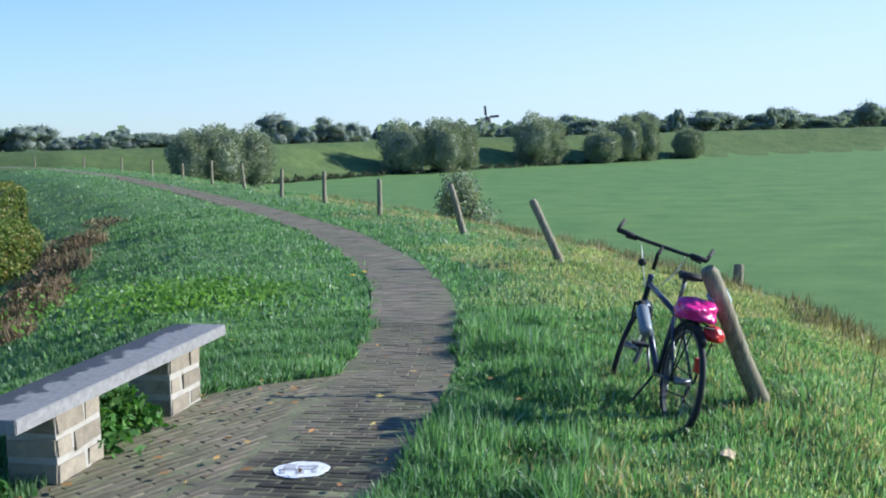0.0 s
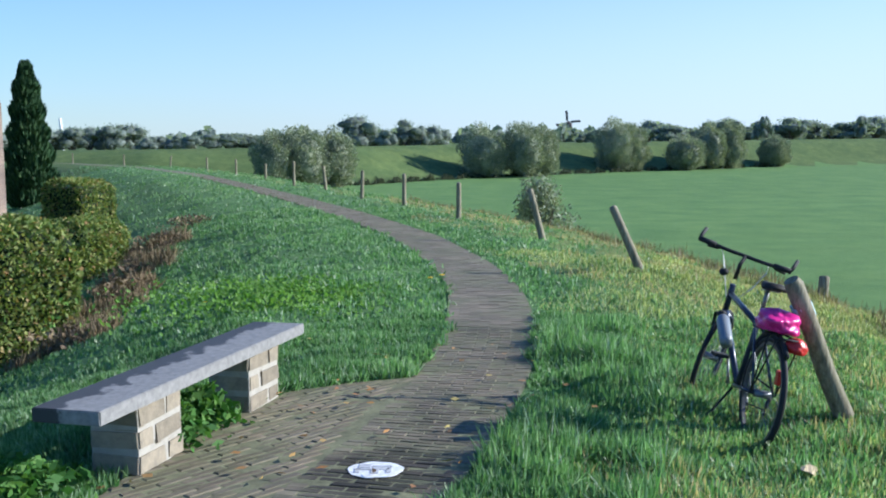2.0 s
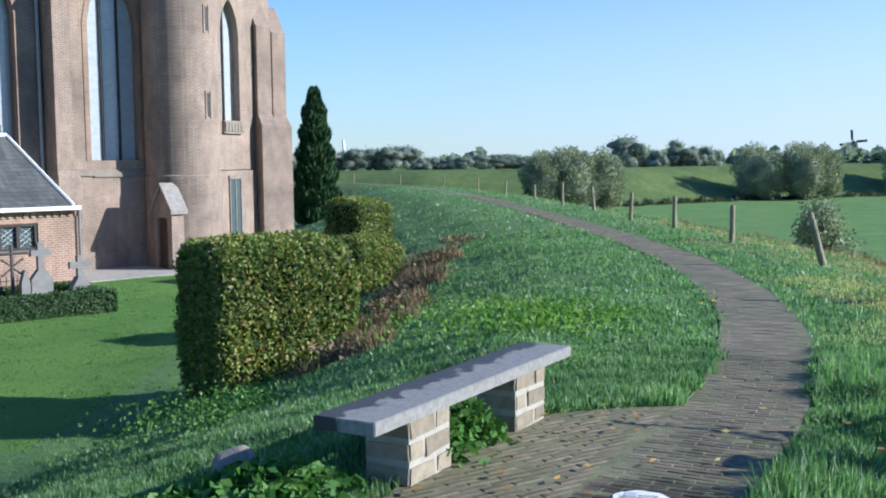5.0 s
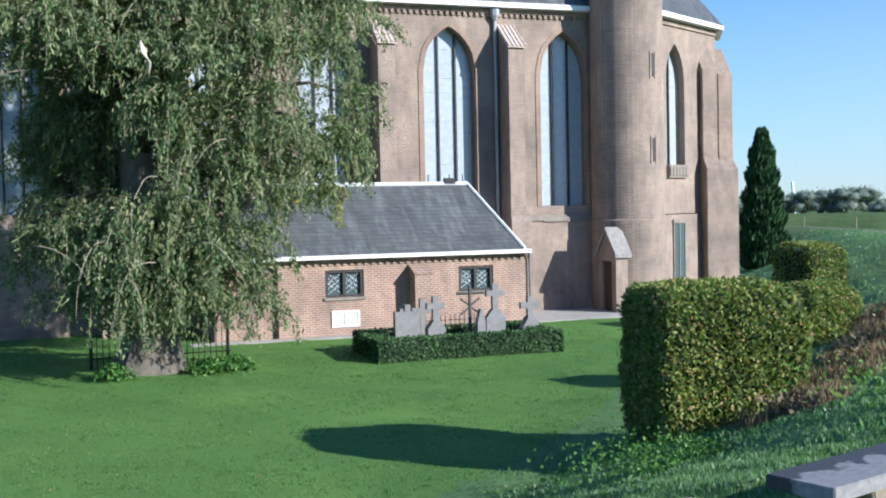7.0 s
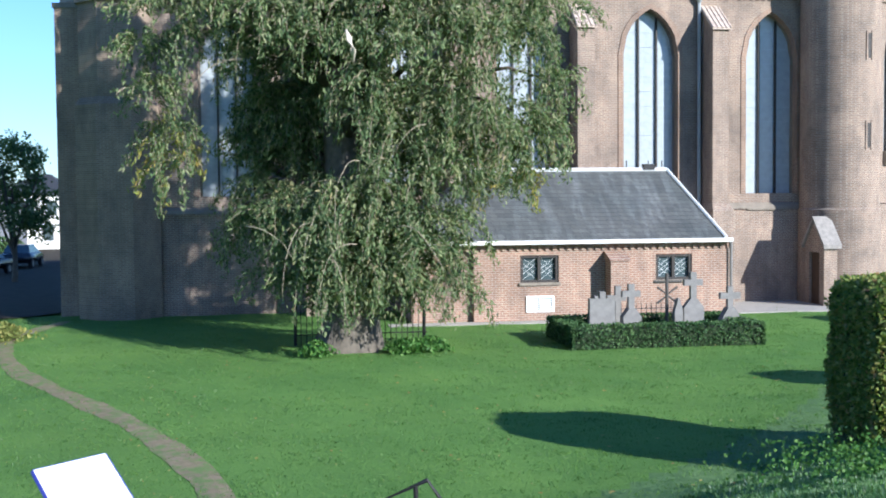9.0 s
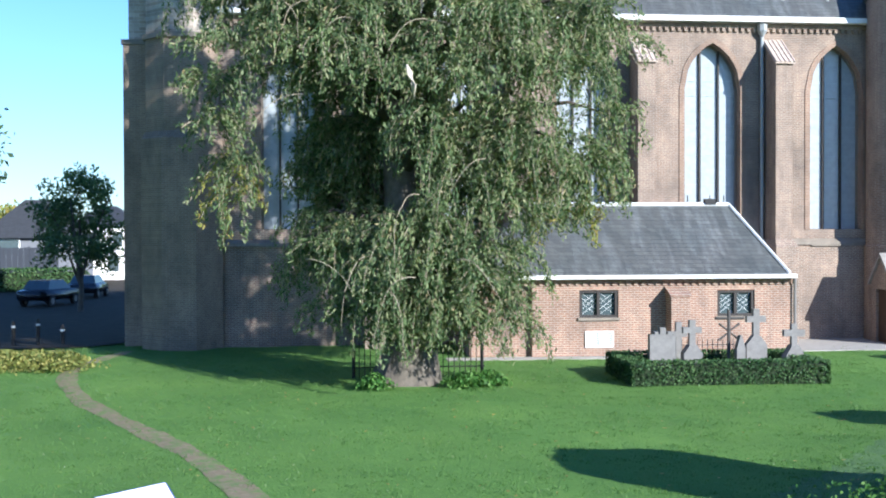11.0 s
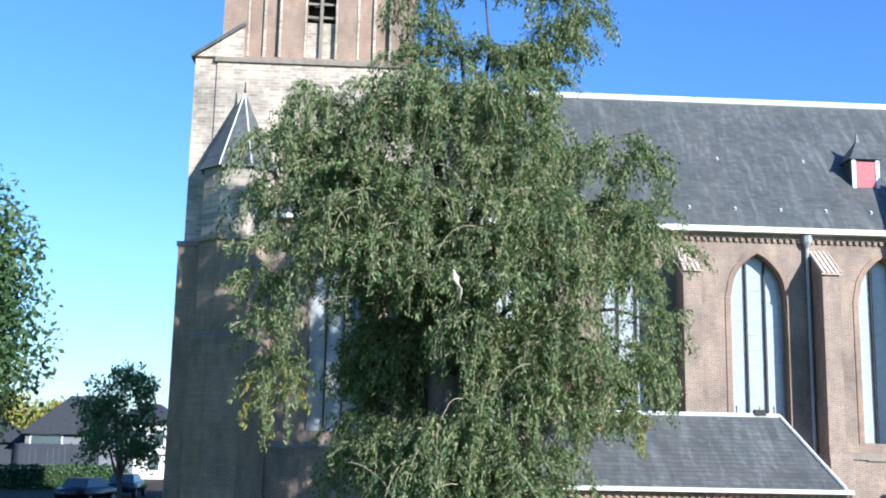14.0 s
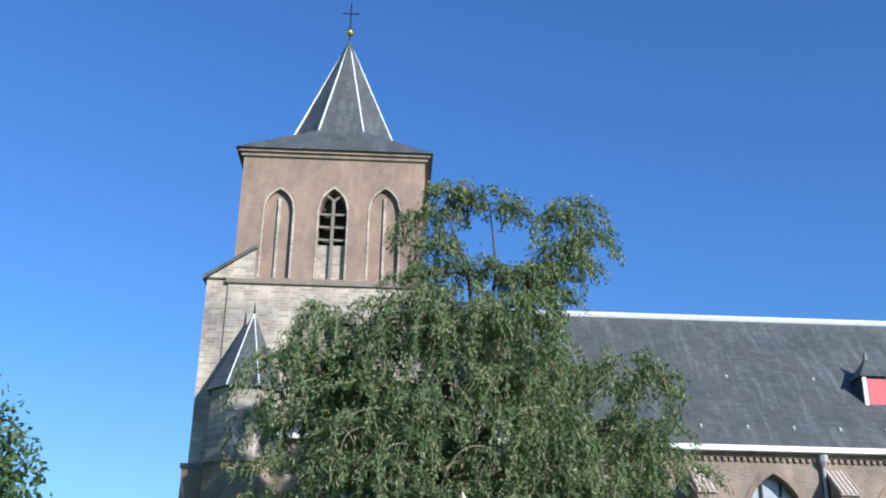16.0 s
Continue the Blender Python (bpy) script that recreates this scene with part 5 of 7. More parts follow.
def under(ob, parent):
    ob.parent = parent
    ob.matrix_parent_inverse = parent.matrix_world.inverted()
    return ob


under(part("panel", bm, M_PANEL, None, "glossy white sloping panel"), sign)
bm = bmesh.new()
for a, b in ((tl, bl), (tl, trr), (trr, trr + uy), (bl, bl + ux)):
    tube(bm, [a - nn * 0.02, b - nn * 0.02], 0.021, 6)
under(part("rim", bm, M_BLUE, None, "blue rim"), sign)
for k in (0.2, 0.8):
    p = tl + uy * 0.5 + ux * k
    bm = bmesh.new()
    tube(bm, [(p.x, p.y, gz(p.x, p.y) - 0.2), (p.x, p.y, p.z - 0.03)], 0.035, 8)
    under(part("leg", bm, M_BLUE, None), sign)

rail = thing("handrail", Matrix.Translation((-7.05, 5.55, gz(-7.05, 5.55))), "black tubular handrail on the dike slope", "handrail")
runs = [[(-7.59, 4.89, gz(-7.5, 5) - 0.1), (-7.54, 4.96, -0.93), (-7.124, 5.49, -0.63), (-7.034, 5.60, -0.84), (-7.014, 5.63, gz(-7, 5.7) - 0.2)], [(-7.184, 5.41, -0.68), (-7.174, 5.42, gz(-7.13, 5.48) - 0.1)]]
for r in runs:
    bm = bmesh.new()
    tube(bm, r, 0.02, 8)
    under(part("bar", bm, M_IRON, None), rail)

# ---- graves inside a clipped box hedge ----
M_GRAVE = plain("grey gravestone", (0.19, 0.185, 0.178), 0.85, 0.25, 6, bumps=0.3)


def at_church(u, n, z=0.0, turn=0):
    return CH @ pose(u, n, z, 0, 0, turn)


def gravestone(u, n, parts_list, mat=M_GRAVE, label="grey stone grave marker with a cross", kind="gravestone"):
    g = thing(kind, at_church(u, n), label, "gravestone", "graves inside the hedge")
    for name, ring0, ring1 in parts_list:
        bm = bmesh.new()
        solid(bm, ring0, ring1)
        part(name, bm, mat, g)
    return g


def pr(x0, x1, y0, y1, z0, z1, x2=None, x3=None):
    x2, x3 = (x0 if x2 is None else x2), (x1 if x3 is None else x3)
    return ([(x0, y0, z0), (x1, y0, z0), (x1, y1, z0), (x0, y1, z0)], [(x2, y0, z1), (x3, y0, z1), (x3, y1, z1), (x2, y1, z1)])


def cross_parts(base_h, h, w, arm, thick=0.07):
    return [("base", *pr(-w, w, -0.15, 0.15, -0.1, base_h, -w * 0.45, w * 0.45)), ("shaft", *pr(-0.08, 0.08, -thick, thick, base_h, h)),
            ("arm", *pr(-arm, -0.08, -thick, thick, h - 0.42, h - 0.26)), ("arm", *pr(0.08, arm, -thick, thick, h - 0.42, h - 0.26))]


gravestone(8.74, 28.4, [("slab", *pr(-0.36, 0.36, -0.1, 0.1, -0.1, 1.24)), ("crest", *pr(-0.22, -0.12, -0.1, 0.1, 1.24, 1.31)), ("crest", *pr(-0.07, 0.09, -0.1, 0.1, 1.24, 1.42)), ("crest", *pr(0.14, 0.24, -0.1, 0.1, 1.24, 1.31))], label="wide grey gravestone with a stepped crest")
gravestone(9.46, 29.2, cross_parts(0.5, 1.5, 0.3, 0.24))
gravestone(9.58, 28.4, [("base", *pr(-0.26, 0.26, -0.15, 0.15, -0.1, 0.72)), ("gable", *pr(-0.26, 0.26, -0.15, 0.15, 0.72, 0.95, -0.09, 0.09)), ("shaft", *pr(-0.085, 0.085, -0.07, 0.07, 0.95, 1.62)), ("arm", *pr(-0.26, -0.085, -0.07, 0.07, 1.26, 1.43)), ("arm", *pr(0.085, 0.26, -0.07, 0.07, 1.26, 1.43))])
gravestone(11.42, 28.5, [("slab", *pr(-0.29, 0.29, -0.1, 0.1, -0.1, 0.92)), ("gable", *pr(-0.29, 0.29, -0.1, 0.1, 0.92, 1.16, -0.1, 0.1)), ("shaft", *pr(-0.085, 0.085, -0.07, 0.07, 1.16, 1.9)), ("arm", *pr(-0.27, -0.085, -0.07, 0.07, 1.53, 1.7)), ("arm", *pr(0.085, 0.27, -0.07, 0.07, 1.53, 1.7))], label="tall grey gravestone with a gabled foot and cross")
gravestone(12.55, 28.6, [("base", *pr(-0.29, 0.29, -0.15, 0.15, -0.1, 0.55)), ("gable", *pr(-0.29, 0.29, -0.15, 0.15, 0.55, 0.88, -0.1, 0.1)), ("shaft", *pr(-0.08, 0.08, -0.07, 0.07, 0.88, 1.47)), ("arm", *pr(-0.3, -0.08, -0.07, 0.07, 1.12, 1.3)), ("arm", *pr(0.08, 0.3, -0.07, 0.07, 1.12, 1.3))])
gravestone(10.9, 28.3, [("slab", *pr(-0.12, 0.12, -0.1, 0.1, -0.1, 0.85)), ("point", *pr(-0.12, 0.12, -0.1, 0.1, 0.85, 1.2, -0.02, 0.02))], label="small pointed grey gravestone")
iron = thing("iron_cross", at_church(10.66, 28.5), "dark ornate wrought iron grave cross", "gravestone", "graves inside the hedge")
for name, run in (("shaft", [(0, 0, -0.1), (0, 0, 1.88)]), ("arm", [(-0.38, 0, 1.65), (0.42, 0, 1.65)]), ("scroll", [(-0.28, 0, 1.5), (0.02, 0, 1.28), (-0.28, 0, 1.05)]), ("scroll", [(0.3, 0, 1.5), (0.0, 0, 1.28), (0.3, 0, 1.05)]), ("foot", [(-0.12, 0, 0), (0, 0, 0.8), (0.12, 0, 0)])):
    bm = bmesh.new()
    tube(bm, run, 0.05 if name in ("shaft", "foot") else 0.035, 6)
    part(name, bm, plain("rusted dark iron", (0.07, 0.065, 0.06), 0.7, 0.3, 10), iron)
gfence = thing("grave_fence", at_church(10.3, 29.6), "low black iron grave fence", "fence")
for i in range(13):
    bm = bmesh.new()
    x = -0.9 + i * 0.15
    tube(bm, [(x, 0, -0.1), (x, 0, 0.9), (x, 0, 1.0)], [0.012, 0.012, 0.002], 5)
    part("bar", bm, M_IRON, gfence)
for z in (0.25, 0.8):
    bm = bmesh.new()
    tube(bm, [(-0.95, 0, z), (0.95, 0, z)], 0.012, 5)
    part("rail", bm, M_IRON, gfence)
# iron guard round the big tree
guard = thing("tree_guard", at_church(1.95, 29.6), "black iron fence behind the tree trunk", "fence")
for i in range(24):
    x = -1.55 + i * 0.155
    bm = bmesh.new()
    r = 0.05 if i in (0, 23) else 0.013
    tube(bm, [(x, 0, -0.1), (x, 0, 1.25 if r < 0.03 else 1.45)], r, 5)
    part("bar", bm, M_IRON, guard)
for z in (0.3, 1.15):
    bm = bmesh.new()
    tube(bm, [(-1.6, 0, z), (2.1, 0, z)], 0.018, 5)
    part("rail", bm, M_IRON, guard)

# ---- trodden earth path over the lawn ----
def strip(name, line, half, mat, lift, label, category):
    line = np.array(line, float)
    d = np.concatenate([[0], np.cumsum(np.hypot(*np.diff(line, axis=0).T))])
    t = np.arange(0, d[-1], 0.4)
    x, y = np.interp(t, d, line[:, 0]), np.interp(t, d, line[:, 1])
    k = np.ones(7) / 7
    x[3:-3], y[3:-3] = np.convolve(x, k, "valid"), np.convolve(y, k, "valid")
    dx, dy = np.gradient(x), np.gradient(y)
    ln = np.hypot(dx, dy)
    verts, faces = [], []
    for i in range(len(t)):
        w = half * (1 + 0.12 * math.sin(t[i] * 1.3) + 0.05 * math.sin(t[i] * 4.1))
        for s in (-1, -0.33, 0.33, 1):
            px_, py_ = x[i] + dy[i] / ln[i] * w * s, y[i] - dx[i] / ln[i] * w * s
            verts.append((px_, py_, gz(px_, py_) + lift * (1.4 - abs(s))))
    for i in range(len(t) - 1):
        for s in range(3):
            a = i * 4 + s
            faces.append((a, a + 1, a + 5, a + 4))
    return tagged(link_mesh(name, poly_mesh(name, verts, faces), mat), label, category, kind="structure")


def earth_material():
    def build(nt, b):
        v = coords(nt)
        soil = ramp(nt, noise_tex(nt, v, 6, 6, 0.7), [(0.3, (0.17, 0.14, 0.09)), (0.7, (0.26, 0.215, 0.145))])
        tuft = ramp(nt, noise_tex(nt, v, 3.2, 7, 0.75), [(0.46, (0, 0, 0)), (0.58, (0.85, 0.85, 0.85))])
        nt.links.new(mix(nt, tuft, soil, (0.115, 0.19, 0.06)), b.inputs["Base Color"])
        bump(nt, b, noise_tex(nt, v, 30, 5), 0.5, 0.01)
    return material("trodden dry earth with grass", build, 0.95, 0.1)


M_EARTH = earth_material()
strip("trodden_path", [(-10.2, 4.9), (-13.1, 6.66), (-16.1, 7.27), (-19.0, 7.62), (-21.9, 7.68), (-25.5, 7.8), (-29.6, 8.53), (-32.7, 9.7), (-36, 12.6)], 0.26, M_EARTH, 0.02, "bare trodden earth path across the lawn", "path")

# ---- foliage ----
def leaf_material(name, stops, translucent=0.35, rough=0.55, gloss=0.2, through_tint=(1.1, 1.25, 0.6)):
    def build(nt, b):
        r = nt.nodes.new("ShaderNodeNewGeometry").outputs["Random Per Island"]
        v = coords(nt)
        c = ramp(nt, r, stops)
        c = mix(nt, 1.0, c, ramp(nt, noise_tex(nt, v, 0.9, 3), [(0.3, (0.75, 0.8, 0.8)), (0.7, (1.2, 1.15, 1.05))]), "MULTIPLY")
        nt.links.new(c, b.inputs["Base Color"])
        t = nt.nodes.new("ShaderNodeBsdfTranslucent")
        nt.links.new(mix(nt, 1.0, c, through_tint, "MULTIPLY"), t.inputs["Color"])
        m = nt.nodes.new("ShaderNodeMixShader")
        m.inputs[0].default_value = translucent
        nt.links.new(b.outputs[0], m.inputs[1])
        nt.links.new(t.outputs[0], m.inputs[2])
        nt.links.new(m.outputs[0], nt.nodes["Material Output"].inputs["Surface"])
    return material(name, build, rough, gloss)


M_LEAF_TREE = leaf_material("elm leaves", [(0.0, (0.06, 0.105, 0.05)), (0.45, (0.13, 0.19, 0.088)), (0.8, (0.225, 0.265, 0.14)), (0.95, (0.33, 0.345, 0.21)), (1.0, (0.34, 0.27, 0.16))], 0.34, 0.55, 0.15)
M_LEAF_STREET = leaf_material("street tree leaves", [(0.0, (0.08, 0.13, 0.07)), (0.5, (0.14, 0.20, 0.10)), (1.0, (0.22, 0.27, 0.14))], 0.4)
M_LEAF_YELLOW = leaf_material("turning leaves", [(0.0, (0.18, 0.22, 0.06)), (0.6, (0.32, 0.32, 0.09)), (1.0, (0.38, 0.27, 0.09))])
M_LEAF_SHRUB = leaf_material("yellow-green shrub leaves", [(0.0, (0.12, 0.16, 0.05)), (0.6, (0.24, 0.26, 0.08)), (1.0, (0.36, 0.32, 0.12))])
M_LEAF_GARDEN = leaf_material("dark garden tree leaves", [(0.0, (0.035, 0.075, 0.034)), (0.6, (0.07, 0.125, 0.055)), (1.0, (0.12, 0.175, 0.085))], 0.25)
M_LEAF_HEDGE = leaf_material("hornbeam hedge leaves", [(0.0, (0.085, 0.15, 0.04)), (0.5, (0.18, 0.235, 0.065)), (0.85, (0.29, 0.30, 0.10)), (0.95, (0.36, 0.29, 0.13)), (1.0, (0.34, 0.20, 0.10))], 0.35)
M_LEAF_BOX = leaf_material("box hedge leaves", [(0.0, (0.032, 0.080, 0.029)), (0.6, (0.064, 0.128, 0.048)), (1.0, (0.112, 0.176, 0.072))], 0.15)
M_LEAF_WILLOW = leaf_material("willow leaves", [(0.0, (0.16, 0.20, 0.145)), (0.5, (0.25, 0.285, 0.21)), (1.0, (0.37, 0.385, 0.31))], 0.25)
# air haze is put into these leaf colours: pale, greyish, low in contrast
M_LEAF_HAZED = leaf_material("distant foliage paled for haze", [(0.0, (0.22, 0.26, 0.255)), (0.6, (0.25, 0.29, 0.285)), (1.0, (0.28, 0.315, 0.315))], 0.5, 0.9, 0.02)
M_LEAF_DARK = leaf_material("cypress foliage", [(0.0, (0.019, 0.052, 0.026)), (0.6, (0.039, 0.085, 0.039)), (1.0, (0.065, 0.117, 0.052))], 0.1)
M_LEAF_DRY = leaf_material("dry brown leaves", [(0.0, (0.12, 0.085, 0.055)), (0.6, (0.20, 0.145, 0.09)), (1.0, (0.30, 0.24, 0.15))], 0.15)
M_LEAF_NETTLE = leaf_material("nettle leaves", [(0.0, (0.045, 0.128, 0.030)), (0.6, (0.083, 0.195, 0.045)), (1.0, (0.150, 0.270, 0.075))], 0.3)
M_LEAF_CLOVER = leaf_material("bright weed leaves", [(0.0, (0.10, 0.21, 0.045)), (0.6, (0.15, 0.29, 0.06)), (1.0, (0.21, 0.35, 0.09))], 0.4)
M_BARK = plain("grey brown bark", (0.125, 0.108, 0.088), 0.95, 0.4, 5, bumps=0.8)
# limbs get a darker bark than the trunk
M_LIMB = plain("dark limb bark", (0.075, 0.062, 0.048), 0.95, 0.4, 5, bumps=0.8)
M_TWIG = plain("pale twigs", (0.29, 0.245, 0.18), 0.9, 0.3, 6)
# hedge filler; the shade behind the leaves is in its dark colour
M_CORE = plain("inner foliage darkened for shade", (0.02, 0.035, 0.014), 0.95, 0.3, 4, bumps=0.5)


def unit(v):
    return v / np.maximum(np.linalg.norm(v, axis=-1, keepdims=True), 1e-9)


def leaves(centre, along, length, width, r):
    """Kite-shaped leaves: (n, 4, 3) corners."""
    n = len(centre)
    along = unit(along)
    side = unit(np.cross(along, r.normal(size=(n, 3))))
    L = (length * r.uniform(0.7, 1.3, n))[:, None]
    W = (width * r.uniform(0.7, 1.3, n))[:, None]
    a = centre - along * L * 0.5
    b = centre + along * L * 0.5
    m = centre - along * L * 0.08 + unit(np.cross(side, along)) * L * 0.1
    return np.stack([a, m + side * W * 0.5, b, m - side * W * 0.5], 1)


def ball_points(n, r, lo=0.55):
    d = unit(r.normal(size=(n, 3)))
    return d * (r.uniform(lo ** 3, 1, n) ** (1 / 3))[:, None]


def make_crown(name, quads, mat, parent, label=""):
    return link_mesh(name, soup(name, quads), mat, parent, label)


def hedge_block(name, centre, sx, sy, h, turn, mat, n, size, label, seed, core=M_CORE, group=""):
    """A clipped hedge: leaves all over a rounded, slightly bulging block."""
    r = np.random.default_rng(seed)
    x, y = centre
    z = gz(x, y)
    hedge = thing("hedge", pose(x, y, z, 0, 0, turn), label, "hedge", group)
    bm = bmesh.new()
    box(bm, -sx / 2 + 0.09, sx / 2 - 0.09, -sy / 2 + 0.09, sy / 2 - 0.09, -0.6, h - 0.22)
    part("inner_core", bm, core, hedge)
    areas = np.array([sy * h, sy * h, sx * h, sx * h, sx * sy])
    pick = r.choice(5, n, p=areas / areas.sum())
    u, v = r.uniform(-1, 1, n), r.uniform(-1, 1, n)
    p = np.zeros((n, 3))
    zz = (v + 1) / 2 * h
    for k, (ax, sg) in enumerate(((0, 1), (0, -1), (1, 1), (1, -1))):
        m = pick == k
        p[m, ax] = sg * (sx, sy)[ax] / 2
        p[m, 1 - ax] = u[m] * (sx, sy)[1 - ax] / 2
        p[m, 2] = zz[m]
    m = pick == 4
    p[m] = np.stack([u[m] * sx / 2, v[m] * sy / 2, np.full(m.sum(), h)], 1)
    # round the corners, swell the sides, ripple the surface
    q = np.array([sx / 2, sy / 2])
    e = np.abs(p[:, :2]) / q
    corner = np.clip(e.min(1) - 0.75, 0, 1)
    p[:, :2] *= (1 - 0.22 * corner)[:, None]
    top = np.clip(p[:, 2] / h - 0.8, 0, 1) * 5
    p[:, :2] *= (1 - 0.12 * top ** 2)[:, None]
    p[:, 2] -= 0.9 * np.clip(e.max(1) - 0.7, 0, 1) ** 2 + 0.1 * np.clip(e.max(1) - 0.8, 0, 1) * (pick == 4)
    p += np.sin(p[:, [1, 2, 0]] * 5.1 + seed) * 0.03 + np.sin(p[:, [2, 0, 1]] * 13 + seed) * 0.02 + r.normal(0, 0.03, (n, 3))
    out = p - np.array([0, 0, h * 0.5])
    q = leaves(p, r.normal(size=(n, 3)) + 0.8 * unit(out) + np.array([0, 0, 0.25]), size, size * 0.62, r)
    o = make_crown("leaves", q, mat, hedge)
    tagged(o, kind="stuff")
    return hedge


H1 = "clipped hornbeam hedge block turning brown in places"
hedge_block("hedge", (-7.354, 14.475), 1.85, 2.2, 0.58 - gz(-7.354, 14.475), -38.5, M_LEAF_HEDGE, 24000, 0.08, H1, 1, group="hedges on the slope")
hedge_block("hedge", (-8.656, 21.638), 1.25, 1.45, 1.22, -20, M_LEAF_HEDGE, 9000, 0.085, H1, 2, group="hedges on the slope")
hedge_block("hedge", (-13.161, 32.656), 1.6, 1.6, 1.65, -20, M_LEAF_HEDGE, 5000, 0.11, H1, 3, group="hedges on the slope")

# low box hedge round the graves
gh = thing("box_hedge", CH, "low clipped dark green box hedge round graves", "hedge")
r = np.random.default_rng(11)
for x0, x1, y0, y1 in ((7.6, 12.9, 27.15, 27.75), (7.6, 8.15, 27.75, 30.0), (12.35, 12.9, 27.75, 30.0), (8.15, 12.35, 29.5, 30.0)):
    # filler block whose dark colour stands for shade inside the hedge
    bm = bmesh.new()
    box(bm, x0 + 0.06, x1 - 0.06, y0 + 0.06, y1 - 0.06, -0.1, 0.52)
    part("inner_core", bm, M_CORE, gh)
    n = int(1500 * (x1 - x0 + y1 - y0))
    p = np.stack([r.uniform(x0, x1, n), r.uniform(y0, y1, n), r.uniform(0, 0.6, n)], 1)
    side = r.integers(0, 5, n)
    p[side == 0, 0], p[side == 1, 0], p[side == 2, 1], p[side == 3, 1], p[side == 4, 2] = x0, x1, y0, y1, 0.6
    p[side == 2, 2] = r.uniform(0, 0.6, (side == 2).sum())
    p += r.normal(0, 0.02, p.shape)
    tagged(make_crown("leaves", leaves(p, r.normal(size=(n, 3)), 0.07, 0.05, r), M_LEAF_BOX, gh), kind="stuff")

# ---- the great weeping tree before the church ----
tree = thing("weeping_tree", at_church(1.8, 28.7), "large weeping elm with gnarled trunk and trailing branches", "tree")
r = np.random.default_rng(21)
bm = bmesh.new()
n = 14
prev = None
rings = []
for z, rad in ((-0.3, 1.15), (0.15, 0.92), (0.6, 0.72), (1.4, 0.62), (2.6, 0.60), (4.2, 0.55), (6.0, 0.47), (8.0, 0.36)):
    cx, cy = 0.15 * math.sin(z * 0.7), 0.1 * math.cos(z)
    rings.append([bm.verts.new((cx + rad * (1 + (0.22 if z < 1 else 0.1) * math.sin(5 * a + z) + 0.06 * math.sin(9 * a)) * math.cos(a), cy + rad * (1 + (0.22 if z < 1 else 0.1) * math.sin(5 * a + z)) * math.sin(a), z)) for a in np.linspace(0, 2 * math.pi, n, endpoint=False)])
for a, b in zip(rings, rings[1:]):
    for k in range(n):
        bm.faces.new((a[k], a[(k + 1) % n], b[(k + 1) % n], b[k]))
bm.faces.new(rings[-1])
trunk = part("trunk", bm, M_BARK, tree, "thick gnarled trunk", True)

# outline of the crown against the church: height of its top and of its trailing ends
TOP_X = [-5.9, -5.2, -4.4, -3.8, -3.0, -2.4, -1.9, -0.5, 1.5, 2.6, 3.4, 4.3, 5.2, 6.0, 6.5]
TOP_Z = [9.4, 11.2, 12.7, 13.2, 12.0, 13.3, 13.8, 13.9, 13.9, 13.0, 11.7, 12.0, 11.7, 10.6, 8.8]
END_X = [-6.2, -5.6, -5.1, -4.7, -4.2, -4.0, -3.0, -2.7, -1.7, -1.2, 3.1, 3.3, 3.9, 4.4, 5.0, 5.5, 6.2]
END_Z = [9.0, 7.2, 5.6, 3.9, 3.7, 7.7, 7.9, 1.8, 0.9, 0.6, 0.7, 4.6, 3.1, 4.3, 3.6, 5.0, 8.2]


def placed(x, z, y):
    """A point of the outline moved to depth y before or behind the trunk."""
    k = (28.7 + y) / 28.0
    return np.array([(x + 1.8) * k - 1.8, y, 3.98 + (z - 3.98) * k])


def trailing_end(p):
    k = 28.0 / (28.7 + p[1])
    x = (p[0] + 1.8) * k - 1.8
    return float(np.interp(x, END_X, END_Z)) / k


leafs, twigs, yellow, boughs, bare = [], [], [], [], []


def strand(p, out, length, store, per=10, size=0.16):
    """One hanging twig with its leaves, bending from outwards to straight down."""
    pts = []
    stop = trailing_end(p) + r.uniform(-0.25, 0.9)
    for s in range(max(4, int(length / 0.16))):
        pts.append(p.copy())
        out = out * 0.86 + np.array([r.normal(0, 0.04), r.normal(0, 0.04), -0.15])
        p = p + unit(out) * 0.17
        if p[2] < max(stop, 0.35):
            break
    pts = np.array(pts)
    m = len(pts)
    if m < 3:
        return
    twigs.append(pts)
    c = np.repeat(pts, per, 0) + r.normal(0, 0.075, (m * per, 3))
    dirn = np.repeat(np.gradient(pts, axis=0), per, 0) + r.normal(0, 0.12, (m * per, 3)) + np.array([0, 0, -0.05])
    keep = r.random(m * per) < np.repeat(np.linspace(0.6, 1.0, m), per)
    store.append(leaves(c[keep], dirn[keep], size, size * 0.29, r))


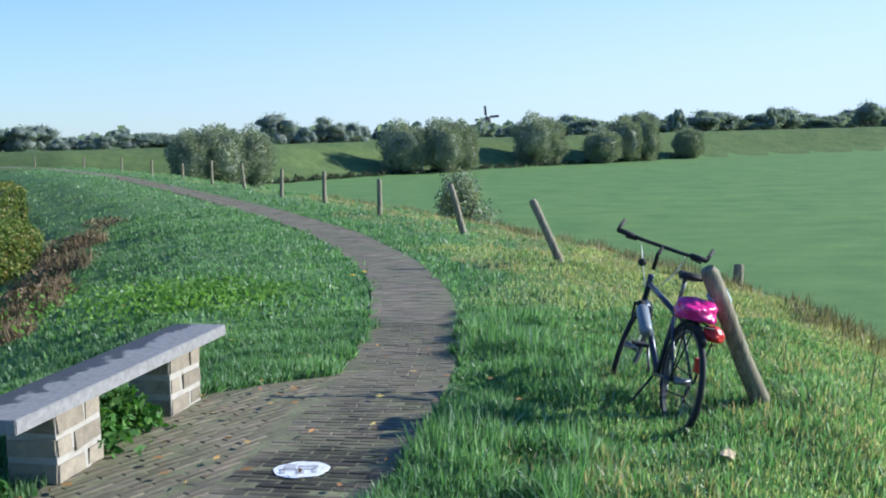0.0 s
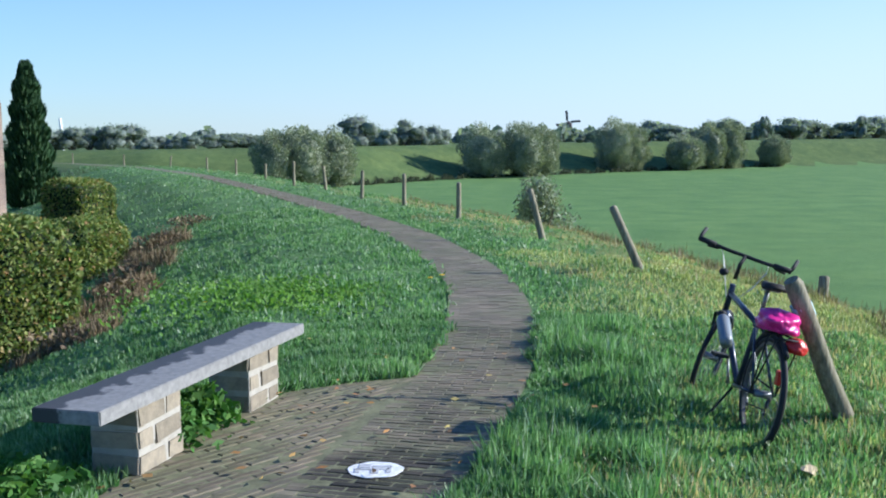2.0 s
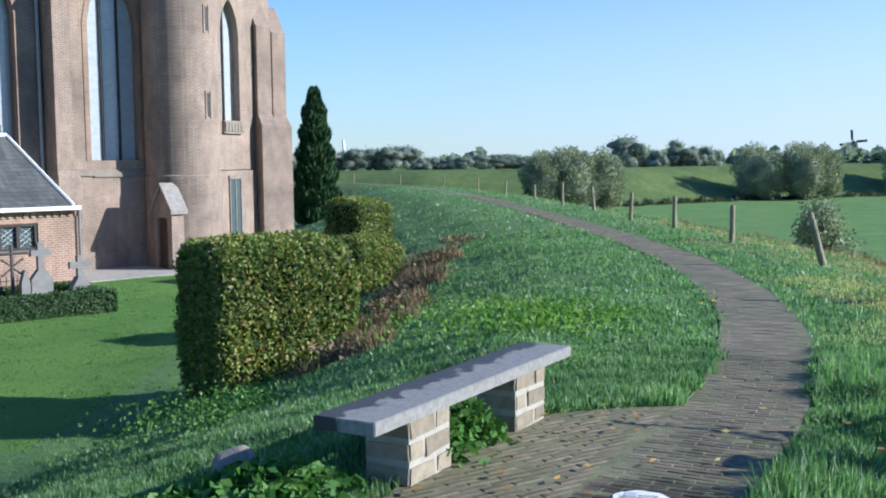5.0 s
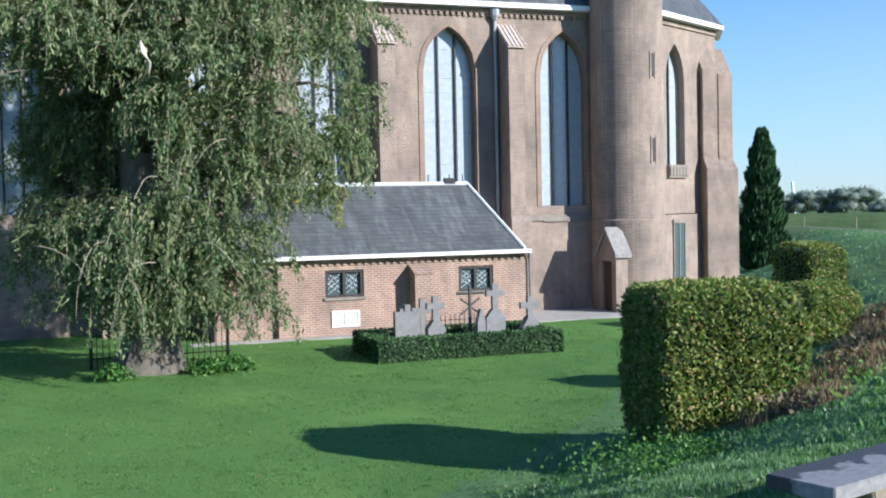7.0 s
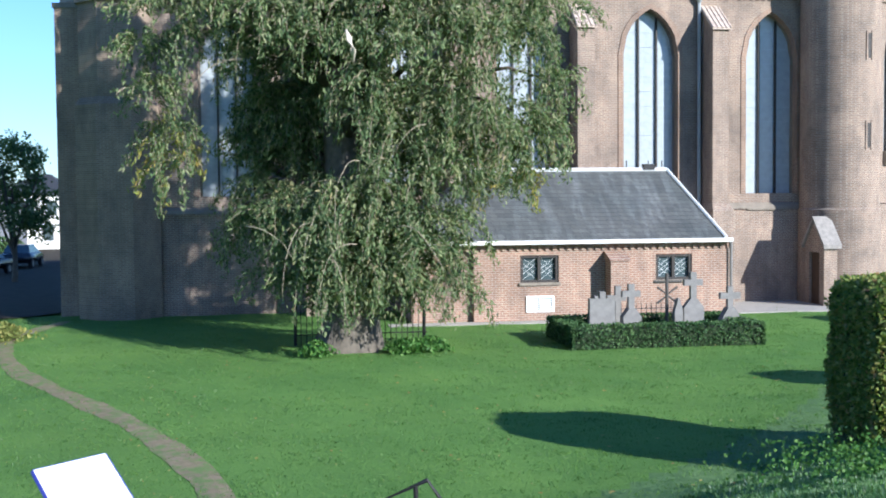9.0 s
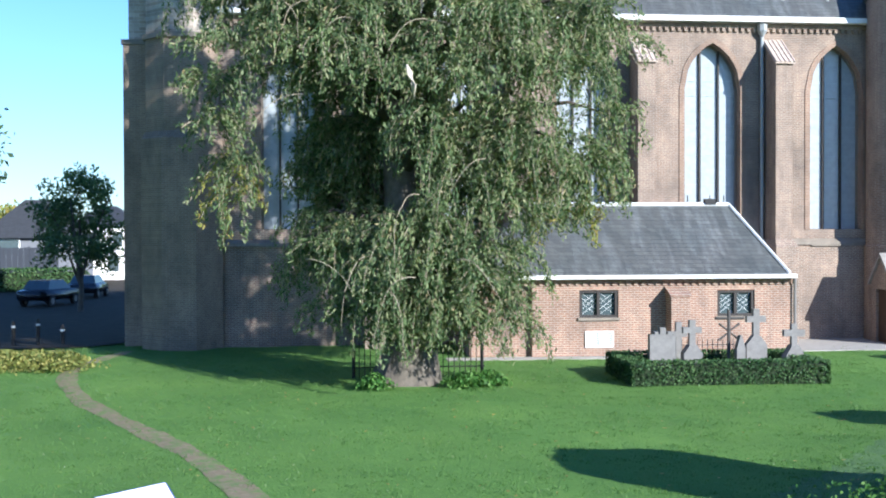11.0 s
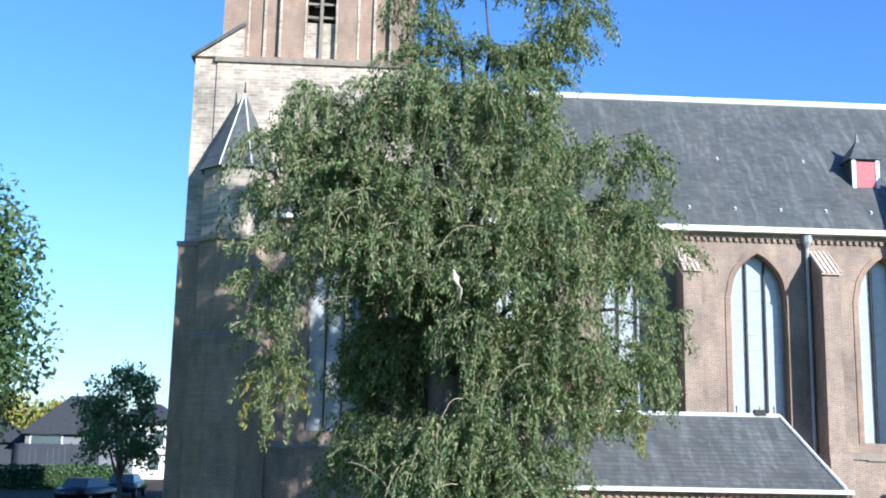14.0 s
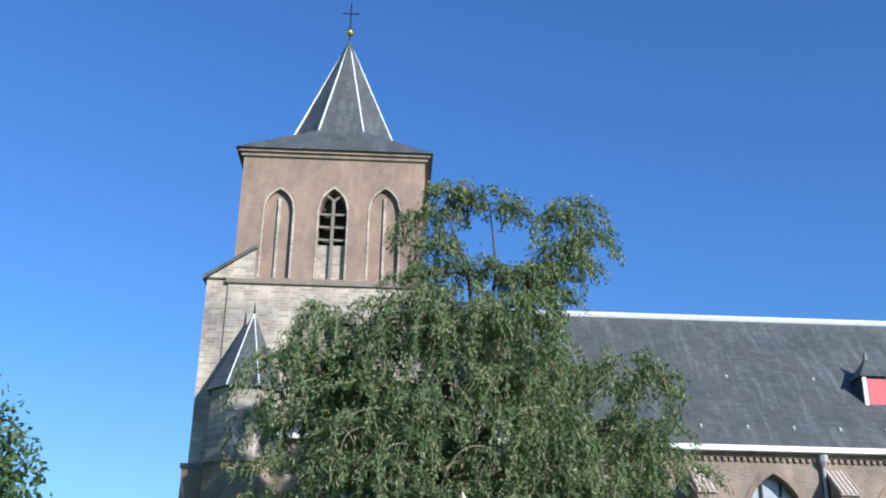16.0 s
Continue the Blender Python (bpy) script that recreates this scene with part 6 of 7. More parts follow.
def mop(x, z, y, w, length, dense=1.0, limb=True, turning=0.0):
    """A drooping head of twigs at the end of an arching bough."""
    c = placed(x, z, y)
    if limb:
        z0 = min(8.5, max(3.0, c[2] - 1.0))
        a, b = np.array([0.1 * c[0], 0.1 * c[1], z0]), c.copy()
        mid = (a + b) / 2 + np.array([0, 0, 0.7])
        boughs.append([a, a * 0.4 + mid * 0.6, mid, mid * 0.45 + b * 0.55 + np.array([0, 0, 0.25]), b])
    for _ in range(int((30 * w * w + 9) * dense)):
        a, q = r.uniform(0, 2 * math.pi), r.random() ** 0.62
        p = c + np.array([q * w * math.cos(a), q * w * math.sin(a), 0.4 * w * (1 - q * q) + r.normal(0, 0.07)])
        out = np.array([math.cos(a) * q, math.sin(a) * q, 0.35]) * 0.55 + r.normal(0, 0.12, 3)
        ln = length * (0.4 + 0.7 * r.random())
        strand(p, out, ln, yellow if r.random() < turning else leafs)


# the outer crown: uneven mops over the whole outline, bulging towards the viewer's side
for gx in np.arange(-4.95, 5.6, 0.92):
    top = float(np.interp(gx, TOP_X, TOP_Z))
    end = float(np.interp(gx, END_X, END_Z))
    gz_ = top - 0.35
    while gz_ > end + 1.0:
        x, z = gx + r.normal(0, 0.24), gz_ + r.normal(0, 0.22)
        bulge = math.sqrt(max(0.0, 1 - ((x - 0.3) / 6.8) ** 2))
        y = -2.7 * bulge * (0.55 + 0.45 * math.sin(math.pi * min(1.0, max(0.0, (13.8 - z) / 11)))) + r.normal(0, 0.35)
        shaded = -3.0 < x < -0.5 and 3.3 < z < 9.0
        if shaded:
            y = r.uniform(0.2, 1.6)
        if r.random() < 0.93:
            mop(x, min(z, float(np.interp(x, TOP_X, TOP_Z)) - 0.2), y, r.uniform(0.5, 0.74), r.uniform(0.9, 2.2), 1.7 if shaded else 1.0, r.random() < 0.45)
        gz_ -= r.uniform(0.85, 1.35)
# the side away from the viewer
for k in range(60):
    x = r.uniform(-4.6, 5.2) if k < 40 else r.uniform(-2.9, 0.2)
    top, end = float(np.interp(x, TOP_X, TOP_Z)), float(np.interp(x, END_X, END_Z))
    if -4.3 < x < -2.6:
        end = 8.6
    z = r.uniform(max(3.5, end + 1.0), top - 0.4)
    mop(x, z, r.uniform(0.6, 2.6), r.uniform(0.55, 0.85), r.uniform(1.0, 2.2), 1.2, False)
# thin low branches that reach out over the lawn
for k in range(9):
    mop(-3.0 + 0.28 * k + r.normal(0, 0.1), 3.0 + 0.12 * k + r.normal(0, 0.5), r.uniform(-1.2, 0.4), 0.5, 1.6, 0.9)
# full skirts that hang before the trunk
for k in range(16):
    mop(-0.9 + 0.25 * k + r.normal(0, 0.1), 2.2 + 2.6 * r.random(), r.uniform(-2.3, -1.1), 0.5, r.uniform(1.2, 2.2), 1.1, False)
# the lowest curtain, almost down to the lawn
for k in range(9):
    mop(-0.5 + 0.27 * k + r.normal(0, 0.08), 1.6 + 1.0 * r.random(), r.uniform(-2.0, -1.2), 0.42, r.uniform(0.9, 1.4), 1.1, False)
# long single trails at the outer curtain
for x in (3.9, 4.05, 5.05, 5.15, -4.7, -4.2):
    mop(x, 5.9, -0.6, 0.16, 3.2, 0.8, False, 0.3)
# tips that turn yellow low in the outer curtain
for x, z in ((-4.6, 5.5), (-4.2, 5.1), (4.4, 4.6)):
    mop(x, z, -0.8, 0.35, 1.4, 0.6, False, 0.5)
# the loose leader above the crown
for x, z, w, ln in ((-1.0, 16.0, 0.55, 1.5), (-0.5, 16.75, 0.45, 1.0), (0.4, 16.8, 0.55, 1.0), (1.15, 16.3, 0.42, 0.9), (-0.8, 15.1, 0.45, 1.1), (2.75, 16.2, 0.36, 1.2),
                    (3.2, 16.5, 0.36, 1.3), (3.65, 15.5, 0.42, 1.4), (3.0, 14.8, 0.45, 1.2), (2.3, 14.2, 0.55, 0.9), (-0.4, 14.4, 0.4, 0.7),
                    (1.5, 14.3, 0.55, 1.0), (2.1, 14.5, 0.5, 1.1), (0.6, 14.4, 0.55, 1.0), (-1.4, 14.1, 0.55, 1.0), (2.6, 15.2, 0.36, 1.0), (2.2, 13.7, 0.6, 1.0)):
    mop(x, z, r.uniform(-0.3, 0.3), w, ln * 1.1, 1.5, False)
for x, z in ((-0.6, 16.4), (0.7, 16.5), (3.2, 16.2), (2.6, 14.6)):
    b = placed(x, z, 0.0)
    fork = np.array([0.5 + 0.25 * x, 0.1, 13.0])
    boughs.append([np.array([0.2, 0, 7.8]), np.array([0.3, 0.1, 10.5]), fork, (fork + b) / 2 + np.array([0.25 if x < 1 else -0.2, 0, -0.1]), b])
# bare pale sprays over the front of the crown
for _ in range(24):
    x = r.uniform(-5.2, 5.6)
    top, end = float(np.interp(x, TOP_X, TOP_Z)), float(np.interp(x, END_X, END_Z))
    z = r.uniform(end + 1.2, top - 1.2)
    p = placed(x, z, -3.0 * math.sqrt(max(0.05, 1 - ((x - 0.3) / 6.8) ** 2)) - 0.3)
    out = np.array([r.normal(0, 0.5), -0.25, r.uniform(0.0, 0.35)])
    pts = [p]
    for s in range(r.integers(7, 15)):
        out = out * 0.88 + np.array([r.normal(0, 0.05), r.normal(0, 0.03), -0.11])
        pts.append(pts[-1] + unit(out) * 0.15)
    bare.append(pts)
bm = bmesh.new()
for pts in boughs:
    tube(bm, pts, [0.17, 0.12, 0.08, 0.045, 0.015], 6)
tagged(part("branchwork", bm, M_LIMB, tree, "spreading limbs", True), kind="stuff")
bm = bmesh.new()
for pts in bare:
    tube(bm, pts, list(np.linspace(0.014, 0.004, len(pts))), 5)
tagged(part("bare_sprays", bm, M_TWIG, tree, "pale leafless sprays", True), kind="stuff")
# the broken pale stub
bm = bmesh.new()
tube(bm, [(-0.22, -4.0, 7.88), (-0.15, -4.05, 7.65), (-0.07, -4.07, 7.4), (-0.05, -3.9, 7.1)], [0.02, 0.075, 0.07, 0.03], 8)
part("broken_stub", bm, plain("bare split wood", (0.55, 0.48, 0.40), 0.8, 0.2, 8), tree, "pale broken branch stub", True)
tagged(make_crown("crown", np.concatenate(leafs), M_LEAF_TREE, tree, "trailing grey-green leaves"), kind="stuff")
tagged(make_crown("turning_leaves", np.concatenate(yellow), M_LEAF_YELLOW, tree, "yellowed hanging tips"), kind="stuff")
bm_tris = []
for pts in twigs:
    a, b = pts[:-1], pts[1:]
    s = unit(np.cross(b - a, r.normal(size=(1, 3)))) * 0.008
    bm_tris.append(np.stack([a - s, a + s, b + s, b - s], 1))
    s2 = unit(np.cross(b - a, s)) * 0.008
    bm_tris.append(np.stack([a - s2, a + s2, b + s2, b - s2], 1))
tagged(link_mesh("twig_mass", soup("twig_mass", np.concatenate(bm_tris)), M_TWIG, tree, "pale hanging twigs"), kind="stuff")
# undergrowth at the foot of the trunk
r = np.random.default_rng(5)


def herb(name, x, y, radius, h, n, mat, label, size=0.09, category="plant"):
    z = gz(x, y)
    p = np.stack([r.normal(0, radius * 0.5, n), r.normal(0, radius * 0.5, n), r.uniform(0.02, 1, n) ** 0.7], 1)
    p[:, 2] *= h * np.clip(1.2 - np.hypot(p[:, 0], p[:, 1]) / radius * 0.6, 0.15, 1)
    o = thing(name, pose(x, y, z), label, category)
    tagged(make_crown("leaves", leaves(p, r.normal(size=(n, 3)) + np.array([0, 0, 0.3]), size, size * 0.6, r), mat, o), kind="stuff")
    return o


for u, n, rad in ((0.9, 27.4, 0.4), (3.3, 27.5, 0.55), (3.9, 27.7, 0.45)):
    p = CH @ Vector((u, n, 0))
    herb("undergrowth", p.x, p.y, rad, 0.42, 450, M_LEAF_NETTLE, "green ground ivy at the tree's foot", 0.12)
herb("nettles", -2.413, 4.753, 0.42, 0.30, 1500, M_LEAF_NETTLE, "leafy weeds beside the bench pier", 0.075)
herb("nettles", -2.745, 4.603, 0.4, 0.22, 1200, M_LEAF_NETTLE, "leafy weeds in the grass near the bench", 0.07)
for x, y in ((-1.86, 5.75), (-1.78, 6.1), (-1.95, 5.95)):
    herb("bench_weeds", x, y, 0.2, 0.3, 420, M_LEAF_NETTLE, "tufts of fresh weeds under the bench slab", 0.07)
for x, y, rad in ((-5.547, 13.422, 0.5), (-5.852, 16.635, 0.5), (-6.487, 18.64, 0.5), (-7.142, 22.451, 0.6), (-7.401, 25.259, 0.6)):
    herb("dry_scrub", x, y, rad * 1.2, 0.26, 260, M_LEAF_DRY, "low brown dried scrub beside the hedge", 0.09)
herb("clover_patch", -2.3, 11.6, 1.7, 0.12, 3200, M_LEAF_CLOVER, "bright broad-leaved weeds among the grass", 0.06)
herb("ivy_patch", -5.586, 10.607, 1.3, 0.13, 2600, M_LEAF_NETTLE, "broad-leaved weeds on the dike slope", 0.06)

# ---- trees and bushes farther off ----
def bushy(name, az, dist, width, height, mat, n, leaf, label, category, seed, lobes=9, trunk_h=0.12, z0=None, group="", tall=1.0, droop=0.0, dome=False, clump=1.0, soft=False, low=0.3, girth=0.045):
    """A tree of several uneven clumps on a short trunk."""
    r = np.random.default_rng(seed)
    x, y = -dist * math.sin(radians(az)), dist * math.cos(radians(az))
    z = gz(x, y) if z0 is None else z0
    t = thing(name, pose(x, y, z, 0, 0, az), label, category, group)
    bm = bmesh.new()
    tr = max(0.08, width * girth)
    tube(bm, [(0, 0, -0.3), (0.05 * width * 0.2, 0, height * trunk_h), (0, 0, height * 0.55)], [tr * 1.4, tr, tr * 0.4], 8)
    for k in range(5):
        a = 2 * math.pi * k / 5 + seed
        tube(bm, [(0, 0, height * (trunk_h + 0.05)), (width * 0.14 * math.cos(a), width * 0.14 * math.sin(a), height * 0.5), (width * 0.27 * math.cos(a), width * 0.27 * math.sin(a), height * 0.72)], [tr * 0.6, tr * 0.4, tr * 0.1], 5)
    part("trunk", bm, M_BARK, t)
    if dome:
        bm = bmesh.new()
        bmesh.ops.create_icosphere(bm, subdivisions=3, radius=1)
        for v in bm.verts:
            q = v.co
            k = 0.86 + 0.22 * noise.noise(q * 2.2 + Vector((seed, 0, 0))) + 0.12 * noise.noise(q * 5 + Vector((seed, 3, 0)))
            v.co = Vector((q.x * width * 0.46 * k, q.y * width * 0.46 * k, height * (0.47 + 0.47 * q.z * k)))
        part("inner_foliage", bm, mat, t, "", True)
    qs, blobs = [], []
    if dome:
        d = unit(r.normal(size=(n, 3)))
        wob = 1 + 0.16 * np.sin(d[:, :1] * 5 + seed) * np.sin(d[:, 2:] * 6 + seed) + 0.1 * np.sin(d[:, 1:2] * 11 + seed)
        p = d * wob * r.uniform(0.8, 1.08, (n, 1)) * np.array([width * 0.5, width * 0.5, height * 0.5]) + np.array([0, 0, height * 0.5])
        p[:, 2] = np.maximum(p[:, 2], 0.05)
        qs.append(leaves(p, d + np.array([0, 0, 0.9]) + r.normal(0, 0.5, (n, 3)), leaf * 1.5, leaf * 0.55, r))
        lobes = 0
    for k in range(lobes):
        a = r.uniform(0, 2 * math.pi)
        rad = width * 0.5 * r.uniform(0.15, 0.62)
        c = np.array([rad * math.cos(a), rad * math.sin(a), height * r.uniform(low + trunk_h * 0.6, 0.8)])
        if k == 0:
            c = np.array([0, 0, height * 0.8])
        s = np.array([width * r.uniform(0.2, 0.3), width * r.uniform(0.2, 0.3), height * r.uniform(0.17, 0.25) * tall]) * clump
        m = n // lobes
        blobs.append((c, s))
        p = c + ball_points(m, r, 0.35) * s * (1 + 0.25 * np.sin(r.uniform(0, 6, (m, 1)) * 3))
        p[:, 2] = np.clip(p[:, 2], height * 0.03, height * 1.05)
        qs.append(leaves(p, r.normal(size=(m, 3)) + np.array([0, 0, 0.5 - droop]), leaf, leaf * 0.6, r))
    if soft:
        bm = bmesh.new()
        for c, s in blobs:
            made = bmesh.ops.create_icosphere(bm, subdivisions=2, radius=1)["verts"]
            for v in made:
                k = 0.68 + 0.5 * noise.noise(v.co * 3.1 + Vector((seed, c[0], c[2])))
                v.co = Vector((c[0] + v.co.x * s[0] * k, c[1] + v.co.y * s[1] * k, max(0.0, c[2] + v.co.z * s[2] * k)))
        part("inner_foliage", bm, mat, t, "", True)
    tagged(make_crown("crown", np.concatenate(qs), mat, t), kind="stuff")
    return t


W = "round grey-green pollard willow below the far dike"
for i, (az, d, w, h) in enumerate(((12.01, 100, 3.9, 5.0), (10.6, 101, 4.6, 5.6), (8.98, 103, 3.9, 5.2), (0.91, 124, 5.4, 5.7), (-1.21, 125, 5.2, 6.1), (-2.1, 126.5, 3.8, 5.6), (-6.06, 141, 5.4, 6.2), (-6.9, 142.5, 4.0, 5.8),
                                   (-9.6, 146, 4.6, 4.2), (-10.86, 151, 4.4, 5.9), (-11.87, 153, 3.8, 6.4), (-14.04, 160, 4.0, 4.1))):
    bushy("willow", az, d, w * 1.05, h, M_LEAF_WILLOW, 9500, 0.17, W, "tree", 100 + i, 10, 0.1, group="willows below the far dike", dome=True)
bushy("thorn_bush", -2.22, 36.5, 2.1, 3.0, M_LEAF_WILLOW, 3500, 0.13, "loose thorny bush at the dike's foot", "bush", 140, 9, 0.08)
# conical cypress beside the apse
r = np.random.default_rng(31)
CYP_D = 62
cx, cy = -CYP_D * math.sin(radians(24.18)), CYP_D * math.cos(radians(24.18))
cyp = thing("cypress", pose(cx, cy, gz(cx, cy)), "dark green conical cypress beside the church", "tree")
n = 9000
zz = r.uniform(0, 1, n) ** 1.25
hgt = 1.7 + CYP_D * math.tan(radians(3.9)) - gz(cx, cy)
rad = 1.42 * (1 - zz) ** 0.5 * (0.75 + 0.25 * np.minimum(1, zz * 8)) * (1 + 0.12 * np.sin(zz * 40))
ang = r.uniform(0, 2 * math.pi, n)
rr = rad * r.uniform(0.75, 1.05, n)
p = np.stack([rr * np.cos(ang), rr * np.sin(ang), zz * hgt], 1)
tagged(make_crown("crown", leaves(p, np.stack([np.cos(ang), np.sin(ang), np.full(n, 2.0)], 1), 0.38, 0.14, r), M_LEAF_DARK, cyp), kind="stuff")
bm = bmesh.new()
tube(bm, [(0, 0, -0.3), (0, 0, hgt * 0.8)], [0.2, 0.04], 7)
part("trunk", bm, M_BARK, cyp)

FAR = "distant tree behind the far dike, its colour paled for haze"
far_list = [(20.3, 330, 9, 9.5), (19.26, 340, 9, 10), (21.33, 345, 9, 9.6), (18.53, 300, 6, 6), (17.8, 310, 6, 6.4), (16.97, 300, 7, 6.6), (16.35, 290, 6, 6.3), (22.16, 330, 9, 9), (23.2, 330, 9, 8),
            (15.34, 420, 12, 7), (14.43, 420, 12, 7.4), (13.53, 420, 12, 7), (12.72, 420, 12, 6.8), (7.55, 300, 9.5, 11.2), (6.12, 280, 5, 7.2), (5.15, 300, 7, 10.5), (4.29, 300, 6, 8.2), (3.59, 310, 6, 8.6), (2.98, 320, 5, 7.5), (6.73, 310, 5, 7),
            (1.57, 330, 6, 6.2), (-4.29, 360, 5, 6), (-5, 350, 7, 7.2), (-5.7, 360, 6, 6.8)]
for k in range(18):
    az = -6.7 - k * 1.01
    far_list.append((az, 520 + 30 * math.sin(k * 2.1), 15, 10.2 + 2.2 * math.sin(k * 1.7)))
far_list += [(-13.62, 420, 5, 12), (-13.2, 425, 4, 10.5), (-18.12, 430, 4.5, 12.3), (-22.62, 400, 9, 12.5), (-23.87, 410, 9, 11.5), (-25.11, 420, 10, 11), (-26.34, 420, 10, 11)]
for i, (az, d, w, h) in enumerate(far_list):
    bushy("distant_tree", az, d, w * 1.5, h, M_LEAF_HAZED, 2600, w * 0.06, FAR, "tree", 200 + i, 14, 0.04, z0=-3.0, soft=True, clump=0.85, group="trees on the horizon")
# long hedge line that closes the horizon
r = np.random.default_rng(44)
n = 30000
az = r.uniform(-40, 95, n)
dd = 640 + r.normal(0, 12, n)
hh = (3.3 + 1.6 * np.sin(az * 1.3) + 1.3 * np.sin(az * 3.7 + 1) + 0.8 * np.sin(az * 9.1)) * r.uniform(0, 1.25, n) ** 0.8 + 0.0
a = np.radians(az)
p = np.stack([-dd * np.sin(a), dd * np.cos(a), -1.8 + np.abs(hh) * 1.35], 1)
tagged(link_mesh("distant_woods", soup("distant_woods", leaves(p, r.normal(size=(n, 3)), 4.2, 3.0, r)), M_LEAF_HAZED), "line of distant woods along the horizon, colour paled for haze", "woods", kind="stuff")

# ---- windmill far off ----
MD, MAZ = 800, -3.53
mx, my = -MD * math.sin(radians(MAZ)), MD * math.cos(radians(MAZ))
mill = thing("windmill", pose(mx, my, -1.8, 0, 0, MAZ), "far dark windmill with four sails", "windmill")
M_MILL = plain("dark mill boards", (0.06, 0.058, 0.06), 0.85, 0.2, 0.5)
bm = bmesh.new()
tube(bm, [(0, 0, 0), (0, 0, 11.5)], [5.0, 2.8], 8)
part("body", bm, M_MILL, mill)
bm = bmesh.new()
tube(bm, [(0, 0, 11.5), (0, 0, 13), (0, 0, 14.6)], [3.0, 2.5, 0.5], 8)
part("cap", bm, M_MILL, mill)
for k in range(4):
    a = radians(4 + 90 * k)
    bm = bmesh.new()
    dx, dz = math.cos(a), math.sin(a)
    q = lambda s, w: (dx * s - dz * w, -4.0, 13.0 + dz * s + dx * w)
    solid(bm, [q(0.4, -0.15), q(9, -0.15), q(9, 0.2), q(0.4, 0.2)], [(x, y - 0.3, z) for x, y, z in (q(0.4, -0.15), q(9, -0.15), q(9, 0.2), q(0.4, 0.2))])
    solid(bm, [q(2, 0.2), q(9, 0.2), q(9, 1.5), q(2, 1.5)], [(x, y - 0.15, z) for x, y, z in (q(2, 0.2), q(9, 0.2), q(9, 1.5), q(2, 1.5))])
    part("sail", bm, M_MILL, mill)

# pale wind turbine mast beyond the apse
bm = bmesh.new()
tx, ty = -380 * math.sin(radians(22.68)), 380 * math.cos(radians(22.68))
tube(bm, [(0.8, 0, 0), (0, 0, 11.2)], [0.5, 0.45], 8)
mast = tagged(part("mast", bm, M_WHITE), "pale leaning mast among distant trees", "mast")
mast.matrix_world = pose(tx, ty, -1.8, 0, 0, 23)

# ---- yard beyond the church tower: road, houses, car, bollards ----
def polar(az, d):
    return -d * math.sin(radians(az)), d * math.cos(radians(az))


M_ASPHALT = plain("dark asphalt", (0.06, 0.052, 0.04), 0.95, 0.25, 2, spec=0.1, bumps=0.3)
bm = bmesh.new()
bm.faces.new([bm.verts.new((*polar(az, d), LAWN + 0.05)) for az, d in ((66.5, 42), (70.5, 41), (73, 39.5), (78, 40), (95, 44), (95, 110), (66, 110), (64, 60))])
bmesh.ops.recalc_face_normals(bm, faces=bm.faces)
for f in bm.faces:
    if f.normal.z < 0:
        f.normal_flip()
tagged(part("road", bm, M_ASPHALT), "dark asphalt village road in shade", "road", kind="structure")
M_RENDER = plain("white rendered wall", (0.80, 0.79, 0.77), 0.85, 0.08, 2)
# timber and tiles are coloured darker to carry tree shade over the yard
M_GREYW = plain("timber darkened for shade", (0.03, 0.036, 0.048), 0.8, 0.15, 2)
M_ROOFT = plain("dark roof tiles deepened for shade", (0.035, 0.038, 0.043), 0.8, 0.25, 3, bumps=0.4)


def house(az, d, w, dep, h, rh, wall, turn, label, openings):
    x, y = polar(az, d)
    hs = thing("house", pose(x, y, LAWN, 0, 0, az + turn), label, "house", "houses beyond the church")
    bm = bmesh.new()
    box(bm, -w / 2, w / 2, 0, dep, -0.2, h)
    part("wall", bm, wall, hs)
    bm = bmesh.new()
    e = 0.45
    solid(bm, [(-w / 2 - e, -e, h - 0.15), (w / 2 + e, -e, h - 0.15), (w / 2 + e, dep + e, h - 0.15), (-w / 2 - e, dep + e, h - 0.15)],
          [(-w * 0.12, dep * 0.4, h + rh), (w * 0.12, dep * 0.4, h + rh), (w * 0.12, dep * 0.6, h + rh), (-w * 0.12, dep * 0.6, h + rh)])
    part("roof", bm, M_ROOFT, hs)
    for x0, x1, z0, z1 in openings:
        bm = bmesh.new()
        box(bm, x0, x1, -0.06, 0.02, z0, z1)
        wn_ = part("window", bm, M_PANE_DARK, hs)
        bm = bmesh.new()
        box(bm, x0 - 0.08, x1 + 0.08, -0.1, -0.061, z1, z1 + 0.1)
        box(bm, x0 - 0.08, x0, -0.1, -0.061, z0, z1)
        box(bm, x1, x1 + 0.08, -0.1, -0.061, z0, z1)
        part("window_frame", bm, M_WHITE, wn_)
    return hs


# this house's pale wall is greyed in its colour in place of shade
house(75.1, 88, 8.0, 10, 3.9, 2.9, plain("rendered wall greyed for shade", (0.15, 0.16, 0.18), 0.85, 0.12, 2), 0, "gabled house with walls and dark tiled roof darkened for shade", [(-3.6, -1.4, 2.6, 3.6)])
house(72.0, 98, 4.9, 12, 5.0, 1.6, M_RENDER, -6, "white rendered house catching the sun", [(-1.6, -0.9, 0.4, 2.3), (0.5, 1.3, 0.8, 2.2), (-1.2, -0.4, 3.0, 4.2), (0.8, 1.6, 3.0, 4.2)])
house(79.5, 90, 8, 12, 3.2, 2.2, M_GREYW, 10, "low grey house with dark roof", [(-2, -0.6, 1.0, 2.2)])


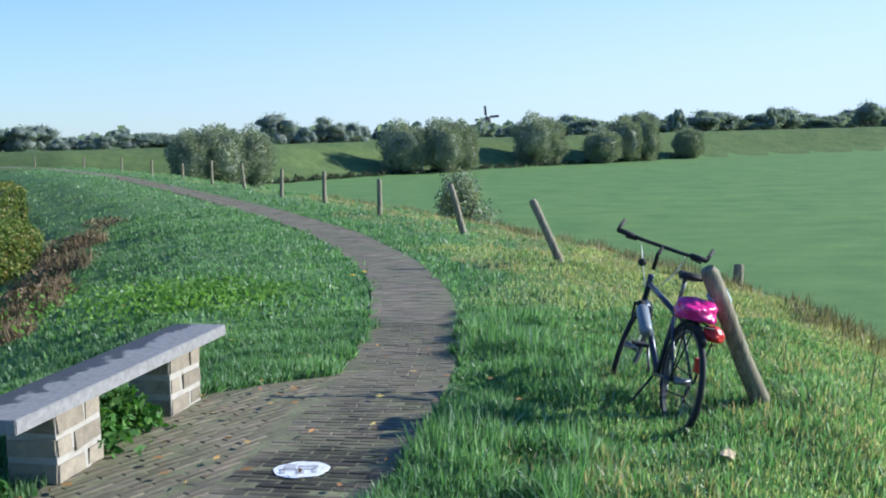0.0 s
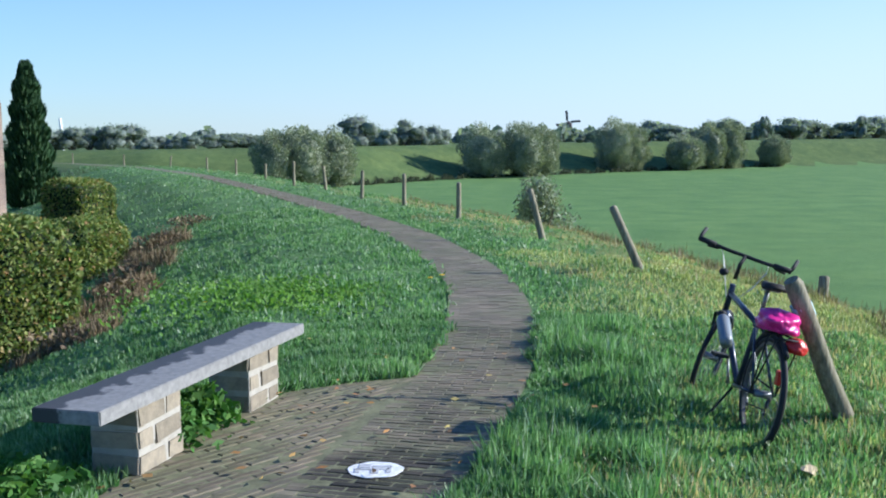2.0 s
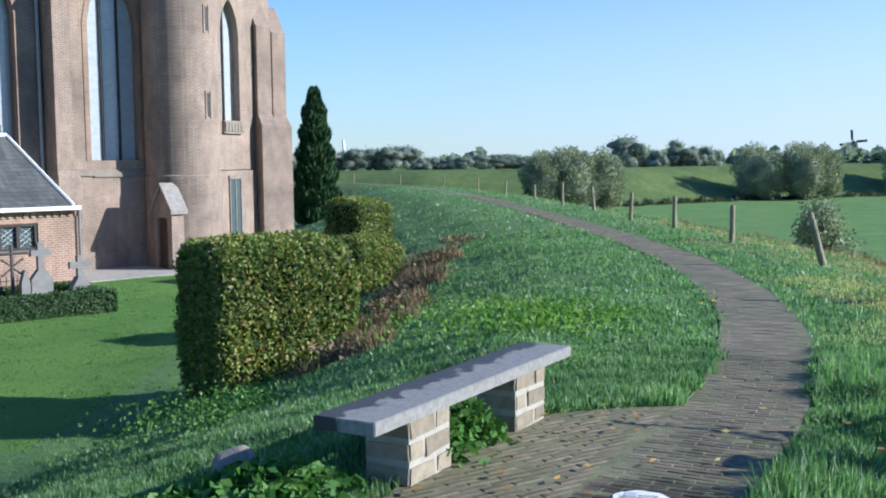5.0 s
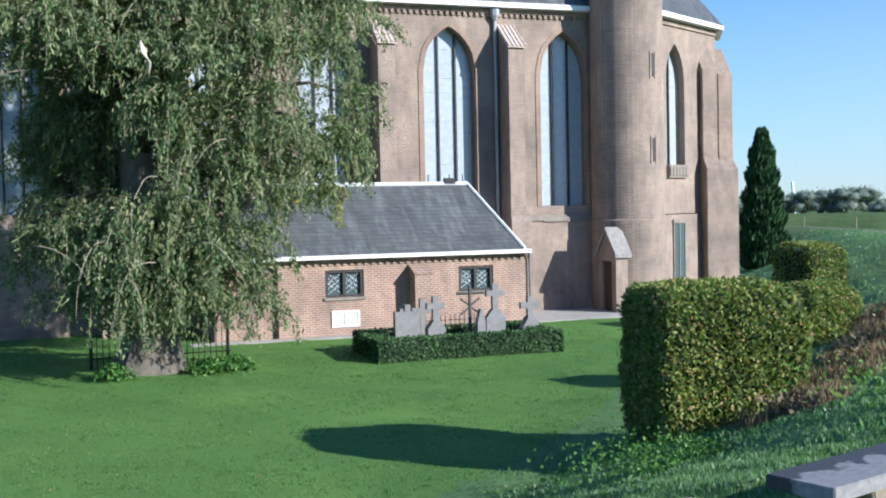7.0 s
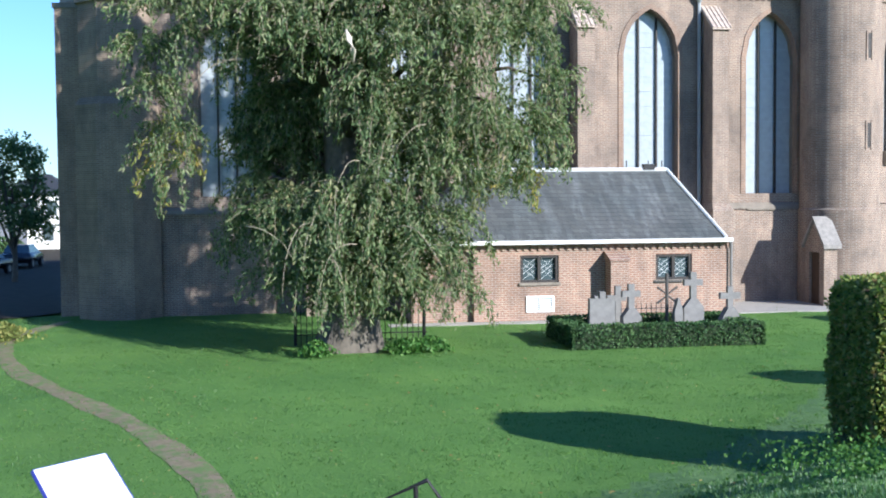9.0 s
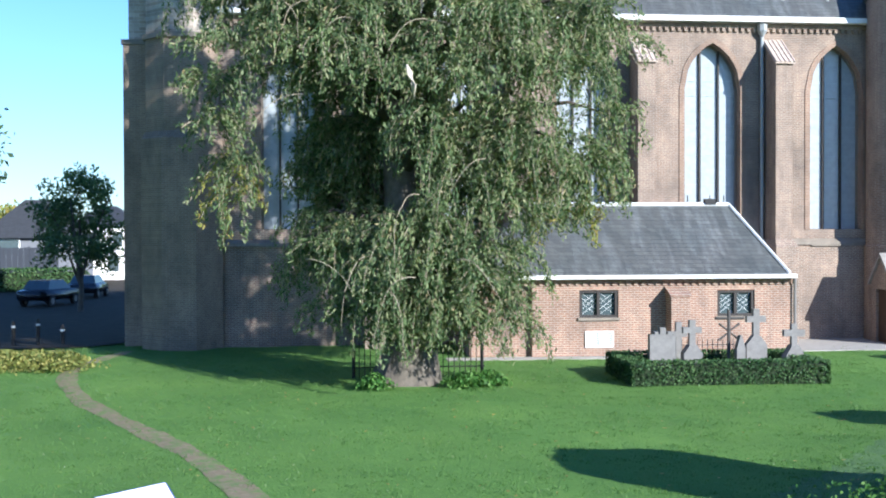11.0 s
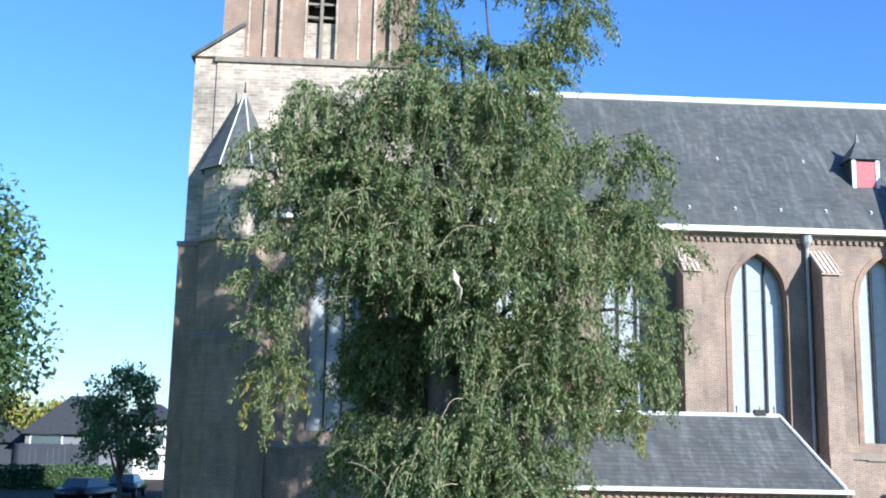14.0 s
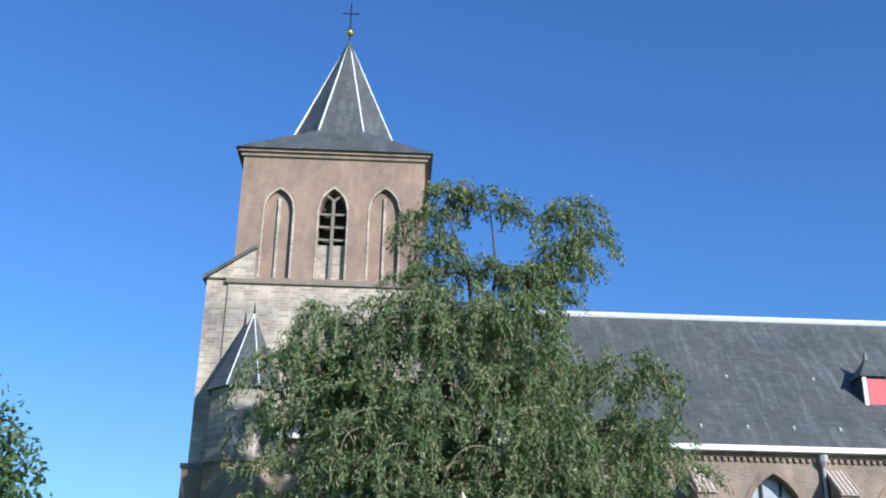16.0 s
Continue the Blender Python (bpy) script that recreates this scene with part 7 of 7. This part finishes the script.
def car(az, d, turn):
    x, y = polar(az, d)
    c = thing("car", pose(x, y, LAWN + 0.05, 0, 0, turn), "dark parked car on the shaded road", "car", "parked cars")
    mb = plain("dark car paint", (0.025, 0.028, 0.035), 0.25, 0.1, 3, 0.3, 0.6, 0)
    bm = bmesh.new()
    prof = [(-2.0, 0.35), (2.0, 0.35), (2.05, 0.75), (1.1, 0.92), (-1.6, 0.95), (-2.05, 0.85)]
    solid(bm, [(px_, -0.85, pz) for px_, pz in prof], [(px_, 0.85, pz) for px_, pz in prof])
    bmesh.ops.recalc_face_normals(bm, faces=bm.faces)
    bmesh.ops.bevel(bm, geom=bm.edges[:], offset=0.06, segments=2, affect="EDGES")
    part("body", bm, mb, c, "", True)
    bm = bmesh.new()
    solid(bm, [(-1.5, -0.78, 0.93), (1.0, -0.78, 0.93), (1.0, 0.78, 0.93), (-1.5, 0.78, 0.93)], [(-1.1, -0.62, 1.42), (0.35, -0.62, 1.42), (0.35, 0.62, 1.42), (-1.1, 0.62, 1.42)])
    part("cabin", bm, M_PANE_DARK, c)
    for wx in (-1.3, 1.3):
        for wy in (-0.8, 0.8):
            bm = bmesh.new()
            tube(bm, [(wx, wy - 0.1, 0.31), (wx, wy + 0.1, 0.31)], 0.31, 16)
            tyre = part("wheel", bm, M_BLACK, c)
            bm = bmesh.new()
            tube(bm, [(wx, wy - 0.11, 0.31), (wx, wy + 0.11, 0.31)], 0.18, 12)
            part("rim", bm, M_CHROME, tyre)
    for wy in (-0.6, 0.6):
        bm = bmesh.new()
        box(bm, 2.0, 2.07, wy - 0.15, wy + 0.15, 0.6, 0.72)
        part("headlight", bm, M_CHROME, c)
    return c


car(74.6, 64, 136)
car(72.75, 71, 150)
for az, d, h, m in ((76.3, 41, 0.9, M_DARKWOOD), (75.15, 41, 0.95, M_IRON), (74.0, 41, 0.72, M_DARKWOOD)):
    x, y = polar(az, d)
    bm = bmesh.new()
    tube(bm, [(0, 0, -0.2), (0, 0, h - 0.1), (0, 0, h)], [0.07, 0.07, 0.04], 10)
    b_ = tagged(part("bollard", bm, m, smooth=False), "slim roadside bollard at the lawn's edge", "bollard", "bollards by the road")
    b_.matrix_world = pose(x, y, LAWN + 0.03)
    bm = bmesh.new()
    tube(bm, [(0, 0, h - 0.25), (0, 0, h - 0.17)], 0.073, 10)
    part("band", bm, M_WHITE, b_)
for k in range(5):
    x, y = polar(74.1 + k * 1.35, 33.6 + 0.3 * k)
    herb("low_shrub", x, y, 0.85, 0.55, 1400, M_LEAF_SHRUB, "low yellow-green shrub edging the lawn", 0.12, "shrub")
bushy("street_tree", 73.15, 58, 7.0, 8.6, M_LEAF_STREET, 5200, 0.24, "dark green young tree beside the road", "tree", 61, 46, 0.12, clump=0.38, low=0.24, girth=0.018)
bushy("garden_tree", 84.6, 41, 10.4, 13.3, M_LEAF_GARDEN, 60000, 0.25, "large leafy tree at the road's edge", "tree", 62, 16, 0.15)
for i, (az, d, w, h) in enumerate(((76.3, 130, 8, 7.5), (78.6, 125, 9, 8.5), (75.0, 140, 7, 6.5), (81, 130, 10, 8))):
    bushy("garden_tree", az, d, w, h, M_LEAF_YELLOW, 2500, 0.5, "yellowing tree behind the houses", "tree", 70 + i, 9, 0.1)
# dark board fence between road and house
fx, fy = polar(76.2, 84)
fence = thing("garden_fence", pose(fx, fy, LAWN, 0, 0, 76.2), "tall dark blue-grey board fence before the house", "fence")
for k in range(15):
    bm = bmesh.new()
    box(bm, -3.0 + k * 0.4, -2.615 + k * 0.4, 0.0, 0.03, 0.0, 3.05 + 0.02 * (k % 2))
    part("board", bm, M_GREYW, fence)
for k in range(4):
    bm = bmesh.new()
    box(bm, -3.04 + k * 1.97, -2.92 + k * 1.97, 0.03, 0.15, -0.2, 3.15)
    part("post", bm, M_GREYW, fence)
hx, hy = polar(77, 80)
hedge_block("hedge", (hx, hy), 12, 1.2, 1.6, 77, M_LEAF_BOX, 5000, 0.22, "dark hedge in front of the houses", 9)

# ---- grass blades ----
def blade_material(name, stops, through_tint=(0.96, 1.2, 0.68)):
    return leaf_material(name, stops, 0.5, 0.4, 0.4, through_tint)


M_BLADE = blade_material("grass blades", [(0.0, (0.075, 0.165, 0.06)), (0.45, (0.14, 0.255, 0.105)), (0.8, (0.215, 0.34, 0.17)), (0.93, (0.30, 0.42, 0.28)), (1.0, (0.48, 0.54, 0.46))])
# yellower grass of its own, its colour also raised for the sun on it
M_BLADE_PALE = blade_material("dry grass paled for sunlight", [(0.0, (0.185, 0.24, 0.09)), (0.5, (0.305, 0.335, 0.15)), (0.8, (0.47, 0.46, 0.28)), (1.0, (0.72, 0.69, 0.54))], (1.05, 1.2, 0.62))
M_BLADE_LAWN = blade_material("mown grass blades", [(0.0, (0.08, 0.165, 0.045)), (0.5, (0.11, 0.215, 0.06)), (0.95, (0.15, 0.26, 0.08)), (1.0, (0.25, 0.28, 0.11))])
M_LEAF_REED = leaf_material("dark reeds", [(0.0, (0.03, 0.045, 0.025)), (0.6, (0.05, 0.07, 0.035)), (1.0, (0.10, 0.10, 0.05))], 0.1)
M_LEAF_WEED = leaf_material("withered weeds", [(0.0, (0.10, 0.09, 0.05)), (0.5, (0.20, 0.17, 0.09)), (1.0, (0.33, 0.27, 0.16))], 0.2)
M_BLADE_DRY = blade_material("dry grass blades", [(0.0, (0.20, 0.20, 0.09)), (0.4, (0.37, 0.32, 0.18)), (1.0, (0.55, 0.47, 0.30))], (1.1, 1.1, 0.7))


def blades(x, y, h, w, r, lean=0.45):
    n = len(x)
    z = ground_z(x, y) - 0.01
    base = np.stack([x, y, z], 1)
    a = r.uniform(0, 2 * math.pi, n)
    side = np.stack([np.cos(a), np.sin(a), np.zeros(n)], 1) * (w / 2)[:, None]
    b = r.uniform(0, 2 * math.pi, n)
    k = (np.abs(r.normal(0, lean, n)) * h)[:, None]
    bend = np.stack([np.cos(b), np.sin(b), np.zeros(n)], 1) * k
    up = np.zeros((n, 3))
    up[:, 2] = h
    tip = base + up * (1 - 0.25 * np.clip(k / np.maximum(h[:, None], 1e-6), 0, 1)) + bend
    mid = (base + tip) * 0.5
    mid[:, 2] += 0.08 * h
    return np.stack([base - side, mid + side * 1.1, tip, mid - side * 1.1], 1)


def scatter(n, r, lo, hi, az0, az1, power=2.0):
    d = (r.uniform(lo ** power, hi ** power, n)) ** (1 / power)
    a = np.radians(r.uniform(az0, az1, n))
    return -d * np.sin(a), d * np.cos(a), d


def grass(name, n, lo, hi, az0, az1, h0, w0, seed, power, mat, label, keep=None):
    r = np.random.default_rng(seed)
    x, y, d = scatter(n, r, lo, hi, az0, az1, power)
    # tussocks: gather the blades towards random middles
    clump = r.uniform(0, 1, n) < 0.5
    ang, off = r.uniform(0, 2 * math.pi, n), np.abs(r.normal(0, 0.035, n)) * (1 + d * 0.06)
    k0 = r.integers(0, max(1, n // 9), n)
    x = np.where(clump, x[k0] + off * np.cos(ang), x)
    y = np.where(clump, y[k0] + off * np.sin(ang), y)
    d = np.hypot(x, y)
    s, _ = path_side(x, y)
    edge_n = 0.05 * np.sin(x * 7 + y * 9) + 0.04 * np.sin(x * 17 - y * 13)
    ok = np.abs(s) > HALF + 0.02 + edge_n
    cx = cc[:, 0].mean()
    inside_court = np.array([False] * n)
    near = (np.abs(x + 1.3) < 1.0) & (np.abs(y - 5.4) < 2.3)
    idx = np.nonzero(near)[0]
    for i in idx:
        inside_court[i] = inside(x[i] , y[i], court)
    ok &= ~inside_court
    if keep is not None:
        ok &= keep(x, y, s)
    x, y, s, d = x[ok], y[ok], s[ok], d[ok]
    tall = 0.85 + 0.25 * np.sin(x * 1.9 + 1.0) * np.sin(y * 1.6 + 0.7 * x) + 0.3 * np.sin(x * 5.3 + y * 4.1) * np.sin(x * 3.7 - y * 6.1)
    h = h0 * np.clip(tall, 0.35, 1.7) * r.uniform(0.6, 1.25, len(x))
    me = soup(name, blades(x, y, h, np.full(len(x), w0) * (1 + 0.03 * d) * r.uniform(0.7, 1.3, len(x)), r))
    return tagged(link_mesh(name, me, mat), label, "grass", kind="stuff")


not_lawn = lambda x, y, s: (s > -8.6) & (s < 6.3) & ((s < 1.0) | (np.sin(x * 911.3 + y * 733.7) > 0.3 * s - 0.35))
grass("grass_blades", 480000, 3.0, 10.0, -30, 72, 0.10, 0.0075, 301, 1.7, M_BLADE, "long fresh green grass on the dike", not_lawn)
grass("grass_blades", 210000, 9.0, 26, -30, 62, 0.085, 0.012, 302, 1.5, M_BLADE, "green dike grass farther along the path", not_lawn)
grass("grass_blades", 80000, 25, 75, -26, 34, 0.11, 0.014, 303, 1.3, M_BLADE, "green grass on the distant dike slope", lambda x, y, s: (s > -9) & (s < 7))
grass("dry_grass", 80000, 4, 34, -34, 6, 0.12, 0.006, 304, 1.5, M_BLADE_DRY, "dry pale grass along the dike's shoulder", lambda x, y, s: (s > 1.6 + 0.8 * np.sin(y * 0.8)) & (s < 5.6) & (np.sin(x * 3.1 + y * 2.3) + 0.35 * (s - 3) > -0.2))
grass("pale_grass", 260000, 3.4, 16, -36, 4, 0.08, 0.0065, 308, 1.6, M_BLADE_PALE, "thin dry yellow-green grass beside the bicycle, paled for sunlight", lambda x, y, s: (s < 5.5) & (np.sin(x * 613.7 + y * 871.9) < 0.85 * (s - 2.0) + 0.35 * np.sin(y * 1.3 + x)))
grass("tussocks", 60000, 3.2, 9.5, -24, 12, 0.2, 0.006, 310, 1.4, M_BLADE, "long arching grass tussocks beside the path", lambda x, y, s: (s > 0.42) & (s < 1.35) & (np.sin(x * 3.3 + 1) * np.sin(y * 2.4) + 0.4 * np.sin(x * 7 + y * 5) > -0.15))
SCRUB = np.array([(-5.6, 13.4), (-5.9, 15.0), (-5.95, 16.6), (-6.3, 17.6), (-6.6, 18.6), (-7.0, 20.6), (-7.3, 22.4)])


def in_scrub(x, y, s):
    d = np.min(np.hypot(x[:, None] - SCRUB[:, 0], y[:, None] - SCRUB[:, 1]), axis=1)
    return d < 0.62 + 0.2 * np.sin(x * 5 + y * 3)


grass("dry_twigs", 42000, 12, 25, 14, 27, 0.3, 0.008, 309, 1.4, M_LEAF_DRY, "brown dried stalks beside the hedge", in_scrub)
grass("lawn_blades", 170000, 9.5, 40, 22, 82, 0.045, 0.009, 305, 1.3, M_BLADE_LAWN, "short mown lawn grass", lambda x, y, s: s < -8.4)
grass("withered_weeds", 140000, 6, 45, -38, 5, 0.24, 0.007, 306, 1.4, M_LEAF_WEED, "withered brown weeds along the shoulder of the dike",
      lambda x, y, s: (np.abs(s - 4.9 - 0.25 * np.sin(y * 1.1)) < 0.8) & (np.sin(x * 2.1 + y * 1.7) > -0.8))
# dark reeds in the ditch at the far dike's foot
r = np.random.default_rng(307)
n = 14000
az = r.uniform(-14.5, 9.5, n)
dd = np.interp(az, FOOT_AZ, FOOT_D) + r.normal(0.6, 0.7, n)
x, y = -dd * np.sin(np.radians(az)), dd * np.cos(np.radians(az))
h = 0.55 * np.clip(0.6 + 0.5 * np.sin(az * 7) + 0.3 * np.sin(az * 17), 0.2, 1.3) * r.uniform(0.5, 1.2, n)
tagged(link_mesh("ditch_reeds", soup("ditch_reeds", blades(x, y, h, np.full(n, 0.09), r)), M_LEAF_REED), "dark reeds along the ditch below the far dike", "reeds", kind="stuff")

# fallen leaves on path and lawn
r = np.random.default_rng(77)
M_FALLEN = leaf_material("fallen leaves", [(0.0, (0.25, 0.12, 0.05)), (0.5, (0.40, 0.22, 0.08)), (1.0, (0.45, 0.36, 0.12))], 0.1)
n = 420
x, y = np.concatenate([r.uniform(-2.2, 0.6, 120), -r.uniform(8, 26, 300)]), np.concatenate([r.uniform(4.4, 9, 120), r.uniform(4, 24, 300)])
p = np.stack([x, y, ground_z(x, y) + 0.05], 1)
q = leaves(p, np.stack([r.normal(size=n), r.normal(size=n), r.normal(0, 0.15, n)], 1), 0.07, 0.05, r)
q[:, :, 2] = p[:, 2][:, None] + (q[:, :, 2] - p[:, 2][:, None]) * 0.25
tagged(link_mesh("fallen_leaves", soup("fallen_leaves", q), M_FALLEN), "scattered fallen autumn leaves", "leaves", kind="stuff")

# small things in the grass: two dandelions, a dry stalk, a pale leaf
M_DANDELION = plain("dandelion yellow", (0.75, 0.52, 0.03), 0.8, 0.15, 30)
M_STALK = plain("dry brown stalk", (0.16, 0.11, 0.07), 0.9, 0.3, 12)
for x, y, h in ((-0.672, 11.878, 0.16), (-3.434, 12.068, 0.18), (-0.795, 11.709, 0.15)):
    d_ = thing("dandelion", pose(x, y, gz(x, y)), "yellow dandelion flower standing in the grass", "flower", "dandelions in the grass")
    bm = bmesh.new()
    tube(bm, [(0, 0, -0.02), (0.01, 0, h * 0.5), (0, 0, h)], 0.004, 6)
    part("stem", bm, M_LEAF_NETTLE, d_)
    bm = bmesh.new()
    for k in range(16):
        a = 2 * math.pi * k / 16
        c, s_ = math.cos(a), math.sin(a)
        solid(bm, [(0, 0, h), (0.026 * c - 0.005 * s_, 0.026 * s_ + 0.005 * c, h + 0.008), (0.03 * c, 0.03 * s_, h + 0.009), (0.026 * c + 0.005 * s_, 0.026 * s_ - 0.005 * c, h + 0.008)],
              [(0, 0, h + 0.01), (0.026 * c - 0.005 * s_, 0.026 * s_ + 0.005 * c, h + 0.014), (0.03 * c, 0.03 * s_, h + 0.013), (0.026 * c + 0.005 * s_, 0.026 * s_ - 0.005 * c, h + 0.014)])
    part("flower_head", bm, M_DANDELION, d_)
st = thing("dry_stalk", pose(2.772, 6.542, gz(2.772, 6.542)), "thin dry brown weed stalk in the grass", "plant")
bm = bmesh.new()
tube(bm, [(0, 0, -0.05), (0.03, 0, 0.2), (0.06, -0.02, 0.42)], [0.006, 0.005, 0.002], 6)
part("stem", bm, M_STALK, st)
bm = bmesh.new()
tube(bm, [(0.03, 0, 0.2), (0.08, 0.02, 0.27)], [0.004, 0.002], 5)
part("side_twig", bm, M_STALK, st)
bm = bmesh.new()
rim_ = [(0.055 * math.cos(a) * (1 + 0.25 * math.cos(a)), 0.035 * math.sin(a), 0.012 * math.sin(2 * a)) for a in np.linspace(0, 2 * math.pi, 14, endpoint=False)]
solid(bm, rim_, [(x, y, z + 0.003) for x, y, z in rim_])
lf = tagged(part("fallen_leaf", bm, plain("pale cream leaf", (0.42, 0.33, 0.20), 0.8, 0.2, 25)), "single pale fallen leaf lying on grass", "leaf")
lf.matrix_world = pose(1.494, 5.186, gz(1.494, 5.186) + 0.07, 30, 8, 40)
